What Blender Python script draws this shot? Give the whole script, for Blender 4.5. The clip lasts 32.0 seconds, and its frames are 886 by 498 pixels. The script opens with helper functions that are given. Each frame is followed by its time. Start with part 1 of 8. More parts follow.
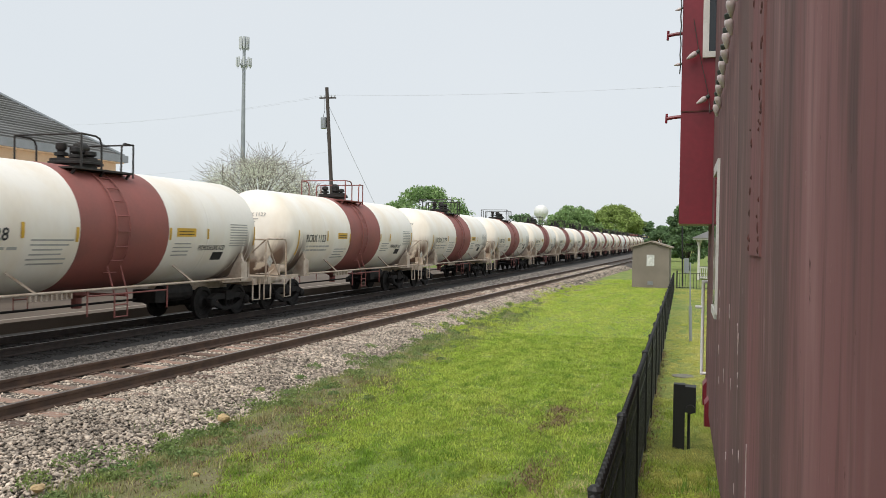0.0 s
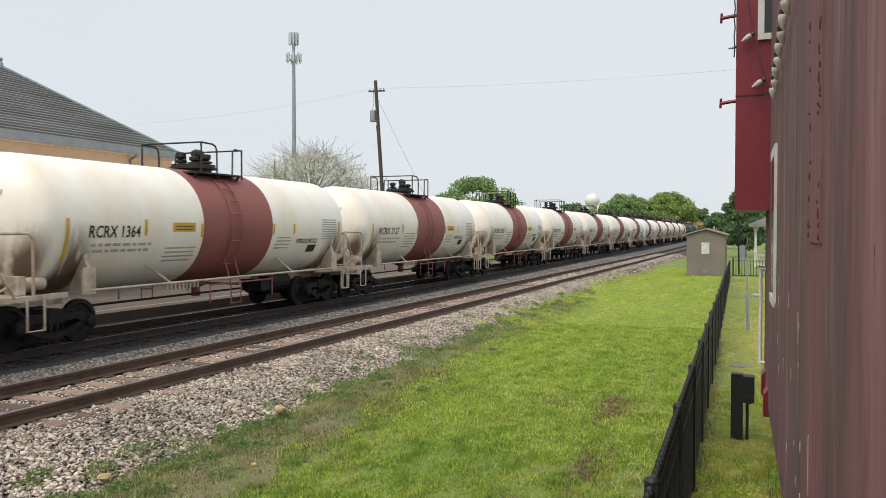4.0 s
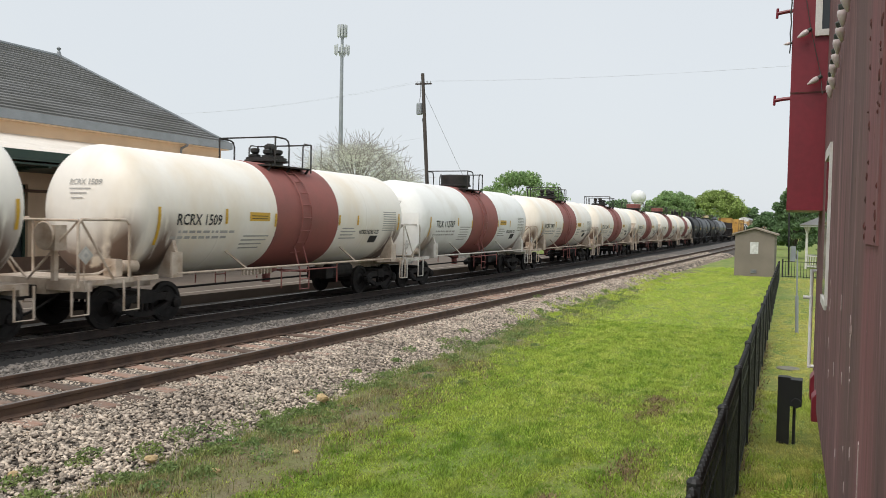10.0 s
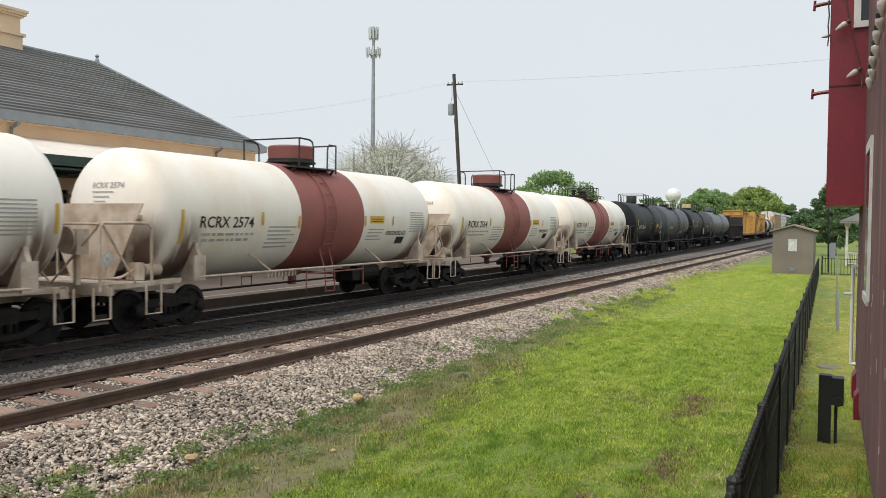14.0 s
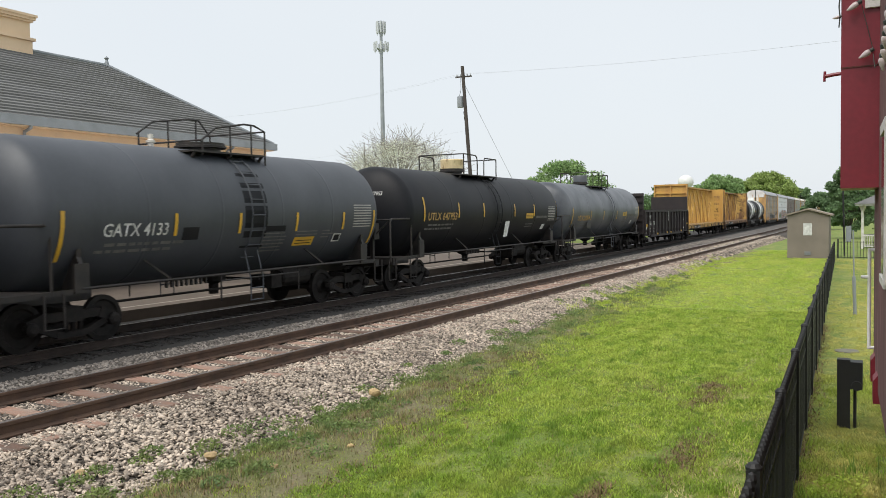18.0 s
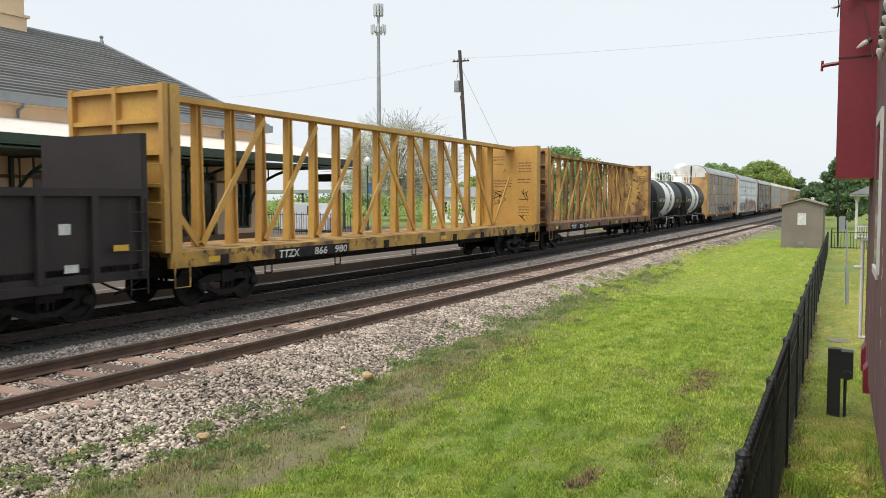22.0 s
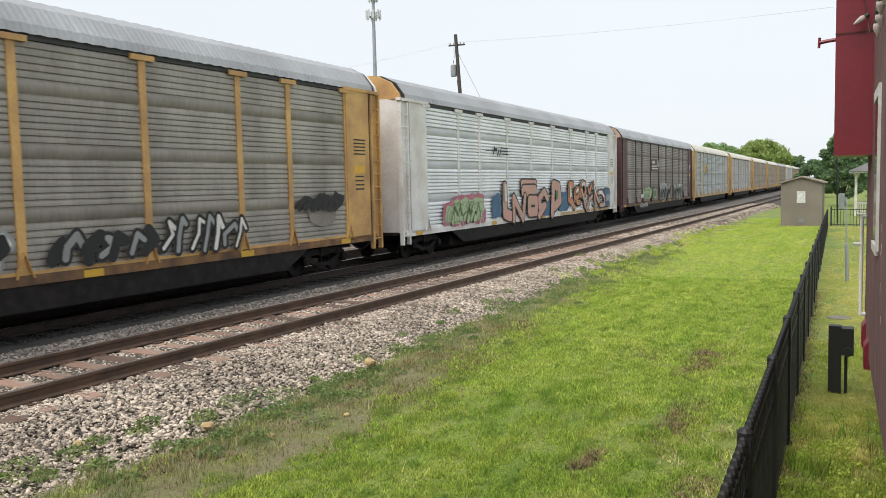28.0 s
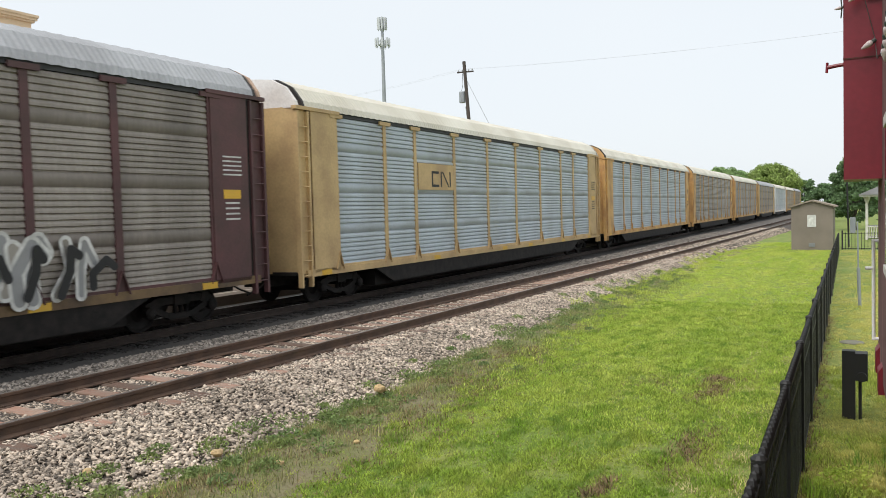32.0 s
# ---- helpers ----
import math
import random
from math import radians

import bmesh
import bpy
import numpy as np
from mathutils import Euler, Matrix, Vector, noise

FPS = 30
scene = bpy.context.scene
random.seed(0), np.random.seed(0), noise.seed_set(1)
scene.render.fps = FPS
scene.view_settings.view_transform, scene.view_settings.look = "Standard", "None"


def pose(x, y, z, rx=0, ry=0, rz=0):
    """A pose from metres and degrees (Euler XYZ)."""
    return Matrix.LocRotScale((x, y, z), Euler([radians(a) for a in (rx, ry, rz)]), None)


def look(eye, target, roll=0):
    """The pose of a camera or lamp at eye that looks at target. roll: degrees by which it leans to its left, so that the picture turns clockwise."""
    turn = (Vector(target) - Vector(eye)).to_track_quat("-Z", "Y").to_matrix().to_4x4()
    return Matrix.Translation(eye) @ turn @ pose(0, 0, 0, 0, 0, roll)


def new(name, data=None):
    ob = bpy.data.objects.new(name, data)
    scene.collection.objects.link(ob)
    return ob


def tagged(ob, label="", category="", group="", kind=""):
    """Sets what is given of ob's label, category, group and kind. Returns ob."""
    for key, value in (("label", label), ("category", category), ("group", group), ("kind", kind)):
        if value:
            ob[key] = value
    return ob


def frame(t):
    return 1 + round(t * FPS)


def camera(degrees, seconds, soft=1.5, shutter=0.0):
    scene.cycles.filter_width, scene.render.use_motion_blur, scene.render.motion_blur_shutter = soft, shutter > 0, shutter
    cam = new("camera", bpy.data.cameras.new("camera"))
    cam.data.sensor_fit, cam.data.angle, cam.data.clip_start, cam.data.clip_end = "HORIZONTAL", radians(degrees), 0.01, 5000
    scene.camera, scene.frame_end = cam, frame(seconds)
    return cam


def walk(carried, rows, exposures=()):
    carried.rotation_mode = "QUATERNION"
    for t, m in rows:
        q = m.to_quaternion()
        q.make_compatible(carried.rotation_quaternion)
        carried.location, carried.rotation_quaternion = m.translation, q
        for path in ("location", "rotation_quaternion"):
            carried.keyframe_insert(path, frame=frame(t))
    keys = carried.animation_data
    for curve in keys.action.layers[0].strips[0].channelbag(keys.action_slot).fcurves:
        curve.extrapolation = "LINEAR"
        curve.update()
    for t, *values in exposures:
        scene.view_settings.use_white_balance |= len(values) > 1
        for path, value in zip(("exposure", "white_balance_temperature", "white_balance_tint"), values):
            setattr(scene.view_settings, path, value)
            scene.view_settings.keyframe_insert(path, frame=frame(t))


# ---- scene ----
cam = camera(57.36, 32.0, soft=0.75, shutter=0.1)
PATH = [
    (0, (0.010, 0.023, 2.206), (-0.6232, 1.9203, 2.1793), 0.93),
    (0.5, (0.011, 0.024, 2.208), (-0.6310, 1.9182, 2.1797), 0.75),
    (1, (0.011, 0.018, 2.207), (-0.6437, 1.9074, 2.1917), 0.46),
    (1.5, (0.012, 0.019, 2.206), (-0.6493, 1.9063, 2.1934), 0.43),
    (2, (0.008, 0.022, 2.208), (-0.6693, 1.9033, 2.1891), 0.37),
    (2.5, (0.008, 0.021, 2.211), (-0.6930, 1.8941, 2.1776), -0.03),
    (3, (0.009, 0.009, 2.207), (-0.7211, 1.8706, 2.1599), -0.22),
    (3.5, (0.006, 0.018, 2.209), (-0.7448, 1.8704, 2.1583), -0.03),
    (5.5, (0.008, 0.013, 2.206), (-0.7330, 1.8698, 2.1620), 0.34),
    (6, (0.007, 0.010, 2.208), (-0.7379, 1.8659, 2.1705), 0.23),
    (6.5, (0.005, 0.014, 2.210), (-0.7386, 1.8703, 2.1786), -0.15),
    (7, (0.005, 0.017, 2.210), (-0.7368, 1.8736, 2.1773), -0.35),
    (7.5, (0.004, 0.023, 2.207), (-0.7438, 1.8775, 2.1687), -0.26),
    (8, (0.002, 0.007, 2.204), (-0.7631, 1.8545, 2.1590), 0.08),
    (8.5, (0.004, 0.010, 2.207), (-0.7789, 1.8496, 2.1585), 0.15),
    (9, (-0.000, 0.009, 2.206), (-0.7999, 1.8415, 2.1489), 0.79),
    (9.5, (0.000, 0.008, 2.204), (-0.8197, 1.8308, 2.1364), 1.49),
    (10, (0.000, 0.009, 2.209), (-0.8473, 1.8193, 2.1420), 1.19),
    (10.5, (-0.003, -0.002, 2.204), (-0.8783, 1.7956, 2.1445), 0.68),
    (11, (-0.003, 0.000, 2.204), (-0.8918, 1.7911, 2.1467), 0.56),
    (11.5, (-0.003, 0.002, 2.202), (-0.8994, 1.7895, 2.1435), 0.63),
    (12, (-0.005, -0.008, 2.201), (-0.9075, 1.7764, 2.1383), 0.63),
    (12.5, (-0.005, -0.007, 2.200), (-0.9072, 1.7770, 2.1351), 0.70),
    (13, (-0.006, 0.001, 2.200), (-0.9123, 1.7829, 2.1365), 0.83),
    (13.5, (-0.006, -0.001, 2.199), (-0.9213, 1.7760, 2.1338), 0.81),
    (14, (-0.003, -0.014, 2.197), (-0.9231, 1.7607, 2.1303), 0.57),
    (14.5, (-0.004, -0.014, 2.198), (-0.9289, 1.7579, 2.1356), 0.42),
    (16.5, (0.000, -0.010, 2.196), (-0.9405, 1.7532, 2.1191), -0.58),
    (17, (-0.002, -0.001, 2.199), (-0.9414, 1.7634, 2.1202), -0.78),
    (17.5, (-0.003, -0.008, 2.196), (-0.9420, 1.7558, 2.1132), -0.93),
    (18, (-0.003, -0.007, 2.199), (-0.9507, 1.7523, 2.1149), -0.88),
    (18.5, (-0.002, -0.014, 2.196), (-0.9528, 1.7435, 2.1158), -0.56),
    (19, (-0.002, -0.011, 2.196), (-0.9484, 1.7491, 2.1083), -0.25),
    (19.5, (-0.004, -0.006, 2.195), (-0.9392, 1.7585, 2.0928), 0.05),
    (20, (-0.003, -0.013, 2.195), (-0.9287, 1.7562, 2.0795), 0.14),
    (20.5, (-0.006, -0.005, 2.194), (-0.9306, 1.7640, 2.0720), -0.01),
    (21, (-0.003, -0.008, 2.193), (-0.9305, 1.7600, 2.0715), -0.13),
    (21.5, (-0.004, -0.007, 2.195), (-0.9352, 1.7591, 2.0751), -0.14),
    (22, (-0.004, -0.006, 2.196), (-0.9394, 1.7576, 2.0744), -0.08),
    (22.5, (-0.004, -0.004, 2.191), (-0.9467, 1.7549, 2.0594), -0.09),
    (23, (-0.006, -0.009, 2.190), (-0.9566, 1.7439, 2.0387), -0.16),
    (23.5, (-0.006, -0.007, 2.192), (-0.9576, 1.7449, 2.0273), -0.29),
    (24, (-0.005, -0.007, 2.190), (-0.9548, 1.7452, 2.0207), -0.50),
    (24.5, (-0.001, -0.004, 2.192), (-0.9484, 1.7493, 2.0177), -0.69),
    (25, (-0.001, -0.016, 2.192), (-0.9481, 1.7372, 2.0203), -0.78),
    (25.5, (-0.003, -0.004, 2.194), (-0.9505, 1.7490, 2.0286), -0.95),
    (27.5, (-0.000, -0.007, 2.193), (-0.9358, 1.7535, 2.0288), -1.22),
    (28, (0.001, -0.007, 2.196), (-0.9334, 1.7540, 2.0381), -1.24),
    (28.5, (-0.000, 0.001, 2.197), (-0.9350, 1.7627, 2.0491), -1.23),
    (29, (-0.000, -0.005, 2.197), (-0.9386, 1.7556, 2.0562), -1.27),
    (29.5, (-0.002, -0.008, 2.198), (-0.9474, 1.7494, 2.0589), -1.29),
    (30, (-0.004, -0.012, 2.196), (-0.9589, 1.7405, 2.0631), -1.23),
    (30.5, (-0.001, -0.014, 2.199), (-0.9582, 1.7378, 2.0736), -1.34),
    (31, (-0.000, -0.005, 2.200), (-0.9535, 1.7492, 2.0859), -1.52),
    (31.5, (0.003, -0.010, 2.202), (-0.9477, 1.7463, 2.0978), -1.55),
    (32, (0.002, -0.014, 2.200), (-0.9534, 1.7405, 2.1054), -1.51),
]
EXPOSURES = [(0, 0.16), (13, 0.15), (18, 0.27), (24, 0.36), (28, 0.40), (32, 0.37)]
walk(cam, [(t, look(eye, target, roll)) for t, eye, target, roll in PATH], EXPOSURES)

# ---- light: bright overcast ----
world = bpy.data.worlds.new("overcast_sky")
scene.world = world
world.use_nodes = True
wn, wl = world.node_tree.nodes, world.node_tree.links
sky = wn.new("ShaderNodeTexSky")
sky.sky_type, sky.sun_disc = "NISHITA", False
sky.sun_elevation, sky.sun_rotation = radians(58), radians(191)
sky.air_density, sky.dust_density = 1.0, 3.0
strength = wn.new("ShaderNodeMix")
strength.data_type = "RGBA"
strength.inputs[0].default_value = 0.88
cloud = wn.new("ShaderNodeTexNoise")
cloud.inputs["Scale"].default_value, cloud.inputs["Detail"].default_value = 1.6, 4.0
tint = wn.new("ShaderNodeMix")
tint.data_type = "RGBA"
tint.inputs[6].default_value, tint.inputs[7].default_value = (6.95, 7.48, 7.95, 1), (7.88, 8.18, 8.38, 1)
wl.new(cloud.outputs["Fac"], tint.inputs[0])
wl.new(sky.outputs[0], strength.inputs[6])
wl.new(tint.outputs[2], strength.inputs[7])
back = wn["Background"]
back.inputs["Strength"].default_value = 0.098
wl.new(strength.outputs[2], back.inputs["Color"])
sun_data = bpy.data.lights.new("sun", "SUN")
sun_data.energy, sun_data.angle, sun_data.color = 2.1, radians(40), (1.0, 0.96, 0.9)
sun = new("sun", sun_data)
sun.matrix_world = look((0, 0, 60), (7, 36, 0))
scene.view_settings.exposure = 0.0


# ---- materials ----
def mat(name, color, other=None, rough=0.7, metal=0.0, scale=2.0, fine=60.0, bump=0.15, grain=0.18, stretch=(1, 1, 1), amount=(0.35, 0.65),
        vary=0.0, island=0.0, emission=None):
    """A surface in two tones: large soft stains between color and other, fine grain and relief over them."""
    m = bpy.data.materials.new(name)
    m.use_nodes = True
    n, l = m.node_tree.nodes, m.node_tree.links
    b = n["Principled BSDF"]
    tc, mp = n.new("ShaderNodeTexCoord"), n.new("ShaderNodeMapping")
    mp.inputs["Scale"].default_value = stretch
    l.new(tc.outputs["Object"], mp.inputs["Vector"])
    big, small = n.new("ShaderNodeTexNoise"), n.new("ShaderNodeTexNoise")
    big.inputs["Scale"].default_value, big.inputs["Detail"].default_value = scale, 5.0
    small.inputs["Scale"].default_value, small.inputs["Detail"].default_value = fine, 3.0
    l.new(mp.outputs[0], big.inputs["Vector"])
    l.new(mp.outputs[0], small.inputs["Vector"])
    ramp = n.new("ShaderNodeMapRange")
    ramp.inputs["From Min"].default_value, ramp.inputs["From Max"].default_value = amount
    l.new(big.outputs["Fac"], ramp.inputs["Value"])
    mix = n.new("ShaderNodeMix")
    mix.data_type = "RGBA"
    mix.inputs[6].default_value = (*color, 1)
    mix.inputs[7].default_value = (*(other or [c * 0.75 for c in color]), 1)
    l.new(ramp.outputs[0], mix.inputs[0])
    g = n.new("ShaderNodeMapRange")
    g.inputs["To Min"].default_value, g.inputs["To Max"].default_value = 1 - grain, 1 + grain
    l.new(small.outputs["Fac"], g.inputs["Value"])
    hsv = n.new("ShaderNodeHueSaturation")
    l.new(mix.outputs[2], hsv.inputs["Color"])
    out = g.outputs[0]
    for on, source, port in ((vary, "ShaderNodeObjectInfo", "Random"), (island, "ShaderNodeNewGeometry", "Random Per Island")):
        if on:
            info, span, mul = n.new(source), n.new("ShaderNodeMapRange"), n.new("ShaderNodeMath")
            span.inputs["To Min"].default_value, span.inputs["To Max"].default_value = 1 - on, 1 + on
            mul.operation = "MULTIPLY"
            l.new(info.outputs[port], span.inputs["Value"])
            l.new(out, mul.inputs[0])
            l.new(span.outputs[0], mul.inputs[1])
            out = mul.outputs[0]
    l.new(out, hsv.inputs["Value"])
    l.new(hsv.outputs[0], b.inputs["Base Color"])
    b.inputs["Roughness"].default_value, b.inputs["Metallic"].default_value = rough, metal
    if bump:
        bp = n.new("ShaderNodeBump")
        bp.inputs["Strength"].default_value, bp.inputs["Distance"].default_value = bump, 0.02
        l.new(small.outputs["Fac"], bp.inputs["Height"])
        l.new(bp.outputs[0], b.inputs["Normal"])
    return m


WHITE = mat("tank_white", (0.90, 0.85, 0.775), (0.80, 0.67, 0.50), rough=0.42, scale=0.6, fine=9, grain=0.04, bump=0.03, amount=(0.52, 0.82), stretch=(1, 1, 0.5), vary=0.03)
DULLT = mat("tank_dull_black", (0.046, 0.051, 0.061), (0.064, 0.070, 0.082), rough=0.5, scale=0.7, fine=10, grain=0.1, bump=0.03, stretch=(1, 1, 0.7))
COOL = mat("tank_cool_white", (0.86, 0.855, 0.83), (0.66, 0.62, 0.55), rough=0.42, scale=0.7, fine=9, grain=0.04, bump=0.03, amount=(0.5, 0.8))
BAND = mat("oxide_band", (0.30, 0.093, 0.078), (0.235, 0.085, 0.073), rough=0.62, scale=1.1, fine=14, grain=0.08, bump=0.05)
FRAMEC = mat("clean_white_steel", (0.66, 0.63, 0.58), (0.45, 0.4, 0.34), rough=0.6, scale=3, fine=25, grain=0.1)
FRAMEW = mat("grimy_white_steel", (0.60, 0.51, 0.42), (0.40, 0.30, 0.22), rough=0.7, scale=3, fine=25, grain=0.12)
BLACKT = mat("tank_black", (0.010, 0.011, 0.014), (0.017, 0.017, 0.019), rough=0.5, scale=1.0, fine=12, grain=0.15, bump=0.03, stretch=(1, 1, 0.6))
GREYT = mat("tank_faded_black", (0.050, 0.056, 0.068), (0.112, 0.119, 0.132), rough=0.4, scale=1.1, fine=10, grain=0.12, bump=0.03, stretch=(1, 1, 0.7))
BLACKS = mat("black_steel", (0.016, 0.015, 0.015), (0.035, 0.028, 0.024), rough=0.6, scale=4, fine=30)
GRIME = mat("grimy_iron", (0.009, 0.008, 0.0075), (0.022, 0.018, 0.016), rough=0.75, scale=5, fine=40)
WHEEL = mat("worn_steel", (0.009, 0.0075, 0.007), (0.02, 0.017, 0.015), rough=0.7, metal=0.0, scale=6, fine=40)
YELLOW = mat("yellow_reflector", (0.72, 0.42, 0.03), (0.6, 0.36, 0.05), rough=0.4, bump=0)
INK = mat("black_paint_marks", (0.02, 0.02, 0.022), rough=0.6, bump=0)
INKGREY = mat("grey_paint_marks", (0.46, 0.44, 0.41), rough=0.6, bump=0)
INKDIM = mat("dim_paint_marks", (0.17, 0.165, 0.155), (0.10, 0.10, 0.095), rough=0.6, bump=0, scale=6)
INKWHITE = mat("white_paint_marks", (0.72, 0.72, 0.70), (0.5, 0.5, 0.48), rough=0.6, bump=0, scale=6)
INKGOLD = mat("gold_paint_marks", (0.58, 0.36, 0.10), (0.4, 0.25, 0.08), rough=0.6, bump=0, scale=6)
RAIL = mat("rusty_rail", (0.115, 0.068, 0.044), (0.07, 0.043, 0.031), rough=0.75, scale=4, fine=60)
# Rail of the train's track: the rusty rail darkened for the train's shade.
SHADERAIL = mat("shaded_rail", (0.05, 0.034, 0.027), (0.03, 0.022, 0.018), rough=0.8, scale=4, fine=60)
RAILTOP = mat("polished_rail_head", (0.36, 0.33, 0.31), (0.2, 0.16, 0.14), rough=0.35, metal=0.7, scale=2, fine=60, stretch=(8, 1, 1))
TIE = mat("weathered_tie", (0.235, 0.18, 0.145), (0.25, 0.145, 0.105), rough=0.9, scale=3, fine=50, bump=0.5, stretch=(1, 6, 6), vary=0.5, grain=0.3)
# Bed much darker than its stones: the shade between them is in this colour.
BALLAST = mat("ballast_bed", (0.085, 0.07, 0.058), (0.055, 0.046, 0.039), rough=0.95, scale=1.2, fine=22, bump=1.0, grain=0.55)
MIDBED = mat("dusty_gravel_bed", (0.12, 0.106, 0.095), (0.08, 0.071, 0.064), rough=0.95, scale=1.0, fine=24, bump=1.0, grain=0.5)
STONE = mat("ballast_stone", (0.46, 0.385, 0.312), (0.30, 0.248, 0.20), rough=0.9, scale=0.9, fine=60, island=0.78, grain=0.2)
GREYSTONE = mat("dusty_ballast_stone", (0.225, 0.20, 0.178), (0.15, 0.133, 0.118), rough=0.9, scale=0.9, fine=60, island=0.6, grain=0.2)
# Ballast under the train, with the shade of the cars in its colour.
DARKSTONE = mat("shaded_ballast_stone", (0.046, 0.042, 0.039), (0.026, 0.024, 0.023), rough=0.9, scale=0.9, fine=60, island=0.5, grain=0.2)
GRASS = mat("lawn_soil", (0.13, 0.195, 0.03), (0.21, 0.235, 0.058), stretch=(1.8, 0.55, 1), rough=0.95, scale=1.5, fine=14, bump=0.8, grain=0.4, amount=(0.4, 0.62))
BLADE = mat("grass_blade", (0.25, 0.385, 0.045), (0.44, 0.51, 0.095), rough=0.75, scale=1.1, fine=5, island=0.55, bump=0, grain=0.3, amount=(0.3, 0.7), stretch=(1.8, 0.55, 1))
MOWN = mat("mown_grass_blade", (0.42, 0.555, 0.08), (0.63, 0.675, 0.155), rough=0.75, scale=0.8, fine=4, island=0.26, bump=0, grain=0.2, amount=(0.3, 0.7), stretch=(2.2, 0.3, 1))
STRIP = mat("dry_strip_blade", (0.50, 0.50, 0.115), (0.64, 0.58, 0.20), rough=0.75, scale=0.9, fine=5, island=0.25, bump=0, grain=0.25)
MEADOW = mat("yellowing_grass_blade", (0.35, 0.43, 0.072), (0.53, 0.50, 0.16), rough=0.75, scale=0.9, fine=5, island=0.4, bump=0, grain=0.25, amount=(0.4, 0.62))
DRYBLADE = mat("dry_weed_blade", (0.35, 0.32, 0.15), (0.24, 0.29, 0.09), rough=0.8, scale=1.0, fine=5, island=0.45, bump=0, grain=0.25)
WEED = mat("broad_weed_leaf", (0.17, 0.255, 0.09), (0.25, 0.31, 0.10), rough=0.7, scale=2.2, fine=8, island=0.4, bump=0, grain=0.25)
STRAW = mat("straw", (0.74, 0.63, 0.34), (0.40, 0.36, 0.15), rough=0.8, island=0.3, bump=0)
DEADBLADE = mat("dead_brown_blade", (0.24, 0.165, 0.085), (0.17, 0.125, 0.06), rough=0.9, scale=5, fine=40, island=0.5, bump=0)
# Ties under the train: a copy coloured as dark as the shade there.
SHADETIE = mat("shaded_tie", (0.04, 0.033, 0.029), (0.026, 0.022, 0.02), rough=0.95, scale=3, fine=50, bump=0.5, stretch=(1, 6, 6), vary=0.3, grain=0.3)
SOIL = mat("weedy_soil", (0.185, 0.158, 0.092), (0.15, 0.155, 0.055), rough=0.95, scale=2.2, fine=24, bump=1.0, grain=0.5)
IRON = mat("black_iron_fence", (0.010, 0.010, 0.011), (0.016, 0.016, 0.016), rough=0.6, bump=0.02)
RED = mat("caboose_red_paint", (0.235, 0.019, 0.033), (0.18, 0.018, 0.028), rough=0.4, scale=1.5, fine=20, bump=0.05)

for dull, shine in ((BLACKT, 0.2), (GRIME, 0.3), (WHEEL, 0.3)):
    dull.node_tree.nodes["Principled BSDF"].inputs["Specular IOR Level"].default_value = shine


def chips(m, colour, fine, stretch, level, detail=6.0):
    """Small ragged flecks of another colour, as flaked or scratched paint shows."""
    n, l = m.node_tree.nodes, m.node_tree.links
    tc, mp, noi = n.new("ShaderNodeTexCoord"), n.new("ShaderNodeMapping"), n.new("ShaderNodeTexNoise")
    mp.inputs["Scale"].default_value = stretch
    noi.inputs["Scale"].default_value, noi.inputs["Detail"].default_value, noi.inputs["Roughness"].default_value = fine, detail, 0.65
    l.new(tc.outputs["Object"], mp.inputs["Vector"])
    l.new(mp.outputs[0], noi.inputs["Vector"])
    k, over = n.new("ShaderNodeMapRange"), n.new("ShaderNodeMix")
    k.inputs["From Min"].default_value, k.inputs["From Max"].default_value = level
    over.data_type = "RGBA"
    l.new(noi.outputs["Fac"], k.inputs["Value"])
    l.new(k.outputs[0], over.inputs[0])
    b = n["Principled BSDF"]
    l.new(b.inputs["Base Color"].links[0].from_socket, over.inputs[6])
    over.inputs[7].default_value = (*colour, 1)
    l.new(over.outputs[2], b.inputs["Base Color"])


def let_light_through(m, share):
    """Makes a thin leaf surface pass part of the light."""
    n, l = m.node_tree.nodes, m.node_tree.links
    b, out = n["Principled BSDF"], n["Material Output"]
    t, mix = n.new("ShaderNodeBsdfTranslucent"), n.new("ShaderNodeMixShader")
    l.new(b.inputs["Base Color"].links[0].from_socket, t.inputs["Color"])
    mix.inputs[0].default_value = share
    l.new(b.outputs[0], mix.inputs[1])
    l.new(t.outputs[0], mix.inputs[2])
    l.new(mix.outputs[0], out.inputs["Surface"])


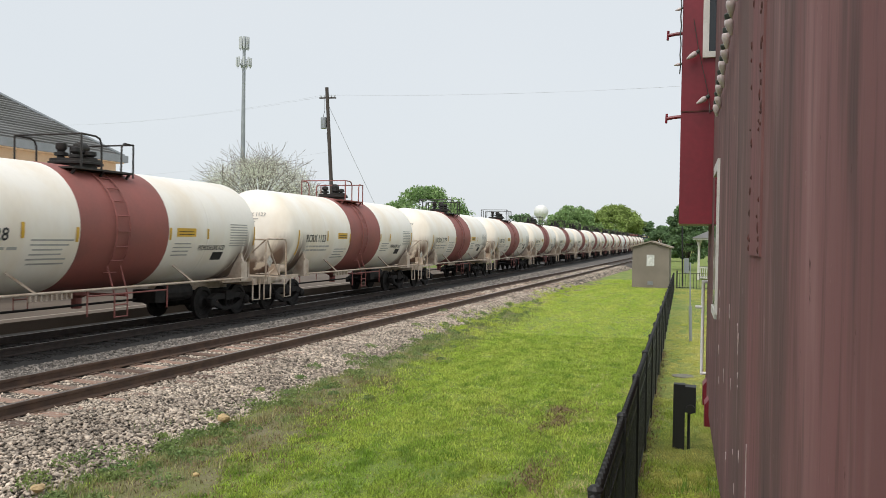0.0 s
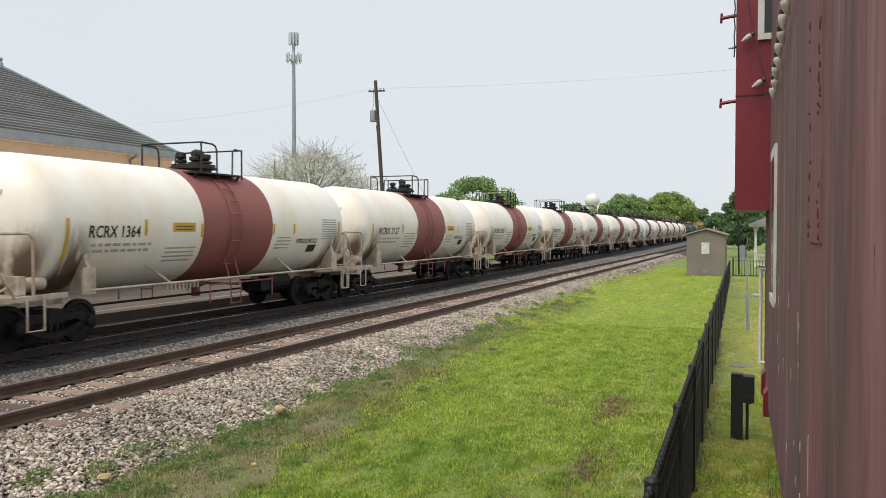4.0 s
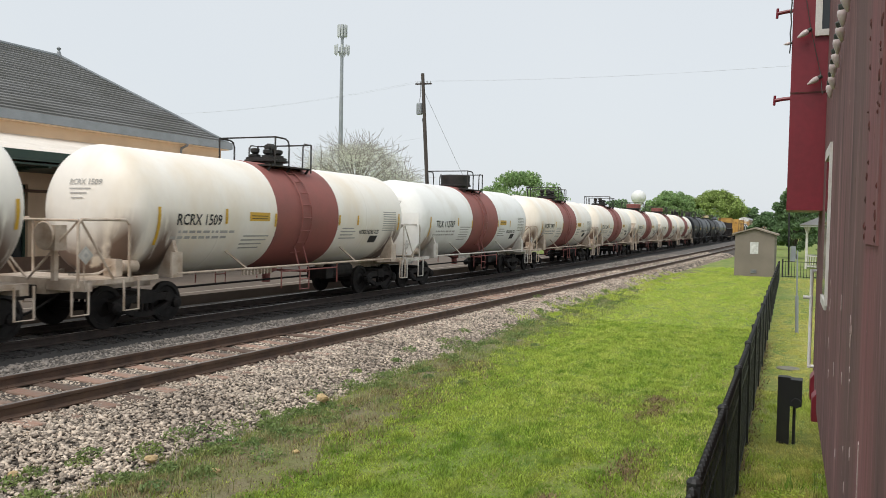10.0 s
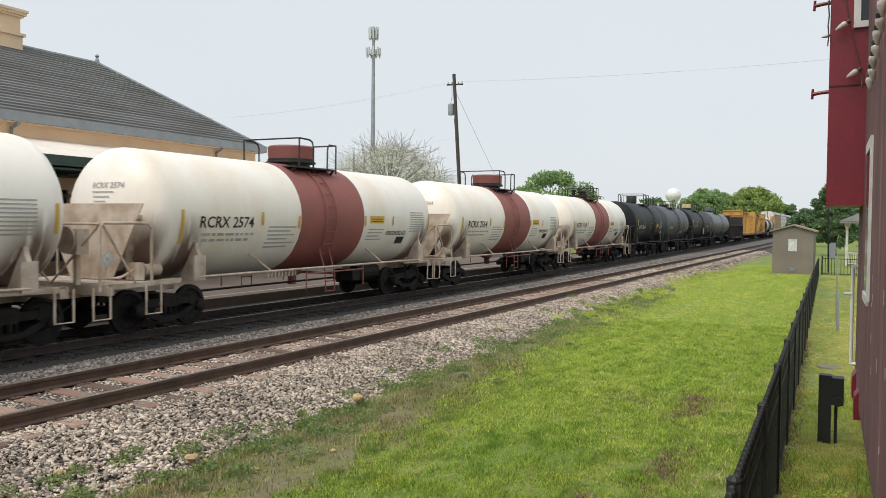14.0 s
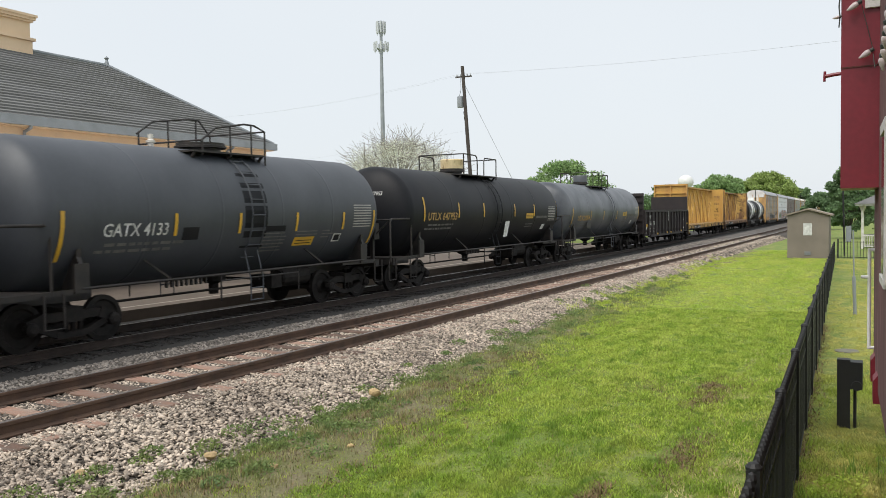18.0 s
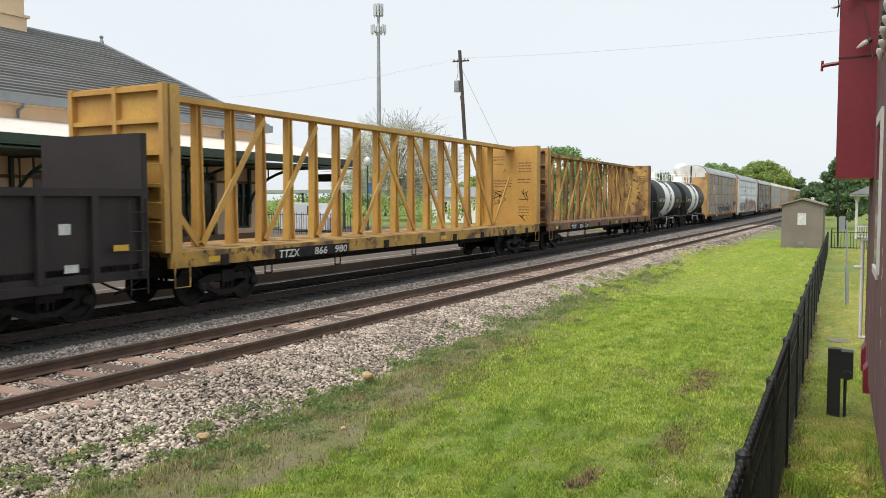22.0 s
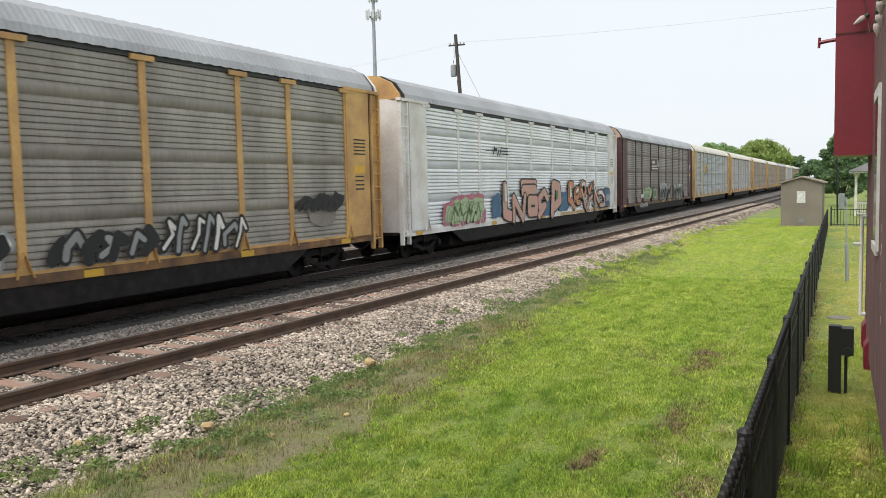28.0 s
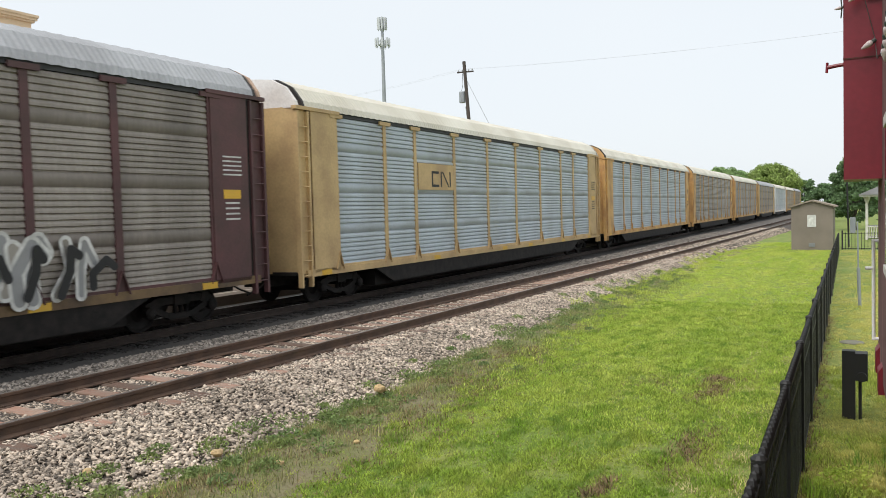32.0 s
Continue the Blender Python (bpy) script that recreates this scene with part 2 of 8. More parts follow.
def saddle_rust(m, centres, low, high, rust):
    """Rust runs that hang under the saddles of a tank, ragged at their edges."""
    n, l = m.node_tree.nodes, m.node_tree.links
    mix = n["Mix"]
    tc, sep, noi = n.new("ShaderNodeTexCoord"), n.new("ShaderNodeSeparateXYZ"), n.new("ShaderNodeTexNoise")
    mp = n.new("ShaderNodeMapping")
    mp.inputs["Scale"].default_value = (1, 2.6, 0.5)
    l.new(tc.outputs["Object"], mp.inputs["Vector"])
    l.new(mp.outputs[0], noi.inputs["Vector"])
    noi.inputs["Scale"].default_value, noi.inputs["Detail"].default_value = 2.0, 4.0
    l.new(tc.outputs["Object"], sep.inputs[0])

    def op(kind, a, b):
        q = n.new("ShaderNodeMath")
        q.operation = kind
        for i, v in enumerate((a, b)):
            if isinstance(v, float):
                q.inputs[i].default_value = v
            else:
                l.new(v, q.inputs[i])
        return q.outputs[0]

    total = None
    for c, wide in centres:
        d = op("ABSOLUTE", op("SUBTRACT", sep.outputs["Y"], c), 0.0)
        k = n.new("ShaderNodeMapRange")
        k.inputs["From Min"].default_value, k.inputs["From Max"].default_value = wide, 0.0
        l.new(d, k.inputs["Value"])
        total = k.outputs[0] if total is None else op("MAXIMUM", total, k.outputs[0])
    hang = n.new("ShaderNodeMapRange")
    hang.inputs["From Min"].default_value, hang.inputs["From Max"].default_value = high, low
    l.new(sep.outputs["Z"], hang.inputs["Value"])
    ragged = n.new("ShaderNodeMapRange")
    ragged.inputs["From Min"].default_value, ragged.inputs["From Max"].default_value = 0.32, 0.50
    l.new(noi.outputs["Fac"], ragged.inputs["Value"])
    f = op("MINIMUM", op("MULTIPLY", op("MULTIPLY", op("MULTIPLY", total, hang.outputs[0]), ragged.outputs[0]), 2.4), 0.9)
    over = n.new("ShaderNodeMix")
    over.data_type = "RGBA"
    over.inputs[7].default_value = (*rust, 1)
    l.new(f, over.inputs[0])
    l.new(mix.outputs[2], over.inputs[6])
    l.new(over.outputs[2], n["Hue/Saturation/Value"].inputs["Color"])


saddle_rust(WHITE, ((-6.42, 0.34), (-5.5, 0.55), (5.3, 0.8)), 1.0, 2.6, (0.11, 0.05, 0.028))
saddle_rust(COOL, ((-5.7, 0.6), (5.3, 0.5)), 1.1, 2.4, (0.35, 0.26, 0.2))
chips(BLADE, (0.145, 0.265, 0.034), 2.3, (1.3, 0.8, 1), (0.50, 0.68))
chips(BLADE, (0.50, 0.57, 0.13), 3.1, (1.2, 0.8, 1), (0.56, 0.74))
for grassy, share in ((WEED, 0.4), (BLADE, 0.5), (MOWN, 0.5), (STRIP, 0.4), (MEADOW, 0.5), (DRYBLADE, 0.3), (STRAW, 0.3)):
    let_light_through(grassy, share)

# ---- mesh helpers ----
def box(bm, x0, x1, y0, y1, z0, z1, m=None):
    v = [bm.verts.new(p) for p in ((x0, y0, z0), (x1, y0, z0), (x1, y1, z0), (x0, y1, z0), (x0, y0, z1), (x1, y0, z1), (x1, y1, z1), (x0, y1, z1))]
    if m is not None:
        for q in v:
            q.co = m @ q.co
    for f in ((3, 2, 1, 0), (4, 5, 6, 7), (0, 1, 5, 4), (1, 2, 6, 5), (2, 3, 7, 6), (3, 0, 4, 7)):
        bm.faces.new([v[i] for i in f])


def beam(bm, a, b, w, h=None, up=(0, 0, 1)):
    """A square bar from a to b."""
    a, b = Vector(a), Vector(b)
    d = (b - a).normalized()
    s = d.cross(Vector(up))
    s = s.normalized() if s.length > 1e-4 else Vector((1, 0, 0))
    u = s.cross(d)
    h = h or w
    ring = [[bm.verts.new(p + s * (i * w / 2) + u * (j * h / 2)) for i, j in ((-1, -1), (1, -1), (1, 1), (-1, 1))] for p in (a, b)]
    bm.faces.new(ring[0][::-1])
    bm.faces.new(ring[1])
    for k in range(4):
        bm.faces.new((ring[0][k], ring[0][(k + 1) % 4], ring[1][(k + 1) % 4], ring[1][k]))


def pipe(bm, points, r, n=8):
    """A round bar along points."""
    points = [Vector(p) for p in points]
    last = None
    for k, p in enumerate(points):
        d = (points[min(k + 1, len(points) - 1)] - points[max(k - 1, 0)]).normalized()
        s = d.cross(Vector((0, 0, 1)))
        s = s.normalized() if s.length > 1e-3 else Vector((1, 0, 0))
        u = s.cross(d)
        ring = [bm.verts.new(p + r * (s * math.cos(2 * math.pi * i / n) + u * math.sin(2 * math.pi * i / n))) for i in range(n)]
        if last:
            for i in range(n):
                bm.faces.new((last[i], last[(i + 1) % n], ring[(i + 1) % n], ring[i]))
        else:
            bm.faces.new(ring[::-1])
        last = ring
    bm.faces.new(last)


def lathe(bm, profile, axis="z", n=24, centre=(0, 0, 0), a0=0.0, a1=2 * math.pi):
    """Turns (radius, place along the axis) pairs round an axis."""
    rings, c = [], Vector(centre)
    full = abs(a1 - a0 - 2 * math.pi) < 1e-6
    steps = n if full else n + 1
    for r, h in profile:
        ring = []
        for i in range(steps):
            a = a0 + (a1 - a0) * i / n
            p, q = r * math.cos(a), r * math.sin(a)
            ring.append(bm.verts.new(c + Vector({"z": (p, q, h), "y": (p, h, q), "x": (h, p, q)}[axis])))
        rings.append(ring)
    for a, b in zip(rings, rings[1:]):
        for i in range(n if full else n):
            j = (i + 1) % steps
            bm.faces.new((a[i], a[j], b[j], b[i]))
    if full:
        for ring, r in ((rings[0], profile[0][0]), (rings[-1], profile[-1][0])):
            if r > 1e-4:
                bm.faces.new(ring)


def part(name, bm, material, parent=None, label="", smooth=None):
    """Links a bmesh as one mesh object under its parent."""
    bmesh.ops.recalc_face_normals(bm, faces=bm.faces)
    me = bpy.data.meshes.new(name)
    bm.to_mesh(me)
    bm.free()
    for m in material if isinstance(material, (list, tuple)) else (material,):
        me.materials.append(m)
    if smooth is not None:
        for p in me.polygons:
            p.use_smooth = True
        me.set_sharp_from_angle(angle=radians(smooth))
    ob = new(name, me)
    if parent is not None:
        ob.parent = parent
    if label:
        tagged(ob, label)
    return ob


def bar_part(name, parent, material, *boxes):
    bm = bmesh.new()
    for b in boxes:
        box(bm, *b)
    return part(name, bm, material, parent)


def thing(name, label, category, group="", kind=""):
    return tagged(new(name), label, category, group, kind)


def text_mesh(words, size, shear=0.0, bold=0.0):
    """Flat writing as a mesh in x, y with its lower left corner at the origin."""
    c = bpy.data.curves.new("writing", "FONT")
    c.body, c.size, c.shear, c.offset, c.resolution_u = words, size, shear, bold, 2
    ob = bpy.data.objects.new("writing", c)
    me = bpy.data.meshes.new_from_object(ob)
    bpy.data.objects.remove(ob)
    bpy.data.curves.remove(c)
    return me


def side_text(words, size, parent, material, y, z, surface, shear=0.0, bold=0.0, wide=1.0, length=0.0):
    """Writing on the side of a car that faces +x; surface(y, z) gives the outward x there."""
    me = text_mesh(words, size, shear, bold)
    if length:
        wide = length / max(v.co.x for v in me.vertices)
    for v in me.vertices:
        yy, zz = y + v.co.x * wide, z + v.co.y
        v.co = (surface(yy, zz) + 0.012, yy, zz)
    me.materials.append(material)
    ob = new("lettering", me)
    ob.parent = parent
    return ob


def head_text(words, size, parent, material, x, z, length, head_y):
    """Writing on the near head of a tank, which faces -y; head_y(x, z) gives the surface there."""
    me = text_mesh(words, size, 0.08, 0.003)
    wide = length / max(v.co.x for v in me.vertices)
    for v in me.vertices:
        xx, zz = x + v.co.x * wide, z + v.co.y
        v.co = (xx, head_y(xx, zz) - 0.012, zz)
    me.materials.append(material)
    ob = new("lettering", me)
    ob.parent = parent
    return ob


def blocks(name, parent, material, rects, surface, depth=0.008):
    """Small raised rectangles (y0, y1, z0, z1) on a side; one mesh."""
    bm = bmesh.new()
    for y0, y1, z0, z1 in rects:
        steps = max(1, int((z1 - z0) / 0.15))
        cols = []
        for i in range(steps + 1):
            z = z0 + (z1 - z0) * i / steps
            cols.append([bm.verts.new((surface(y, z) + depth, y, z)) for y in (y0, y1)])
        for a, b in zip(cols, cols[1:]):
            bm.faces.new((a[0], a[1], b[1], b[0]))
    return part(name, bm, material, parent)


def noise3(x, y, z=0.0):
    return noise.noise(Vector((x, y, z)))


# ---- ground and tracks ----
def track_x(y):
    """Middle of the near track."""
    return -9.21 - 0.00015 * max(y - 45.0, 0.0) ** 2


def line_x(y):
    """Middle of the train's track."""
    return -14.4 - 0.008 * (y - 10.0) - 0.00022 * min(max(y, 0.0), 50.0) ** 2 - 0.022 * max(y - 50.0, 0.0) + 0.0003 * max(y - 380.0, 0.0) ** 2


def line_z(y):
    return -0.18 - 0.0015 * min(max(y, 0.0), 200.0)


def ground_z(x, y):
    """Lawn falling a little from the ballast, level beyond the tracks."""
    z = -0.40 + 0.03 * noise3(x * 0.35, y * 0.35)
    far = min(max((abs(y) - 60) / 100, 0), 1)
    a, b = line_x(y) - 4.0, track_x(y) + 1.2
    cut = min(max((x - a) / 1.5, 0), 1) * min(max((b - x) / 1.0, 0), 1)
    return z - 0.3 * far - 0.3 * cut


ys = [-40, -20, -10, -5] + [0.5 * k for k in range(0, 60)] + [30 + 3 * k for k in range(0, 30)] + [120 + 25 * k for k in range(0, 30)] + [900, 1500, 3000]
xs = [-2500, -1200, -600, -300, -150, -80, -60, -45] + [-38 + k for k in range(0, 26)] + [-12 + 0.5 * k for k in range(0, 30)] + [3.5, 5, 8, 12, 20, 40, 80, 200, 500, 1500]
bm = bmesh.new()
grid = [[bm.verts.new((x, y, ground_z(x, y))) for x in xs] for y in ys]
for a, b in zip(grid, grid[1:]):
    for i in range(len(xs) - 1):
        bm.faces.new((a[i], a[i + 1], b[i + 1], b[i]))
ground = tagged(part("ground", bm, GRASS, smooth=60), "mown green lawn with worn and yellowed patches", "lawn", kind="structure")


def sweep(name, profile, xf, zf, material, y0=-30.0, y1=760.0, step=2.0):
    """A section in x, z carried along a track."""
    bm, last, y = bmesh.new(), None, y0
    while y <= y1 + 1e-6:
        ring = [bm.verts.new((xf(y) + px, y, zf(y) + pz)) for px, pz in profile]
        if last:
            for i in range(len(ring) - 1):
                bm.faces.new((last[i], last[i + 1], ring[i + 1], ring[i]))
        last, y = ring, y + step
    return part(name, bm, material)


flat = lambda y: 0.0  # noqa: E731


def shoulder(y):
    """How far the ballast reaches towards the lawn, which creeps in further along."""
    return 3.0 - 0.75 * min(max((y - 8.0) / 14.0, 0.0), 1.0) - 0.35 * min(max((y - 22.0) / 20.0, 0.0), 1.0) + 0.10 * noise3(y * 0.6, 4.0)


def bed_strip(name, ring, material, y0=-30.0, y1=760.0, step=0.5):
    """A strip of ballast whose section ring(y) may change along the track."""
    bm, last, y = bmesh.new(), None, y0
    while y <= y1:
        row = [bm.verts.new((x, y, z + 0.015 * noise3(x * 2.0, y * 2.0))) for x, z in ring(y)]
        if last:
            for i in range(len(row) - 1):
                bm.faces.new((last[i], last[i + 1], row[i + 1], row[i]))
        last = row
        y += step if y < 50 else 5.0
    return part(name, bm, material, smooth=50)


def near_ring(y):
    c, w = track_x(y), shoulder(y)
    return [(c - 1.75, -0.215), (c - 0.8, -0.195), (c, -0.20), (c + 0.8, -0.195), (c + 1.45, -0.215), (c + 1.45 + (w - 1.45) * 0.45, -0.30), (c + w, -0.425), (c + w + 0.3, -0.50)]


def middle_ring(y):
    a, b = line_x(y) + 2.0, track_x(y) - 1.75
    return [(a, line_z(y) - 0.20), (a + (b - a) * 0.35, -0.33), (a + (b - a) * 0.7, -0.33), (b, -0.215)]


def far_ring(y):
    c, z = line_x(y), line_z(y)
    return [(c - 5.6, -0.52), (c - 4.2, -0.42), (c - 2.4, -0.40), (c - 1.5, z - 0.21), (c, z - 0.20), (c + 1.5, z - 0.20), (c + 2.1, z - 0.19)]


bed = tagged(bed_strip("ballast_bed", near_ring, BALLAST), "grey crushed stone ballast under the empty track", "ballast", kind="structure")
tagged(bed_strip("ballast_between_tracks", middle_ring, MIDBED), "grey gravel between the two tracks", "ballast", kind="structure")
bed_far = tagged(bed_strip("ballast_under_train", far_ring, DARKSTONE), "ballast under the train, its colour darkened as in shade", "ballast", kind="structure")
RAIL_SHAPE = [(-0.07, -0.17), (-0.07, -0.155), (-0.012, -0.13), (-0.012, -0.05), (-0.036, -0.04), (-0.036, -0.006), (-0.03, 0)]
HEAD = [(-0.031, 0.001), (0.031, 0.001)]
for where, xf, zf in (("empty track", track_x, flat), ("train's track", line_x, line_z)):
    for side in (-0.753, 0.753):
        prof = [(side + a, b) for a, b in RAIL_SHAPE] + [(side - a, b) for a, b in RAIL_SHAPE[::-1]]
        r = sweep("rail", prof, xf, zf, RAIL if zf is flat else SHADERAIL)
        tagged(r, "rusty brown steel rail of the " + where, "rail", kind="structure")
        h = sweep("rail_head", [(side + a, b) for a, b in HEAD], xf, zf, RAILTOP)
        h.parent = r


def soil_ring(y):
    e = track_x(y) + shoulder(y)
    a, b = e - 0.25, e + 0.95 + 0.9 * min(max((13.0 - y) / 6.0, 0.0), 1.0) + 0.7 * noise3(y * 0.8, 11.0) + 0.45 * noise3(y * 2.9, 5.0)
    xs = [a + (b - a) * k / 4 for k in range(5)]
    lift = (-0.06, 0.012, 0.02, 0.012, -0.05)
    return [(x, ground_z(x, y) + h) for x, h in zip(xs, lift)]


tagged(bed_strip("weedy_soil", soil_ring, SOIL, 0.0, 60.0, 0.16), "brown bare soil strip with dead weeds beside the ballast", "soil", kind="structure")


# ---- the train ----
def truck(parent, y, colour=GRIME, wheel_r=0.46):
    """A two-axle freight truck under a car, wheels as its parts."""
    bm = bmesh.new()
    for sx in (-1, 1):
        x = sx * 1.0
        beam(bm, (x, y - 0.62, 0.62), (x, y + 0.62, 0.62), 0.14, 0.16)
        for sy in (-1, 1):
            beam(bm, (x, y + sy * 0.6, 0.62), (x, y + sy * 0.95, 0.50), 0.16, 0.2)
            beam(bm, (x, y + sy * 0.85, 0.5), (x, y + sy * 0.3, 0.28), 0.13, 0.12)
            lathe(bm, [(0.12, -0.09), (0.13, 0.06), (0.07, 0.1)], "x", 10, (sx * 1.08, y + sy * 0.89, wheel_r))
            for k in (-0.16, 0, 0.16):
                lathe(bm, [(0.05, 0.32), (0.05, 0.55)], "z", 8, (x + sx * 0.05, y + k, 0))
        beam(bm, (x, y - 0.35, 0.28), (x, y + 0.35, 0.28), 0.15, 0.12)
    box(bm, -1.1, 1.1, y - 0.2, y + 0.2, 0.5, 0.78)
    t = part("truck", bm, colour, parent)
    for sy in (-0.89, 0.89):
        bm = bmesh.new()
        for sx in (-1, 1):
            lathe(bm, [(0.0, sx * 0.66), (0.2, sx * 0.66), (0.22, sx * 0.70), (0.36, sx * 0.71), (wheel_r, sx * 0.69), (wheel_r, sx * 0.80), (0.37, sx * 0.81), (0.34, sx * 0.77), (0.2, sx * 0.76), (0.12, sx * 0.82), (0.0, sx * 0.82)],
                  "x", 22, (0, y + sy, wheel_r))
        lathe(bm, [(0.09, -0.7), (0.09, 0.7)], "x", 10, (0, y + sy, wheel_r))
        part("wheelset", bm, WHEEL, t, smooth=35)
    return t


def couplers(parent, half, colour=GRIME):
    for s in (-1, 1):
        bm = bmesh.new()
        box(bm, -0.1, 0.1, s * (half - 1.0), s * (half - 0.12), 0.72, 0.98)
        box(bm, -0.17, 0.17, s * (half - 0.2), s * (half + 0.06), 0.70, 1.0)
        pipe(bm, [(0.35, s * (half - 0.9), 0.8), (0.35, s * (half - 0.4), 0.55), (0.3, s * half, 0.42)], 0.025, 6)
        part("coupler", bm, colour, parent)


def car_ladder(bm, x, y, z0, z1, wide=0.42, step=0.38, r=0.016):
    pipe(bm, [(x, y, z0), (x, y, z1)], r, 6)
    pipe(bm, [(x, y + wide, z0), (x, y + wide, z1)], r, 6)
    z = z0 + 0.12
    while z < z1:
        pipe(bm, [(x, y, z), (x, y + wide, z)], r * 0.8, 5)
        z += step


def tank_car(label, lo, hi, r, zc, body, frame_mat, band=None, band_half=1.62, number="", ink=INK, num_at=-5.2, num_size=0.36, num_wide=1.0, bars=(), dome="valves", dome_y=-0.06, dome_mat=BLACKS,
             rail_mat=BLACKS, rail_span=(-0.95, 0.80), dark=False, caution=1.75, panel=4.35, sides=(-5.25, 5.1), trucks=(-5.75, 4.95), num_z=-0.27, climb=-0.22, dome_r=0.56, gap=1.45, both=False, num_length=0.0, shield="", low=False):
    """A tank car over the origin at rail level, its lettered side towards +x, its ends at lo and hi."""
    car = thing("tank_car", label, "tank car", "cars of the passing freight train")
    shell = lambda y, z: math.sqrt(max(r * r - (z - zc) ** 2, 0.01))  # noqa: E731
    ta, tb, head = lo + gap, hi - (0.72 if both else 0.5), 0.68
    bm = bmesh.new()
    dome_end = [(max(r * math.sin(t), 0.001), head - head * math.cos(t)) for t in [math.pi / 2 * k / 9 for k in range(10)]]
    prof = [(q, ta + h) for q, h in dome_end]
    for k in range(1, 5):
        y = ta + head + (tb - ta - 2 * head) * k / 5
        prof += [(r, y - 0.05), (r, y - 0.02), (r + 0.004, y - 0.012), (r + 0.004, y + 0.012), (r, y + 0.02), (r, y + 0.05)]
    prof += [(q, tb - h) for q, h in dome_end[::-1]]
    lathe(bm, prof, "y", 48, (0, 0, zc))
    part("tank", bm, body, car, smooth=40)

    def skin(y, z):
        """The outer x of the tank, heads included."""
        e = min(y - ta, tb - y)
        k = 1.0 if e >= head else math.sqrt(max(1 - ((head - e) / head) ** 2, 0.0))
        return math.sqrt(max((r * k) ** 2 - (z - zc) ** 2, 0.0004))

    def head_y(x, z):
        """The y of the near head's surface."""
        q = min((x * x + (z - zc) ** 2) / (r * r), 0.98)
        return ta + head * (1 - math.sqrt(1 - q))

    if shield:
        bm = bmesh.new()
        form = [(-1.5, 2.72), (1.5, 2.72), (0.62, 1.14), (-0.62, 1.14)] if shield == "tapered" else [(-1.52, 2.74), (1.52, 2.74), (1.52, 1.62), (1.2, 1.2), (-1.2, 1.2), (-1.52, 1.62)]
        faces = [[bm.verts.new((px, ta + dy, pz)) for px, pz in form] for dy in (-0.16, -0.13)]
        bm.faces.new(faces[0])
        bm.faces.new(faces[1][::-1])
        for i in range(len(form)):
            j = (i + 1) % len(form)
            bm.faces.new((faces[0][i], faces[0][j], faces[1][j], faces[1][i]))
        for px in (-1.1, 1.1):
            beam(bm, (px, ta - 0.14, 2.45), (px * 0.9, ta + 0.42, 2.45), 0.08)
        tagged(part("head_shield", bm, frame_mat if shield == "tapered" else body, car), "pale steel head shield plate")
    if band:
        bm = bmesh.new()
        b0, b1 = band_half if isinstance(band_half, tuple) else (-band_half, band_half)
        lathe(bm, [(r + 0.001, b0), (r + 0.010, b0 + 0.002), (r + 0.010, b0 + 0.05), (r + 0.010, b1 - 0.05), (r + 0.010, b1 - 0.002), (r + 0.001, b1)], "y", 48, (0, 0, zc))
        part("band", bm, band, car, smooth=40)
    far = hi if both else tb + 0.1
    for s, end in ((-1, lo), (1, far)):
        bm = bmesh.new()
        box(bm, -0.35, 0.35, min(end - s * 0.45, end - s * 3.3), max(end - s * 0.45, end - s * 3.3), 0.80, 1.06)
        box(bm, -1.42, 1.42, end - s * 0.55 - 0.09, end - s * 0.55 + 0.09, 0.90, 1.12)
        box(bm, -1.42, 1.42, min(end - s * 1.7, end - s * 0.5), max(end - s * 1.7, end - s * 0.5), 1.08, 1.12)
        for sx in (-1, 1):
            beam(bm, (sx * 1.38, end - s * 0.55, 1.06), (sx * 1.42, end - s * 2.4, 1.10), 0.07, 0.1)
        part("end_platform", bm, frame_mat, car)
        truck(car, trucks[0] if s < 0 else trucks[1])
        ys = sides[0] if s < 0 else sides[1]
        for sx in (-1, 1):
            bm = bmesh.new()
            q = [(r * 0.80, zc - r * 0.62), (r * 0.93, zc - r * 0.42), (1.40, zc - r * 0.52), (1.47, zc - r * 0.62), (1.47, 1.06), (0.9, 1.06)]
            loop = [[bm.verts.new((sx * px, ys + e, pz)) for px, pz in q] for e in (-0.05, 0.05)]
            bm.faces.new(loop[0][::-1])
            bm.faces.new(loop[1])
            for i in range(6):
                bm.faces.new((loop[0][i], loop[0][(i + 1) % 6], loop[1][(i + 1) % 6], loop[1][i]))
            box(bm, min(sx * 1.42, sx * 1.48), max(sx * 1.42, sx * 1.48), ys - 0.16, ys + 0.16, 1.06, zc - r * 0.60)
            part("saddle", bm, frame_mat, car)
            bm = bmesh.new()
            if s > 0 and not both:
                yy = end - 0.6
                pipe(bm, [(sx * 1.48, yy - 0.2, 1.08), (sx * 1.48, yy - 0.2, 0.46), (sx * 1.48, yy + 0.2, 0.46), (sx * 1.48, yy + 0.2, 1.08)], 0.024, 6)
                part("step", bm, frame_mat, car)
                continue
            y0, y1 = end - s * 0.3, end - s * 1.6
            d = y1 - y0
            pipe(bm, [(sx * 1.42, y0, 1.0), (sx * 1.42, y0, 2.22), (sx * 1.42, y0 + d * 0.06, 2.32), (sx * 1.42, y0 + d * 0.92, 2.32), (sx * 1.42, y1, 2.22), (sx * 1.42, y1, 1.05)], 0.03, 8)
            if not dark:
                pipe(bm, [(sx * 1.42, y0 + d * 0.06, 2.28), (sx * 1.42, y0 + d * 0.68, 1.1)], 0.024, 6)
            part("end_railing", bm, frame_mat, car, smooth=40)
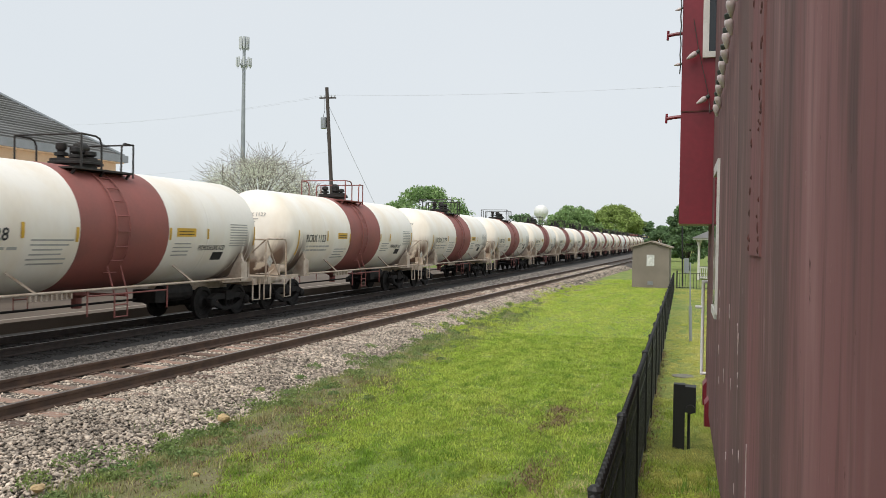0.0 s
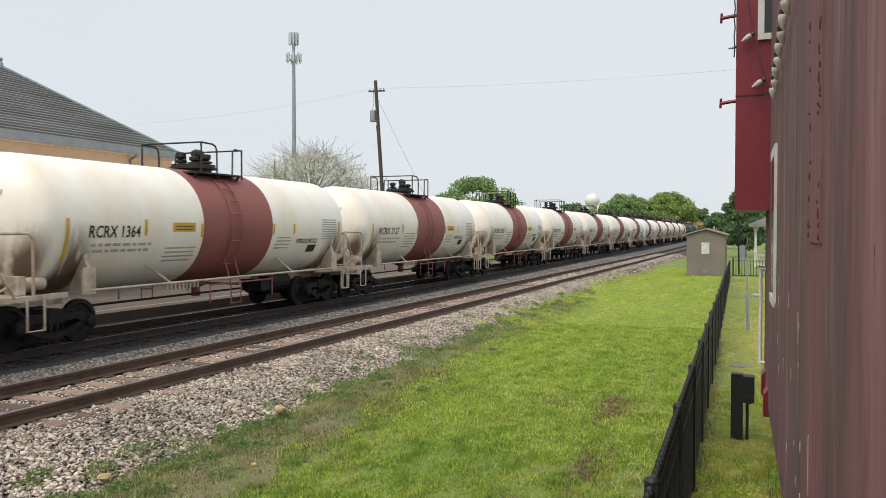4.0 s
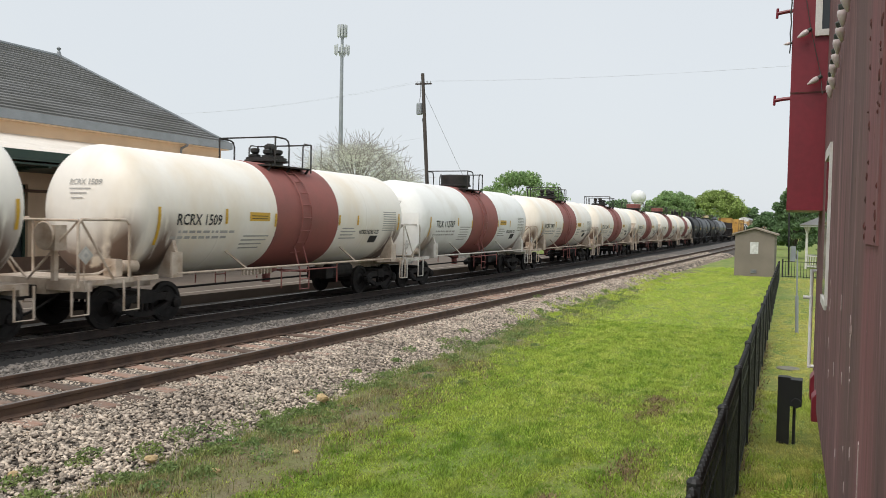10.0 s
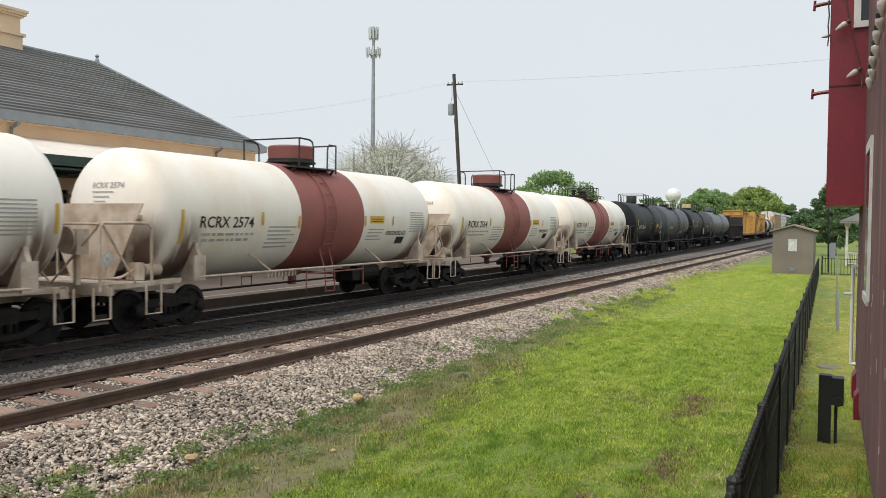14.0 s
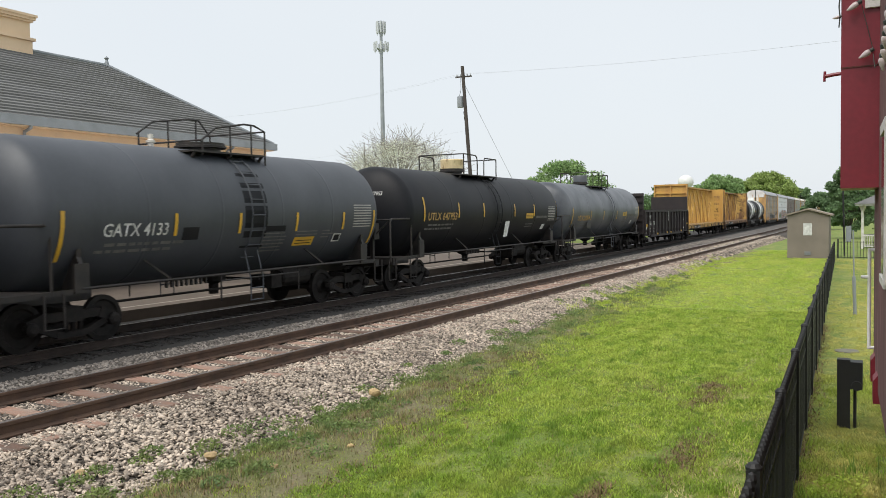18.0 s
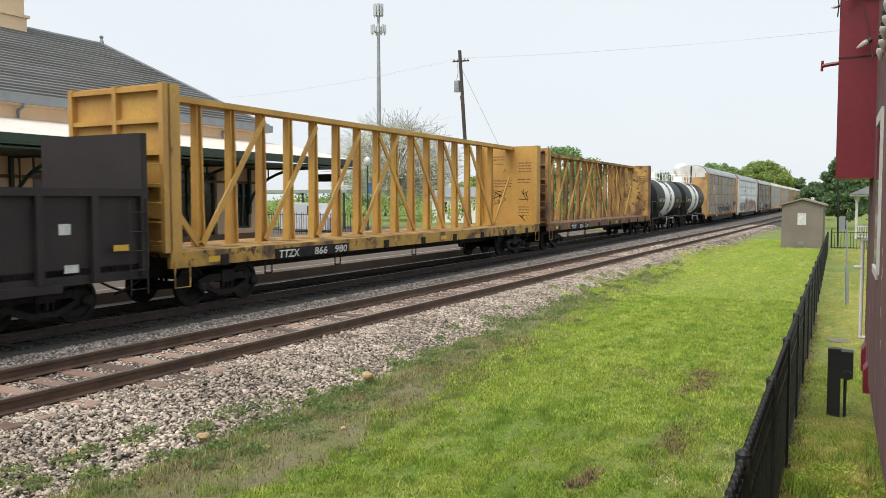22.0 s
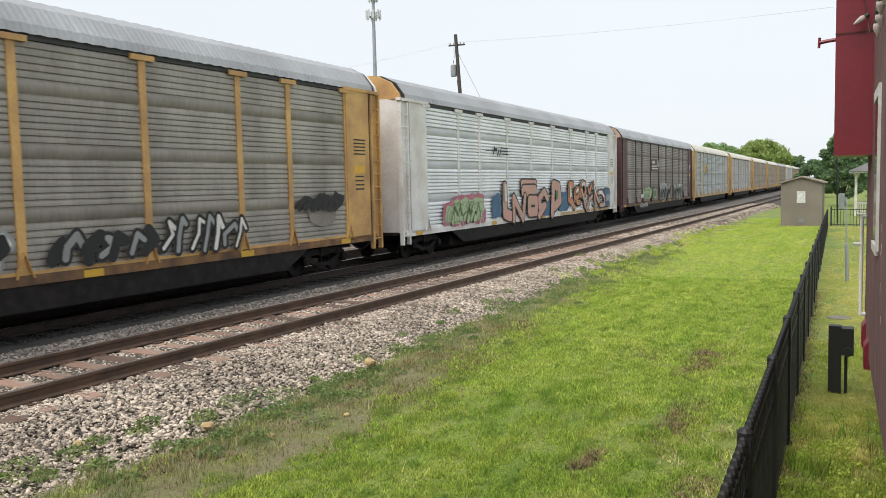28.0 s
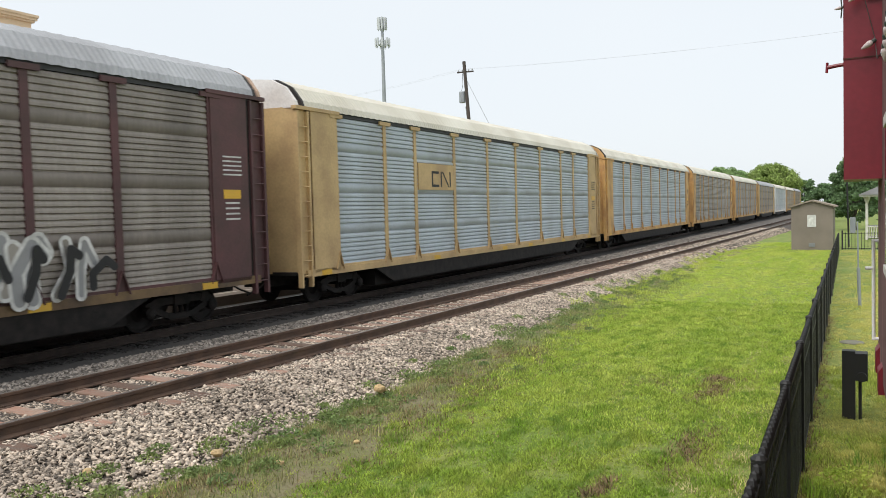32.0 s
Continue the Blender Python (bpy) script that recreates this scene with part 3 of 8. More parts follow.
            for yy in (y0, y1):
                bm = bmesh.new()
                pipe(bm, [(sx * 1.48, yy - 0.2, 1.08), (sx * 1.48, yy - 0.2, 0.46), (sx * 1.48, yy + 0.2, 0.46), (sx * 1.48, yy + 0.2, 1.08)], 0.024, 6)
                part("step", bm, frame_mat, car)
        if s > 0 and not both:
            continue
        bm = bmesh.new()
        pipe(bm, [(-1.42, end - s * 0.3, 2.3), (1.42, end - s * 0.3, 2.3)], 0.026, 8)
        for sx in (-1, 1):
            pipe(bm, [(0, end - s * 0.32, 1.1), (sx * 1.38, end - s * 0.32, 2.28)], 0.022, 6)
        part("cross_railing", bm, frame_mat, car)
    for end, s in ((lo, -1), (far, 1)):
        bm = bmesh.new()
        box(bm, -0.1, 0.1, min(end - s * 0.9, end + s * 0.02), max(end - s * 0.9, end + s * 0.02), 0.72, 0.98)
        box(bm, -0.17, 0.17, min(end - s * 0.12, end + s * 0.12), max(end - s * 0.12, end + s * 0.12), 0.70, 1.0)
        pipe(bm, [(0.35, end - s * 0.8, 0.8), (0.35, end - s * 0.3, 0.55), (0.3, end, 0.42)], 0.025, 6)
        part("coupler", bm, GRIME, car)
    if not dark:
        bm = bmesh.new()
        lathe(bm, [(0.0, -0.24), (0.13, -0.22), (0.14, 0.2), (0.06, 0.26), (0.0, 0.27)], "y", 12, (1.02, lo + 1.95, 1.33))
        box(bm, 0.85, 1.2, lo + 1.45, lo + 1.62, 1.14, 1.5)
        for e in (-0.06, 0.06):
            pipe(bm, [(1.0 + e, lo + 0.5, 1.22), (1.0 + e, lo + 1.1, 1.2), (1.0 + e, lo + 1.5, 1.32 + e)], 0.022, 6)
        tagged(part("brake_valve", bm, FRAMEW, car, smooth=40), "grimy white brake valve and pipes")
    # hand brake
    bm = bmesh.new()
    hx, hy, hz = 0.75, lo + 0.08, 2.0
    lathe(bm, [(0.25, -0.02), (0.28, 0.0), (0.25, 0.03), (0.225, 0.0), (0.25, -0.02)], "y", 18, (hx, hy, hz))
    for t in range(0, 180, 45):
        c, d = 0.25 * math.cos(radians(t)), 0.25 * math.sin(radians(t))
        pipe(bm, [(hx - c, hy, hz - d), (hx + c, hy, hz + d)], 0.014, 5)
    lathe(bm, [(0.07, -0.02), (0.05, 0.2)], "y", 8, (hx, hy, hz))
    part("hand_brake_wheel", bm, frame_mat, car)
    bm = bmesh.new()
    box(bm, hx - 0.16, hx + 0.16, hy + 0.12, hy + 0.4, 1.7, 2.2)
    box(bm, hx - 0.05, hx + 0.05, hy + 0.2, hy + 0.3, 1.1, 1.7)
    part("brake_housing", bm, frame_mat, car)
    # side rods
    for sx in (-1, 1):
        bm = bmesh.new()
        pipe(bm, [(sx * 1.46, sides[0], 1.14), (sx * 1.46, sides[1], 1.14)], 0.03, 8)
        for yb, yt in ((-2.75, -3.25), (2.6, 2.1)):
            z = zc - r * 0.62
            beam(bm, (sx * 1.46, yb, 1.14), (sx * (shell(0, z) + 0.02), yt, z), 0.045, 0.045)
        part("side_handrail", bm, frame_mat, car)
        bm = bmesh.new()
        for k in range(9):
            box(bm, min(sx * 1.40, sx * 1.46), max(sx * 1.40, sx * 1.46), -2.9 + 0.14 * k, -2.86 + 0.14 * k, 0.98, 1.13)
        tagged(part("grab_rack", bm, frame_mat, car), kind="stuff")
        # ladder over the side
        bm = bmesh.new()
        for dy in (-0.22, 0.22):
            pts = [(sx * (math.sqrt(max(r * r - (z - zc) ** 2, 0)) + 0.07), dy + climb, z) for z in [zc + r * math.sin(radians(t)) for t in range(60, -46, -12)]]
            pipe(bm, pts + [(sx * 1.47, dy + climb, 0.98), (sx * 1.47, dy + climb, 0.45)], 0.018, 6)
        for t in range(54, -46, -14):
            z = zc + r * math.sin(radians(t))
            x = sx * (math.sqrt(max(r * r - (z - zc) ** 2, 0)) + 0.07)
            pipe(bm, [(x, climb - 0.22, z), (x, climb + 0.22, z)], 0.014, 5)
        for z in (0.47, 0.75):
            pipe(bm, [(sx * 1.47, climb - 0.22, z), (sx * 1.47, climb + 0.22, z)], 0.016, 5)
        part("ladder", bm, band if band and band is not COOL else body if dark else rail_mat, car)
        bm = bmesh.new()
        for dy in (-1.3, 1.5):
            pipe(bm, [(sx * 1.46, dy, 1.14), (sx * 1.46, dy, 0.55)], 0.02, 6)
        pipe(bm, [(sx * 1.46, -1.3, 1.0), (sx * 1.46, 1.5, 1.0)], 0.02, 6)
        part("outlet_guard", bm, band if band and band is not COOL else rail_mat, car)
    bm = bmesh.new()
    lathe(bm, [(0.3, zc - r + 0.03), (0.3, zc - r - 0.12), (0.12, zc - r - 0.2), (0.12, zc - r - 0.45)], "z", 14)
    pipe(bm, [(-1.2, 0.3, 0.92), (1.2, 0.3, 0.92)], 0.03, 8)
    part("bottom_outlet", bm, band if band and band is not COOL else GRIME, car)
    bm = bmesh.new()
    lathe(bm, [(0.0, -0.62), (0.2, -0.6), (0.24, -0.55), (0.24, 0.55), (0.2, 0.6), (0.0, 0.62)], "y", 12, (0.6, trucks[1] - 2.0, 0.82))
    part("air_reservoir", bm, GRIME, car)
    bm = bmesh.new()
    box(bm, 0.3, 1.0, trucks[1] - 3.3, trucks[1] - 2.9, 0.62, 0.95)
    pipe(bm, [(0.4, trucks[1] - 1.2, 0.7), (0.4, trucks[0] + 1.2, 0.7)], 0.03, 6)
    part("brake_gear", bm, GRIME, car)
    # top walkway and its fittings
    top = zc + r
    y0, y1 = rail_span
    for sx in (-1, 1):
        bm = bmesh.new()
        w0 = y0 - 0.25
        box(bm, min(sx * 0.42, sx * 0.98), max(sx * 0.42, sx * 0.98), w0, y1, top - 0.13, top - 0.09)
        n = max(3, int((y1 - w0) / 0.9))
        for k in range(n):
            yy = w0 + 0.1 + (y1 - w0 - 0.2) * k / (n - 1)
            beam(bm, (sx * 0.94, yy, top - 0.11), (sx * 0.82, yy, zc + math.sqrt(r * r - 0.68)), 0.05)
        part("top_walkway", bm, rail_mat, car)
        bm = bmesh.new()
        m0, m1 = (y0 + (y1 - y0) * 0.40, y0 + (y1 - y0) * 0.60) if dark else (y0 + (y1 - y0) * 0.37, y0 + (y1 - y0) * 0.75)
        if low:
            a, b = (y0, y1) if sx > 0 else (y0 - 0.1, y1 + 0.1)
            h = 0.0 if sx > 0 else 0.26
            pipe(bm, [(sx * 0.95, a, top + 0.12 + h), (sx * 0.95, a + 0.5, top + 0.45 + h), (sx * 0.95, b - 0.75, top + 0.62 + h), (sx * 0.95, b - 0.4, top + 0.62 + h), (sx * 0.95, b, top + 0.5), (sx * 0.95, b, top - 0.35)], 0.024, 7)
            for yy, zz in ((a + 0.06, 0.15 + h), (a + 0.98, 0.53 + h), (b - 0.5, 0.61 + h)):
                pipe(bm, [(sx * 0.95, yy, top - 0.2), (sx * 0.95, yy, top + zz)], 0.022, 6)
        else:
            pipe(bm, [(sx * 0.95, y0, top - 0.12), (sx * 0.95, y0, top + 0.66), (sx * 0.95, y0 + 0.02, top + 0.67), (sx * 0.95, m0 - 0.2, top + 0.66), (sx * 0.95, m0 - 0.06, top + 0.61), (sx * 0.95, m0, top + 0.48), (sx * 0.95, m0, top - 0.1)], 0.024, 7)
            part("top_railing", bm, rail_mat, car, smooth=40)
            bm = bmesh.new()
            pipe(bm, [(sx * 0.95, m1, top - 0.1), (sx * 0.95, m1 + 0.02, top + 0.5), (sx * 0.95, m1 + 0.1, top + 0.6), (sx * 0.95, y1, top + 0.6), (sx * 0.95, y1, top - 0.22)], 0.024, 7)
        part("top_railing", bm, rail_mat, car, smooth=40)
    for yy, zz in ((y0, 0.14), (y1, 0.5)) if low else ((y0, 0.67), (y1, 0.6)):
        bm = bmesh.new()
        pipe(bm, [(-0.95, yy, top + zz), (0.95, yy, top + zz)], 0.022, 7)
        part("walkway_end_bar", bm, rail_mat, car)
    bm = bmesh.new()
    k = 1.0 if dome != "housing" else (dome_r + 0.04) / 0.62
    lathe(bm, [(0.0, top - 0.12), (0.48 * k, top - 0.12), (0.48 * k, top + 0.05), (0.62 * k, top + 0.05), (0.62 * k, top + 0.10), (0.58 * k, top + 0.11), (0.58 * k, top + 0.17), (0.0, top + 0.18)], "z", 22, (0, dome_y, 0))
    part("manway", bm, dome_mat if dome == "valves" else rail_mat, car, smooth=30)
    if dome == "valves":
        random.seed(number)
        for x, y, h in ((-0.25, -0.2, 0.5), (0.2, -0.22, 0.40), (0.0, 0.22, 0.56), (0.3, 0.15, 0.42)):
            bm = bmesh.new()
            h *= random.uniform(0.85, 1.15)
            lathe(bm, [(0.08, top + 0.1), (0.08, top + h * 0.45), (0.16, top + h * 0.47), (0.16, top + h * 0.6), (0.07, top + h * 0.64), (0.13, top + h * 0.78), (0.13, top + h), (0.0, top + h + 0.03)], "z", 10, (x, dome_y + y, 0))
            part("valve", bm, dome_mat, car, smooth=40)
        bm = bmesh.new()
        lathe(bm, [(0.0, -0.2), (0.09, -0.19), (0.09, -0.1), (0.13, -0.09), (0.13, 0.09), (0.09, 0.1), (0.09, 0.19), (0.0, 0.2)], "y", 10, (0.05, dome_y + 0.12, top + 0.47))
        part("relief_valve", bm, dome_mat, car, smooth=40)
    elif dome != "none":
        bm = bmesh.new()
        if dome == "box":
            box(bm, -0.4, 0.4, dome_y - 0.5, dome_y + 0.5, top + 0.1, top + 0.5)
        else:
            lathe(bm, [(dome_r * 0.96, top + 0.1), (dome_r, top + 0.5), (dome_r * 0.93, top + 0.54), (0.0, top + 0.56)], "z", 22, (0, dome_y, 0))
        part("valve_housing", bm, dome_mat, car, smooth=40)
    else:
        bm = bmesh.new()
        lathe(bm, [(0.07, top - 0.02), (0.07, top + 0.08), (0.1, top + 0.09), (0.1, top + 0.14), (0.055, top + 0.16), (0.055, top + 0.28), (0.0, top + 0.29)], "z", 10, (0, -1.86, 0))
        tagged(part("vent_valve", bm, FRAMEC, car, smooth=40), "pale vent valve on the tank's top")
    # writing, reflectors, panels
    fine = INKDIM if dark else INKGREY
    side_text(number, num_size, car, ink, num_at, zc + num_z, shell, shear=0.1, bold=0.004, wide=num_wide, length=num_length)
    rows = []
    random.seed(number)
    for k in range(2):
        y = num_at + 0.1 - 0.2 * k
        while y < num_at + 1.9 - 0.2 * k:
            w = random.uniform(0.08, 0.3)
            rows.append((y, y + w, zc + num_z - 0.19 - 0.13 * k, zc + num_z - 0.13 - 0.13 * k))
            y += w + 0.06
    tagged(blocks("small_print", car, fine, rows, shell), kind="stuff")
    head_text(number, 0.17, car, INKWHITE if dark else fine, -0.2, zc + 0.56, 0.86, head_y)
    bm = bmesh.new()
    for k in range(3):
        x0, x1, z = -0.18 + 0.04 * k, 0.42 - 0.09 * k, zc + 0.46 - 0.10 * k
        cols = [(x0 + (x1 - x0) * j / 4, z) for j in range(5)]
        for (xa, za), (xb, zb) in zip(cols, cols[1:]):
            bm.faces.new([bm.verts.new((x, head_y(x, zz) - 0.012, zz)) for x, zz in ((xa, za), (xb, zb), (xb, zb + 0.026), (xa, za + 0.026))])
    tagged(part("small_print", bm, fine, car), kind="stuff")
    for y, za, zb in bars:
        blocks("reflector", car, YELLOW, [(y, y + 0.085, zc + za, zc + zb)], lambda y, z: skin(y, z) + 0.008)
    pan = []
    for y, z, n, w in ((-2.9, zc - (0.78 if caution > 0 else 0.86), 6 if not dark and caution > 0 else 4 if not dark else 0, 1.2), (1.75 if not dark else caution + 0.1, zc - 0.66, 4 if not dark else 2, 1.0)):
        for k in range(n):
            pan.append((y + random.uniform(0, 0.1), y + w * random.uniform(0.7, 1), z + 0.1 * k, z + 0.035 + 0.1 * k))
    if low:
        pan = [(a, b * random.uniform(0.88, 1.0), z - 0.085 * k, z + 0.03 - 0.085 * k) for a, b, z, n in ((0.24, 1.12, 2.0, 6), (1.48, 2.4, 2.02, 2), (2.58, 3.3, 2.02, 3)) for k in range(n)]
    tagged(blocks("small_print", car, fine, pan, shell), kind="stuff")
    cz = zc - (0.69 if low else 0.14 if dark else 0.0)
    tagged(blocks("caution_panel", car, YELLOW, [(caution + 0.12, caution + 0.95, cz - 0.16, cz + 0.06)], shell), "yellow caution panel")
    tagged(blocks("caution_print", car, INK, [(caution + 0.2, caution + 0.86, cz - 0.11 + 0.07 * k, cz - 0.09 + 0.07 * k) for k in range(2)], shell, 0.012), kind="stuff")
    y = caution + 1.35
    chars = []
    if not dark:
        side_text("HYDROCHLORIC ACID", 0.19, car, INK, 2.88, zc - 0.52, shell, shear=0.1, bold=0.003, length=1.26)
    while dark and not low and y < caution + 2.75:
        w = random.uniform(0.05, 0.1)
        chars.append((y, y + w, zc - 0.3, zc - 0.2))
        y += w + 0.03
    if chars:
        tagged(blocks("small_print", car, INKDIM, chars, shell), kind="stuff")
    tagged(blocks("data_panel", car, INKGREY, [(panel, panel + 0.9, zc - 0.42 + 0.075 * k, zc - 0.39 + 0.075 * k) for k in range(9)], skin), kind="stuff")
    if not dark:
        for side, board in ((1.0, FRAMEC), (0.85, INKGREY), (0.72, FRAMEC), (0.3, INKGREY)):
            bm = bmesh.new()
            q, x = 0.19 * side, 1.50 - 0.01 * side
            bm.faces.new([bm.verts.new(v) for v in ((x, lo + 0.42 - q, 1.62), (x, lo + 0.42, 1.62 - q), (x, lo + 0.42 + q, 1.62), (x, lo + 0.42, 1.62 + q))])
            part("placard" if side == 1.0 else "placard_print", bm, board, car)
        bm = bmesh.new()
        pipe(bm, [(1.43, lo + 0.3, 1.62), (1.48, lo + 0.54, 1.62)], 0.012, 5)
        pipe(bm, [(1.45, lo + 0.42, 1.62), (1.44, lo + 0.42, 1.05)], 0.014, 5)
        part("placard_bracket", bm, frame_mat, car)
    y = 3.64 if not dark else 3.15 if low else caution + 2.25
    blocks("placard", car, INK if not dark else INKWHITE, [(y, y + (0.5 if not dark else 0.35), zc - 0.80, zc - 0.58)], shell, 0.014)
    if low:
        blocks("placard_print", car, BLACKT, [(y + 0.04, y + 0.31, zc - 0.77, zc - 0.61)], shell, 0.018)
    return car


def centrebeam(label, half, number, colour, dirty, sheet):
    car = thing("centrebeam_flat_car", label, "flat car", "cars of the passing freight train")
    deck, top, w = 1.30, 4.84, 1.42
    bm = bmesh.new()
    box(bm, -w, w, -half, half, deck - 0.1, deck)
    part("deck", bm, dirty, car)
    for sx in (-1, 1):
        bar_part("side_sill", car, dirty, (min(sx * (w - 0.1), sx * (w + 0.01)), max(sx * (w - 0.1), sx * (w + 0.01)), -half, half, deck - 0.34, deck - 0.002))
        for k in range(9):
            y = -half + 1.6 + k * (2 * half - 3.2) / 8
            if -7.9 < y < -4.3:
                continue
            bm = bmesh.new()
            box(bm, min(sx * w, sx * (w + 0.05)), max(sx * w, sx * (w + 0.05)), y - 0.12, y + 0.12, deck - 0.36, deck - 0.12)
            part("strap_winch", bm, GRIME, car)
    bar_part("centre_sill", car, GRIME, (-0.35, 0.35, -half, half, deck - 0.62, deck - 0.1))
    for s in (-1, 1):
        yy = s * half
        bar_part("bulkhead", car, sheet, (-w, w, min(yy, yy - s * 0.07), max(yy, yy - s * 0.07), deck, top))
        for k in range(6):
            z = deck + 0.1 + k * (top - deck - 0.2) / 5
            bar_part("bulkhead_rib", car, colour, (-w + 0.12, w - 0.12, min(yy, yy + s * 0.12), max(yy, yy + s * 0.12), z - 0.05, z + 0.05))
        for sx in (-1, 0, 1):
            bar_part("bulkhead_post", car, colour, (sx * (w - 0.06) - 0.06, sx * (w - 0.06) + 0.06, min(yy, yy + s * 0.14), max(yy, yy + s * 0.14), deck, top))
        for sx in (-1, 1):
            bar_part("bulkhead_flange", car, colour, (min(sx * w, sx * (w - 0.1)), max(sx * w, sx * (w - 0.1)), min(yy, yy - s * 0.34), max(yy, yy - s * 0.34), deck, top - 0.002))
        for k in range(5):
            z = deck + 0.25 + 0.4 * k
            bm = bmesh.new()
            pipe(bm, [(w - 0.55, yy + s * 0.08, z), (w - 0.55, yy + s * 0.22, z), (w - 0.1, yy + s * 0.22, z), (w - 0.1, yy + s * 0.08, z)], 0.016, 5)
            part("grab_iron", bm, colour, car)
        bm = bmesh.new()
        y = s * (half - 0.3)
        pipe(bm, [(w + 0.03, y - 0.22, deck - 0.2), (w + 0.03, y - 0.22, 0.55), (w + 0.03, y + 0.22, 0.55), (w + 0.03, y + 0.22, deck - 0.2)], 0.02, 6)
        part("step", bm, dirty, car)
        truck(car, s * (half - 2.1))
    bm = bmesh.new()
    box(bm, -0.22, 0.22, -half + 0.05, half - 0.05, top - 0.16, top - 0.02)
    part("top_chord", bm, colour, car)
    spots = [-8.85 + 1.18 * k for k in range(16)]
    for y in spots:
        bm = bmesh.new()
        rings = []
        for z, a in ((deck, 0.155), (deck + 0.9, 0.12), (top - 0.16, 0.085)):
            form = [(-0.10, -a), (0.10, -a), (0.10, -a + 0.04), (0.02, -a + 0.04), (0.02, a - 0.04), (0.10, a - 0.04), (0.10, a), (-0.10, a), (-0.10, a - 0.04), (-0.02, a - 0.04), (-0.02, -a + 0.04), (-0.10, -a + 0.04)]
            rings.append([bm.verts.new((px, y + py, z)) for px, py in form])
        for p, q in zip(rings, rings[1:]):
            for i in range(12):
                bm.faces.new((p[i], p[(i + 1) % 12], q[(i + 1) % 12], q[i]))
        part("upright", bm, colour, car)
    ties = [(spots[k], spots[k + 2]) for k in (0, 2, 4, 6)] + [(spots[0] - 0.15, -half + 0.4)]
    for a, b in ties + [(-a, -b) for a, b in ties]:
        z = top - 0.3 if abs(b) < 9 else 3.4
        bm = bmesh.new()
        beam(bm, (0.13, a, deck + 0.05), (0.13, b, z), 0.05, 0.15)
        part("diagonal", bm, CBY, car)
    for k in range(8):
        y = -half + 1.1 + k * (2 * half - 2.4) / 7
        if k % 2 == 0 and k != 2:
            blocks("reflector", car, YELLOW, [(y, y + 0.42, deck - 0.27, deck - 0.14)], lambda yy, zz: w + 0.012)
    rng = random.Random(number)
    yin = half - 0.073
    faces = []
    for x0, x1, z, n in ((-0.95, -0.25, 4.35, 2), (0.45, 1.05, 4.05, 4), (0.42, 1.0, 3.3, 2), (-1.05, 0.1, 3.25, 3), (0.45, 0.95, 2.05, 4), (-0.7, -0.3, 4.02, 1)):
        for k in range(n):
            x = x0
            while x < x1:
                d = rng.uniform(0.05, 0.16)
                faces.append((x, min(x + d, x1), z - 0.13 * k, z - 0.13 * k + 0.05))
                x += d + 0.035
    bm = bmesh.new()
    for x0, x1, z0, z1 in faces:
        bm.faces.new([bm.verts.new((x, yin, z)) for x, z in ((x0, z0), (x1, z0), (x1, z1), (x0, z1))])
    tagged(part("small_print", bm, DECKD, car), kind="stuff")
    bm = bmesh.new()
    for x0, x1, z0, z1, n in ((0.45, 0.95, 2.3, 2.95, 3), (-0.95, 0.05, 2.15, 2.95, 6), (0.5, 0.85, 1.4, 1.8, 2), (-0.3, -0.15, 3.6, 3.85, 1)):
        for _ in range(n):
            pts = [(rng.uniform(x0, x1), yin - 0.002, rng.uniform(z0, z1)) for _ in range(4)]
            pipe(bm, pts, 0.011, 4)
    tagged(part("scribble", bm, GRIME, car), "black marker scribbles on the bulkhead", kind="stuff")
    # Ochre bulkheads get a darker brown sheet on their outer faces.
    if sheet is CBB:
        for s in (-1, 1):
            yy = s * half
            bar_part("outer_sheet", car, CBO, (-w + 0.01, w - 0.01, min(yy, yy + s * 0.012), max(yy, yy + s * 0.012), deck, top - 0.06))
    couplers(car, half + 0.5)
    blocks("number_patch", car, GRIME, [(-7.75, -4.45, deck - 0.36, deck - 0.1)], lambda yy, zz: w + 0.012)
    for words, y, length in zip(number.split(" "), (-7.6, -6.12, -5.18), (0.85, 0.6, 0.62)):
        side_text(words, 0.27, car, INKWHITE, y, deck - 0.33, lambda yy, zz: w + 0.02, shear=0.12, bold=0.005, length=length)
    for y in (-7.9, -4.9, -0.5, 3.2, 6.4):
        bm = bmesh.new()
        for e in (-0.13, 0.13):
            pipe(bm, [(w - 0.06, y + e, deck - 0.34), (w - 0.06, y + e, 0.62)], 0.02, 6)
        pipe(bm, [(w - 0.06, y - 0.13, 0.62), (w - 0.06, y + 0.13, 0.62)], 0.02, 6)
        part("sill_step", bm, GRIME, car)
    return car


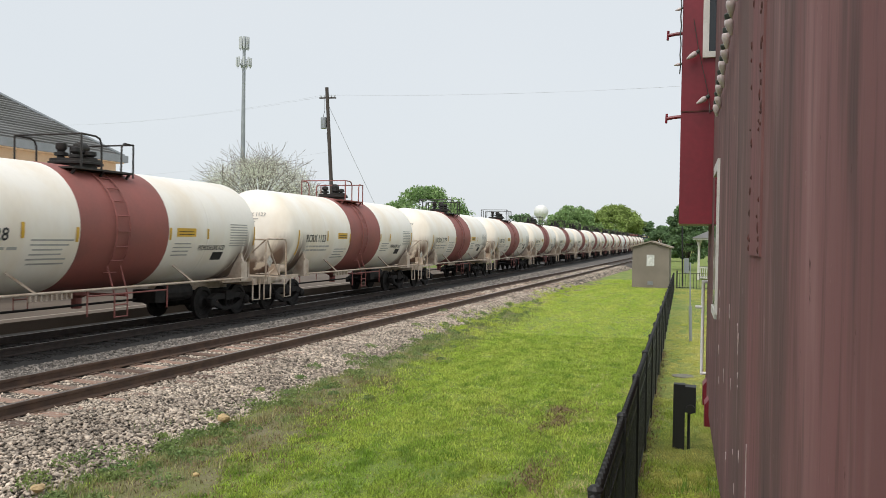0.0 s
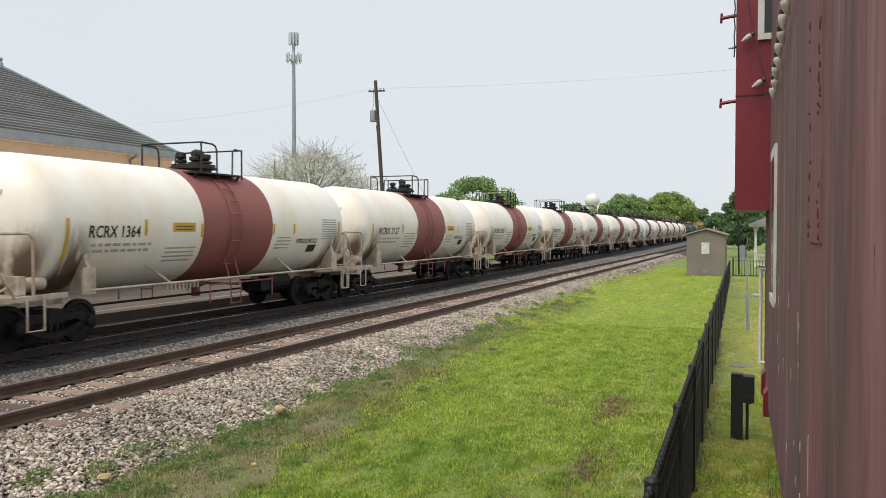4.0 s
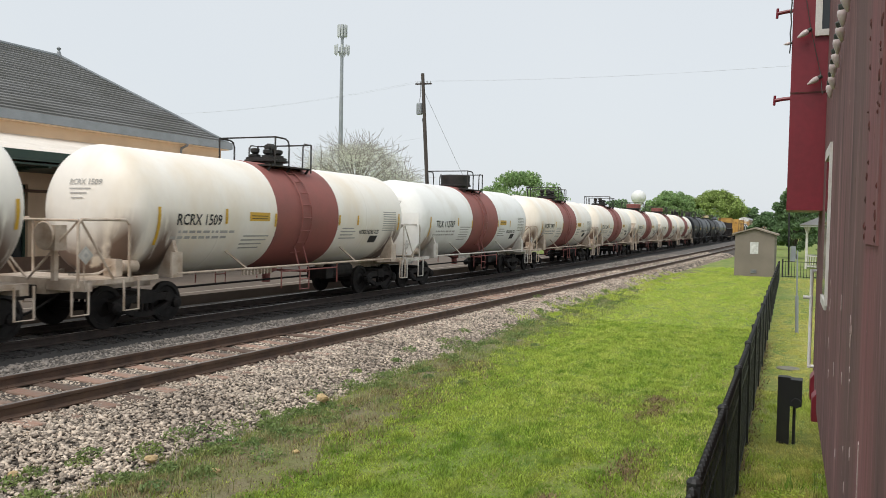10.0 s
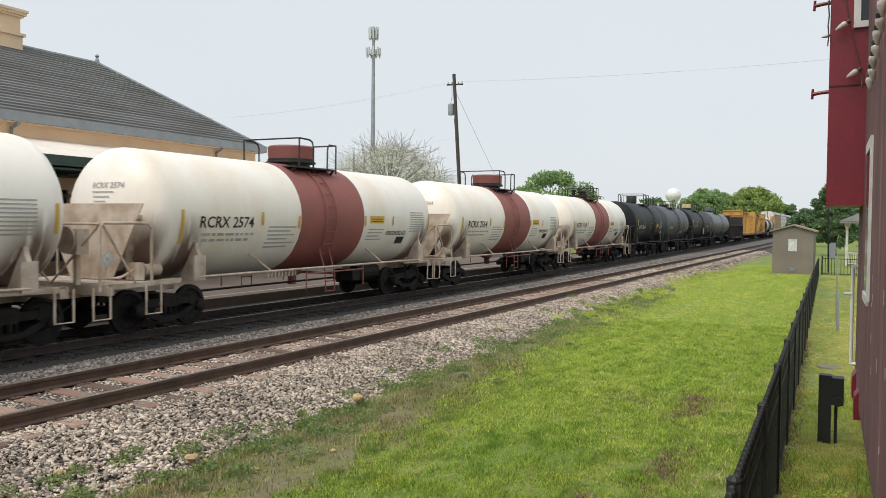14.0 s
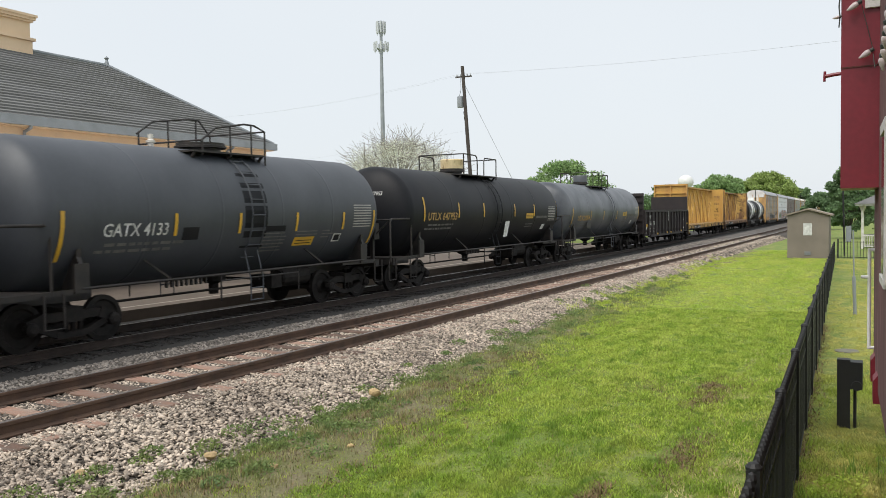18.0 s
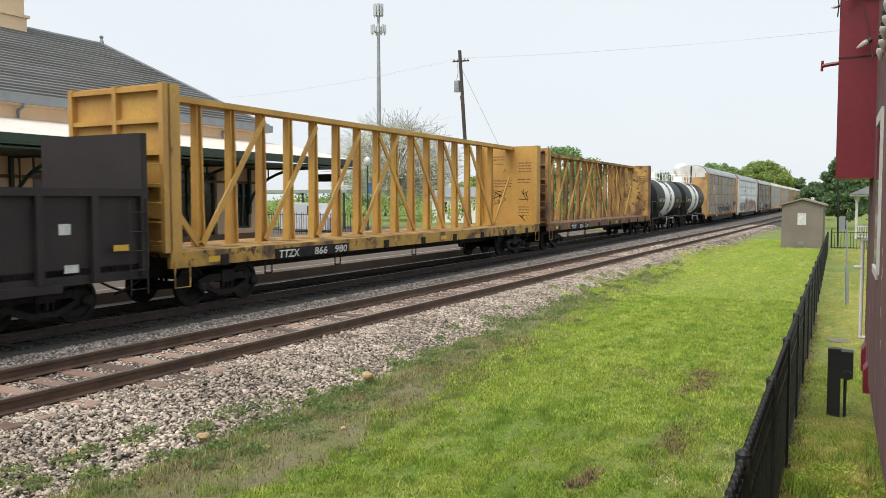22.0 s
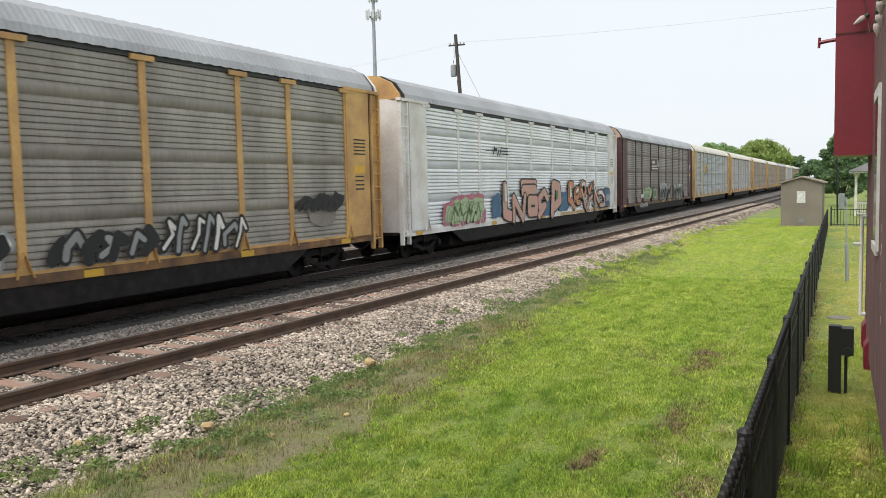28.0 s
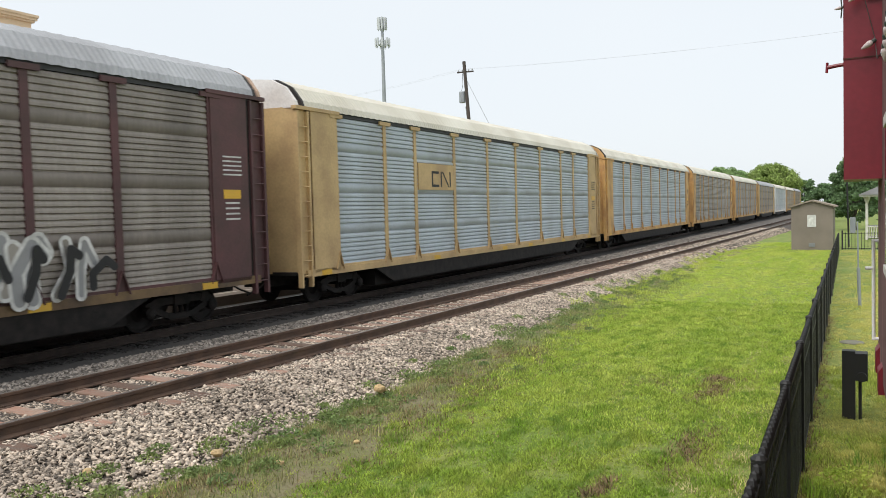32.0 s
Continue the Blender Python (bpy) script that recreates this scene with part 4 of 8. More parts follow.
def gondola(label, half):
    car = thing("gondola_car", label, "gondola car", "cars of the passing freight train")
    z0, z1, w = 0.72, 2.6, 1.5
    bm = bmesh.new()
    box(bm, -w, w, -half, half, 1.0, 1.12)
    box(bm, -0.35, 0.35, -half, half, 0.7, 1.0)
    part("floor", bm, GRIME, car)
    for sx in (-1, 1):
        bar_part("side_sheet", car, GON, (min(sx * w, sx * (w - 0.06)), max(sx * w, sx * (w - 0.06)), -half, half, z0 + 0.1, z1))
        bar_part("top_rail", car, GON, (min(sx * (w - 0.02), sx * (w + 0.1)), max(sx * (w - 0.02), sx * (w + 0.1)), -half, half, z1 - 0.14, z1 + 0.003))
        bar_part("side_sill", car, GON, (min(sx * (w - 0.02), sx * (w + 0.08)), max(sx * (w - 0.02), sx * (w + 0.08)), -half + 2, half - 2, z0, z0 + 0.16))
        for k in range(15):
            y = -half + 0.12 + k * (2 * half - 0.24) / 14
            bm = bmesh.new()
            beam(bm, (sx * (w + 0.05), y, z0 + 0.16), (sx * (w + 0.05), y, z1 - 0.14), 0.1, 0.14)
            part("side_post", bm, GON, car)
    for s in (-1, 1):
        bm = bmesh.new()
        box(bm, -w, w, min(s * half, s * (half - 0.08)), max(s * half, s * (half - 0.08)), z0 + 0.3, 3.72)
        for k in range(7):
            z = 1.0 + k * 0.42
            bar_part("end_rib", car, GON, (-w + 0.05, w - 0.05, min(s * half, s * (half + 0.1)), max(s * half, s * (half + 0.1)), z, z + 0.12))
        part("end_wall", bm, GON, car)
        for sx in (-1, 1):
            bm = bmesh.new()
            beam(bm, (sx * (w - 0.05), s * half, 1.0), (sx * (w - 0.05), s * half, 3.72), 0.12)
            part("corner_post", bm, GON, car)
        truck(car, s * (half - 2.0))
        bm = bmesh.new()
        car_ladder(bm, w + 0.12, s * (half - 0.3) - 0.2, 0.5, 2.4)
        part("ladder", bm, GON, car)
    couplers(car, half + 0.5)
    for y, z in ((-half + 3.8, 0.85), (-1.0, 0.85), (0.4, 0.85), (half - 3.6, 0.85), (half - 0.9, 1.4)):
        blocks("reflector", car, YELLOW, [(y, y + 0.36, z, z + 0.12)], lambda yy, zz: w + 0.11)
    blocks("caution_panel", car, YELLOW, [(-half + 0.65, -half + 1.2, 1.42, 1.64)], lambda yy, zz: w + 0.02)
    side_text("NS", 0.36, car, INKWHITE, -6.4, 2.0, lambda y, z: w, bold=0.008)
    side_text("192", 0.36, car, INKWHITE, -6.4, 1.56, lambda y, z: w, bold=0.008)
    side_text("786", 0.36, car, INKWHITE, -5.3, 1.56, lambda y, z: w, bold=0.008)
    blocks("white_streak", car, INKWHITE, [(-0.45, -0.36, 1.75, 2.5)], lambda y, z: w + 0.1)
    blocks("small_print", car, INKGREY, [(-6.3 + 1.1 * j + 0.085 * i, -6.245 + 1.1 * j + 0.085 * i, 1.25 - 0.2 * k, 1.34 - 0.2 * k) for k in range(2) for j in range(2) for i in range(5) if (i + j + k) % 4 != 1], lambda y, z: w)
    blocks("placard", car, INKWHITE, [(-half + 0.12, -half + 0.36, 1.28, 1.46)], lambda yy, zz: w + 0.125)
    blocks("end_print", car, INKGREY, [(-half + 0.5 + 0.1 * i, -half + 0.57 + 0.1 * i, 0.98, 1.06) for i in range(4)], lambda yy, zz: w + 0.02)
    blocks("stencil", car, INKWHITE, [(half - 2.0, half - 1.75, 1.75, 1.95), (half - 1.9, half - 1.6, 1.05, 1.2)], lambda y, z: w)
    return car


POSTS = (-11.45, -8.9, -7.05, -4.25, -1.42, 1.42, 4.25, 7.05, 8.9, 11.45)


def autorack(label, frame_mat, panel_mat, flat_mat, roof_mat, gable_mat=None, sill_mat=None, number="", deep=0.8):
    """A covered car carrier: ribbed side screens in a frame of posts, a ridged arched roof, folding end doors."""
    car = thing("autorack_car", label, "autorack car", "cars of the passing freight train")
    half, z0, z1, w = 13.2, 0.60, 5.15, 1.5
    bm = bmesh.new()
    box(bm, -w + 0.1, w - 0.1, -half, half, 0.86, 0.95)
    part("deck", bm, GRIME, car)
    bar_part("centre_sill", car, GRIME, (-0.35, 0.35, -half, half, 0.55, 0.86))
    # Dark box added below the deck so the space there reads as shade.
    bar_part("underframe", car, GRIME, (-1.2, 1.2, -9.2, 9.2, 0.26, 0.86))
    # Belly sill; its near-black also takes in the shade under the car.
    for sx in (-1, 1):
        bm = bmesh.new()
        form = [(-9.6, 0.80), (-8.6, 0.34), (8.6, 0.34), (9.6, 0.80)]
        rows = [[bm.verts.new((sx * x, y, z)) for y, z in form] for x in (w - 0.09, w - 0.01)]
        bm.faces.new(rows[0])
        bm.faces.new(rows[1][::-1])
        for i in range(4):
            bm.faces.new((rows[0][i], rows[0][(i + 1) % 4], rows[1][(i + 1) % 4], rows[1][i]))
        part("belly_sill", bm, GRIME, car)
    for sx in (-1, 1):
        bm = bmesh.new()
        box(bm, min(sx * (w - 0.12), sx * (w + 0.02)), max(sx * (w - 0.12), sx * (w + 0.02)), -half + 0.3, half - 0.3, z0 + 0.2, z0 + 0.38)
        part("side_sill", bm, sill_mat or frame_mat, car)
        # Solid dark strip; the shade inside the eave slot is its colour.
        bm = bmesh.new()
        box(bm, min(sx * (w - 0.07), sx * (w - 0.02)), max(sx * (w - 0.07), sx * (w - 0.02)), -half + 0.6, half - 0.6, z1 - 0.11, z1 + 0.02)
        part("shaded_vent_slot", bm, SLOTSHADE, car)
        for ya, yb in zip(POSTS, POSTS[1:]):
            bm = bmesh.new()
            last, levels = None, []
            for za, zb, n in ((z0 + 0.38, 1.86, 7), (2.15, 2.98, 7), (3.27, 4.10, 7), (4.38, z1 - 0.12, 5)):
                pitch = (zb - za) / n
                for i in range(n):
                    z = za + pitch * i
                    levels += [(z, -0.018 * deep), (z + pitch * 0.14, 0.030 * deep), (z + pitch * 0.5, 0.028 * deep), (z + pitch * 0.86, 0.008 * deep), (z + pitch * 0.9, -0.018 * deep)]
                levels.append((zb, -0.018 * deep))
            for z, d in levels:
                row = [bm.verts.new((sx * (w - 0.05 + d), y, z)) for y in (ya + 0.06, yb - 0.06)]
                if last:
                    bm.faces.new((last[0], last[1], row[1], row[0]))
                last = row
            screen = part("side_screen", bm, panel_mat, car)
            for za, zb in ((1.865, 2.145), (2.985, 3.265), (4.105, 4.375)):
                bm = bmesh.new()
                rows = [[bm.verts.new((sx * (w - 0.05 + d), y, z)) for y in (ya + 0.061, yb - 0.061)] for z, d in ((za, -0.014), (za + 0.04, 0.012), ((za + zb) / 2, 0.024), (zb - 0.05, 0.016), (zb, -0.014))]
                for p, q in zip(rows, rows[1:]):
                    bm.faces.new((p[0], p[1], q[1], q[0]))
                part("flat_band", bm, flat_mat, screen, smooth=50)
            bm = bmesh.new()
            box(bm, min(sx * (w - 0.07), sx * (w - 0.01)), max(sx * (w - 0.07), sx * (w - 0.01)), ya + 0.07, yb - 0.07, z0 + 0.38, z0 + 0.44)
            part("screen_foot", bm, frame_mat, car)
        for y in POSTS:
            bm = bmesh.new()
            box(bm, min(sx * (w - 0.08), sx * (w - 0.004)), max(sx * (w - 0.08), sx * (w - 0.004)), y - 0.085, y + 0.085, z0 + 0.3, z1 - 0.05)
            for b in (-1, 1):
                beam(bm, (sx * (w + 0.015), y, z0 + 0.78), (sx * (w + 0.015), y + b * 0.17, z0 + 0.32), 0.02, 0.08, up=(1, 0, 0))
            box(bm, min(sx * (w - 0.02), sx * (w + 0.035)), max(sx * (w - 0.02), sx * (w + 0.035)), y - 0.3, y + 0.3, z1 - 0.16, z1 - 0.05)
            part("post", bm, frame_mat, car)
        for s in (-1, 1):
            bm = bmesh.new()
            a, b = sorted((s * 11.43, s * (half - 0.62)))
            box(bm, min(sx * (w - 0.06), sx * (w + 0.02)), max(sx * (w - 0.06), sx * (w + 0.02)), a, b, z0 + 0.3, z1 - 0.04)
            part("end_panel", bm, frame_mat, car)
            bm = bmesh.new()
            a, b = sorted((s * (half - 0.62), s * (half - 0.50)))
            box(bm, min(sx * (w - 0.3), sx * (w - 0.02)), max(sx * (w - 0.3), sx * (w - 0.02)), a, b, z0 + 0.3, z1 - 0.04)
            part("door_gap", bm, BLACKS, car)
            bm = bmesh.new()
            y = s * (half - 0.27)
            for yy in (y - 0.21, y + 0.21):
                box(bm, min(sx * (w - 0.08), sx * (w + 0.05)), max(sx * (w - 0.08), sx * (w + 0.05)), yy - 0.035, yy + 0.035, 0.55, z1 - 0.1)
            box(bm, min(sx * (w - 0.09), sx * (w - 0.04)), max(sx * (w - 0.09), sx * (w - 0.04)), y - 0.21, y + 0.21, z0 + 0.3, z1 - 0.1)
            part("ladder_frame", bm, frame_mat, car)
            for k in range(11):
                bm = bmesh.new()
                pipe(bm, [(sx * (w + 0.03), y - 0.2, 0.85 + 0.38 * k), (sx * (w + 0.03), y + 0.2, 0.85 + 0.38 * k)], 0.016, 6)
                part("rung", bm, frame_mat, car)
        for ya, yb in ((-half - 0.02, -half + 1.9), (half - 1.9, half + 0.02)):
            bar_part("corner_cap", car, frame_mat, (min(sx * (w - 0.1), sx * (w + 0.05)), max(sx * (w - 0.1), sx * (w + 0.05)), ya, yb, z1 - 0.07, z1 + 0.02))
    for s in (-1, 1):
        bm = bmesh.new()
        pts = [(-w + 0.05, half - 0.42), (-w + 0.1, half - 0.1), (-0.45, half + 0.02), (0.45, half + 0.02), (w - 0.1, half - 0.1), (w - 0.05, half - 0.42)]
        rows = [[bm.verts.new((x, s * y, z)) for x, y in pts] for z in (z0 + 0.3, z1)]
        for i in range(5):
            bm.faces.new((rows[0][i], rows[0][i + 1], rows[1][i + 1], rows[1][i]))
        part("end_door", bm, frame_mat, car)
        bm = bmesh.new()
        for i in (1, 2, 3, 4):
            beam(bm, (pts[i][0], s * (pts[i][1] + 0.03), z0 + 0.3), (pts[i][0], s * (pts[i][1] + 0.03), z1), 0.06)
        part("door_hinge", bm, frame_mat, car)
        truck(car, s * (half - 2.4), wheel_r=0.42)
    # roof
    bm, last = bmesh.new(), None
    arc = [(-w - 0.03, z1 - 0.02), (-w + 0.02, z1 + 0.16), (-w + 0.3, z1 + 0.52), (-w + 0.75, z1 + 0.74), (0, z1 + 0.82), (w - 0.75, z1 + 0.74), (w - 0.3, z1 + 0.52), (w - 0.02, z1 + 0.16), (w + 0.03, z1 - 0.02)]
    y, rib = -half + 0.3, 0
    while y <= half - 0.3:
        lift = 0.014 if rib % 2 else 0.0
        ring = [bm.verts.new((x * (1 + lift * 0.3), y, z + lift)) for x, z in arc]
        if last:
            for i in range(len(arc) - 1):
                bm.faces.new((last[i], last[i + 1], ring[i + 1], ring[i]))
        last, y, rib = ring, y + 0.16, rib + 1
    part("roof", bm, roof_mat, car)
    for s in (-1, 1):
        for name, grow, a, b, m in (("gable", 0.985, half - 0.16, half - 0.06, gable_mat or frame_mat), ("gable_rim", 1.012, half - 0.36, half - 0.28, BLACKS)):
            bm = bmesh.new()
            v = [bm.verts.new((x * grow, s * a, z1 - 0.1 + (z - z1 + 0.1) * grow)) for x, z in arc]
            u = [bm.verts.new((x * grow, s * b, z1 - 0.1 + (z - z1 + 0.1) * grow)) for x, z in arc]
            bm.faces.new(v)
            bm.faces.new(u[::-1])
            for i in range(len(arc)):
                j = (i + 1) % len(arc)
                bm.faces.new((v[i], v[j], u[j], u[i]))
            part(name, bm, m, car)
    couplers(car, half + 0.65)
    light = sum(frame_mat.node_tree.nodes["Mix"].inputs[6].default_value[:3]) > 0.5
    fine = INK if light else INKWHITE
    marks = [(11.75, 12.35, 3.3 + 0.1 * k, 3.335 + 0.1 * k) for k in range(5)] + [(11.8, 12.25, 2.3 + 0.12 * k, 2.34 + 0.12 * k) for k in range(4)]
    tagged(blocks("small_print", car, fine, marks, lambda y, z: w + 0.022), kind="stuff")
    blocks("caution_panel", car, YELLOW, [(11.75, 12.3, 2.78, 2.98)], lambda y, z: w + 0.022)
    for y in (-12.3, -6.0, -0.2, 2.6, 6.9, 11.0):
        blocks("reflector", car, YELLOW, [(y, y + 0.45, z0 + 0.21, z0 + 0.35)], lambda yy, zz: w + 0.022)
    if number:
        y = -7.92 if len(number) > 7 else -6.13
        wide = 2.42 if len(number) > 7 else 1.25
        blocks("number_patch", car, BLACKS, [(y - 0.12, y + wide + 0.12, z0 - 0.02, z0 + 0.36)], lambda y, z: w + 0.022)
        side_text(number, 0.31, car, INKWHITE, y, z0 + 0.09, lambda y, z: w + 0.032, shear=0.1, bold=0.008, length=wide)
    return car


def blob(c, ry, rz, wob, seed, n=26, lean=0.0):
    """An uneven rounded outline round c in y, z."""
    out = []
    for k in range(n):
        a = 2 * math.pi * k / n
        q = 1 + wob * noise3(math.cos(a) * 1.3 + seed * 3.1, math.sin(a) * 1.3, seed)
        sq = 1 / max(abs(math.cos(a)), abs(math.sin(a))) ** 0.55
        y, z = ry * q * sq * math.cos(a), rz * q * sq * math.sin(a)
        out.append((c[0] + y + lean * z, c[1] + z))
    return out


def brush(car, pts, wide, fill, edge_mat, x, k, rim=0.07):
    """One sprayed stroke along pts with a darker rim, the k-th layer on the side."""
    for name, grow, m, dx in (("spray_rim", wide + rim, edge_mat, 0.0), ("spray_body", wide, fill, 0.003)):
        bm, n = bmesh.new(), 0
        for (ya, za), (yb, zb) in zip(pts, pts[1:]):
            d = math.hypot(yb - ya, zb - za) or 1.0
            ny, nz = -(zb - za) / d * grow, (yb - ya) / d * grow
            xx = x + dx + 0.006 * k + 0.0002 * n
            bm.faces.new([bm.verts.new((xx, a, b)) for a, b in ((ya + ny, za + nz), (ya - ny, za - nz), (yb - ny, zb - nz), (yb + ny, zb + nz))])
            n += 1
        for ya, za in pts:
            xx = x + dx + 0.006 * k + 0.0002 * n
            bm.faces.new([bm.verts.new((xx, ya + grow * math.cos(a), za + grow * math.sin(a))) for a in [2 * math.pi * j / 12 for j in range(12)]])
            n += 1
        bmesh.ops.recalc_face_normals(bm, faces=bm.faces)
        tagged(part(name, bm, m, car), kind="stuff")


def paint(car, name, material, polys, x):
    """Flat painted shapes on a side: outlines in y, z."""
    bm = bmesh.new()
    for poly in polys:
        bm.faces.new([bm.verts.new((x, y, z)) for y, z in poly])
    bmesh.ops.triangulate(bm, faces=bm.faces)
    return part(name, bm, material, car)


# Near-black grey standing for shade in the slot below the rack roofs.
SLOTSHADE = mat("shadowed_slot_steel", (0.045, 0.046, 0.05), (0.03, 0.03, 0.033), rough=0.6)
GON = mat("gondola_brown", (0.020, 0.0155, 0.017), (0.030, 0.022, 0.021), rough=0.7, scale=1.5, fine=20)
CBY = mat("centrebeam_yellow", (0.60, 0.36, 0.085), (0.46, 0.25, 0.07), rough=0.6, scale=1.0, fine=14, stretch=(1, 1, 0.5))
CBD = mat("centrebeam_weathered", (0.50, 0.28, 0.08), (0.12, 0.065, 0.04), rough=0.7, scale=1.6, fine=14, stretch=(1, 1, 0.35))
CBS = mat("scuffed_yellow_sill", (0.46, 0.27, 0.06), (0.13, 0.075, 0.04), rough=0.7, scale=1.6, fine=14, amount=(0.45, 0.62))
CBB = mat("bulkhead_ochre", (0.58, 0.36, 0.10), (0.16, 0.085, 0.045), rough=0.7, scale=1.5, fine=12, stretch=(1, 1, 0.5))
CBO = mat("dark_brown_sheet", (0.085, 0.045, 0.032), (0.16, 0.09, 0.05), rough=0.8, scale=1.4, fine=16, stretch=(1, 1, 0.5))
DECKD = mat("rusty_deck_edge", (0.26, 0.14, 0.06), (0.10, 0.06, 0.04), rough=0.8, scale=2.2, fine=20)
SCREEN_A = mat("grey_galvanised_screen", (0.40, 0.375, 0.335), (0.23, 0.21, 0.185), rough=0.55, metal=0.2, scale=0.7, fine=18, stretch=(1, 1, 0.25), grain=0.26)
SCREEN_B = mat("pale_galvanised_screen", (0.89, 0.905, 0.92), (0.74, 0.76, 0.79), rough=0.5, metal=0.0, scale=0.7, fine=18, stretch=(1, 1, 0.25), grain=0.1)
SCREEN_C = mat("dim_galvanised_screen", (0.335, 0.30, 0.265), (0.19, 0.165, 0.145), rough=0.55, metal=0.2, scale=0.8, fine=18, stretch=(1, 1, 0.25), grain=0.26)
SCREEN_D = mat("bluish_galvanised_screen", (0.46, 0.52, 0.57), (0.36, 0.39, 0.41), rough=0.5, metal=0.2, scale=0.6, fine=18, stretch=(1, 1, 0.25), grain=0.1)
RACKY = mat("autorack_yellow", (0.66, 0.40, 0.145), (0.42, 0.24, 0.10), rough=0.6, scale=1.2, fine=16)
RACKW = mat("autorack_white", (0.80, 0.785, 0.77), (0.64, 0.60, 0.57), rough=0.6, scale=1.2, fine=16)
RACKB = mat("autorack_brown", (0.11, 0.045, 0.048), (0.07, 0.035, 0.035), rough=0.6, scale=1.2, fine=16)
RACKP = mat("primer_pink", (0.52, 0.36, 0.27), (0.42, 0.29, 0.22), rough=0.7, scale=1.2, fine=16)
SILLD = mat("patched_sill", (0.20, 0.13, 0.06), (0.09, 0.06, 0.04), rough=0.7, scale=1.6, fine=16)
RACKT = mat("autorack_tan", (0.58, 0.41, 0.20), (0.44, 0.30, 0.15), rough=0.6, scale=1.2, fine=16)
ROOFG = mat("galvanised_roof", (0.42, 0.425, 0.44), (0.33, 0.33, 0.34), rough=0.45, metal=0.3, scale=0.6, fine=14)
ROOFC = mat("cream_roof", (0.68, 0.65, 0.56), (0.56, 0.52, 0.43), rough=0.5, scale=0.6, fine=14)


def corrugate(m, pitch, depth):
    """Close cross ribs pressed into a sheet roof."""
    n, l = m.node_tree.nodes, m.node_tree.links
    tc, wave, bp = n.new("ShaderNodeTexCoord"), n.new("ShaderNodeTexWave"), n.new("ShaderNodeBump")
    wave.wave_type, wave.bands_direction, wave.wave_profile = "BANDS", "Y", "SIN"
    wave.inputs["Scale"].default_value = math.pi / (10 * pitch)
    bp.inputs["Strength"].default_value, bp.inputs["Distance"].default_value = 1.0, depth
    l.new(tc.outputs["Object"], wave.inputs["Vector"])
    l.new(wave.outputs["Fac"], bp.inputs["Height"])
    l.new(n["Bump"].outputs[0], bp.inputs["Normal"])
    l.new(bp.outputs[0], n["Principled BSDF"].inputs["Normal"])


for roof_sheet in (ROOFG, ROOFC):
    corrugate(roof_sheet, 0.14, 0.012)
chips(CBB, (0.10, 0.05, 0.03), 2.6, (1, 1, 1.4), (0.56, 0.63))
chips(CBB, (0.17, 0.09, 0.05), 4.0, (1, 1, 0.35), (0.54, 0.70))
chips(CBB, (0.05, 0.03, 0.025), 6.0, (1.5, 1, 2.6), (0.60, 0.66))
chips(CBD, (0.07, 0.04, 0.028), 3.0, (1, 1, 0.6), (0.56, 0.66))
chips(CBS, (0.05, 0.03, 0.024), 3.0, (1, 1, 1), (0.56, 0.62))
chips(CBY, (0.20, 0.10, 0.05), 5.0, (1, 1, 0.5), (0.64, 0.72))
CREAM = mat("rust_streaked_cream", (0.74, 0.62, 0.38), (0.62, 0.48, 0.26), rough=0.6, scale=2, fine=14)
chips(CREAM, (0.22, 0.11, 0.05), 3.0, (1.5, 1.5, 0.4), (0.57, 0.66))
CARS = []  # car, and where its middle stands on the line at the start
WHITE_NUMBERS = ["RCRX 2228", "RCRX 1123", "RCRX 2179", "RCRX 1251", "RCRX 1364", "RCRX 2127", "RCRX 2430", "RCRX 2392", "RCRX 2129", "RCRX 1312", "RCRX 1509", "TILX 112787", "RCRX 2409",
                 "TILX 112040", "RCRX 2574", "RCRX 2564", "RCRX 1163"]
SLACK = {2: 0.3, 3: 0.62, 4: 0.55, 6: -0.06, 7: -0.09, 8: -0.07, 9: -0.07, 10: 0.5, 13: 0.06, 14: 0.24, 15: 0.1, 16: -0.12}  # how far a car stands off the even spacing
EARLY_NOTE = (1, 3, 4, 10)  # cars whose caution panel stands before the band
WHITE_BARS = ((-5.81, -0.62, 0.12), (-3.15, -0.22, 0.1), (-1.66, -0.3, 0.02), (1.56, -0.25, 0.06), (3.2, -0.22, 0.06), (5.62, -0.4, 0.15))
NOTE_BARS = ((-5.85, -0.72, 0.12), (-3.62, -0.24, 0.12), (-1.64, -0.3, 0.04), (1.56, -0.25, 0.06), (2.65, -0.24, 0.06), (5.4, -0.4, 0.15))
for k, number in enumerate(WHITE_NUMBERS):
    cool, early = k == 11, k in EARLY_NOTE
    dome = "housing" if k in (11, 14, 15) else "valves"
    car = tank_car("clean white tank car with a red band and black valve drum" if cool else "cream white tank car with a rust red middle band",
                   -8.2, 7.3 if k == 16 else 6.78, 1.47, 2.50, COOL if cool else WHITE, FRAMEC if cool else FRAMEW, BAND, (-1.53, 1.53), number, num_at=-5.27, num_length=1.52 if early else 1.83, dome=dome,
                   dome_mat=BAND if k in (14, 15) else BLACKS, rail_mat=BAND if k == 1 else BLACKS, bars=NOTE_BARS if early else WHITE_BARS, caution=-2.8 if early else 1.75, both=k == 16, dome_r=0.66,
                   shield="square" if cool else "tapered" if k in (14, 15) else "")
    CARS.append((car, 15.7 + 14.32 * k + SLACK.get(k, 0.0)))
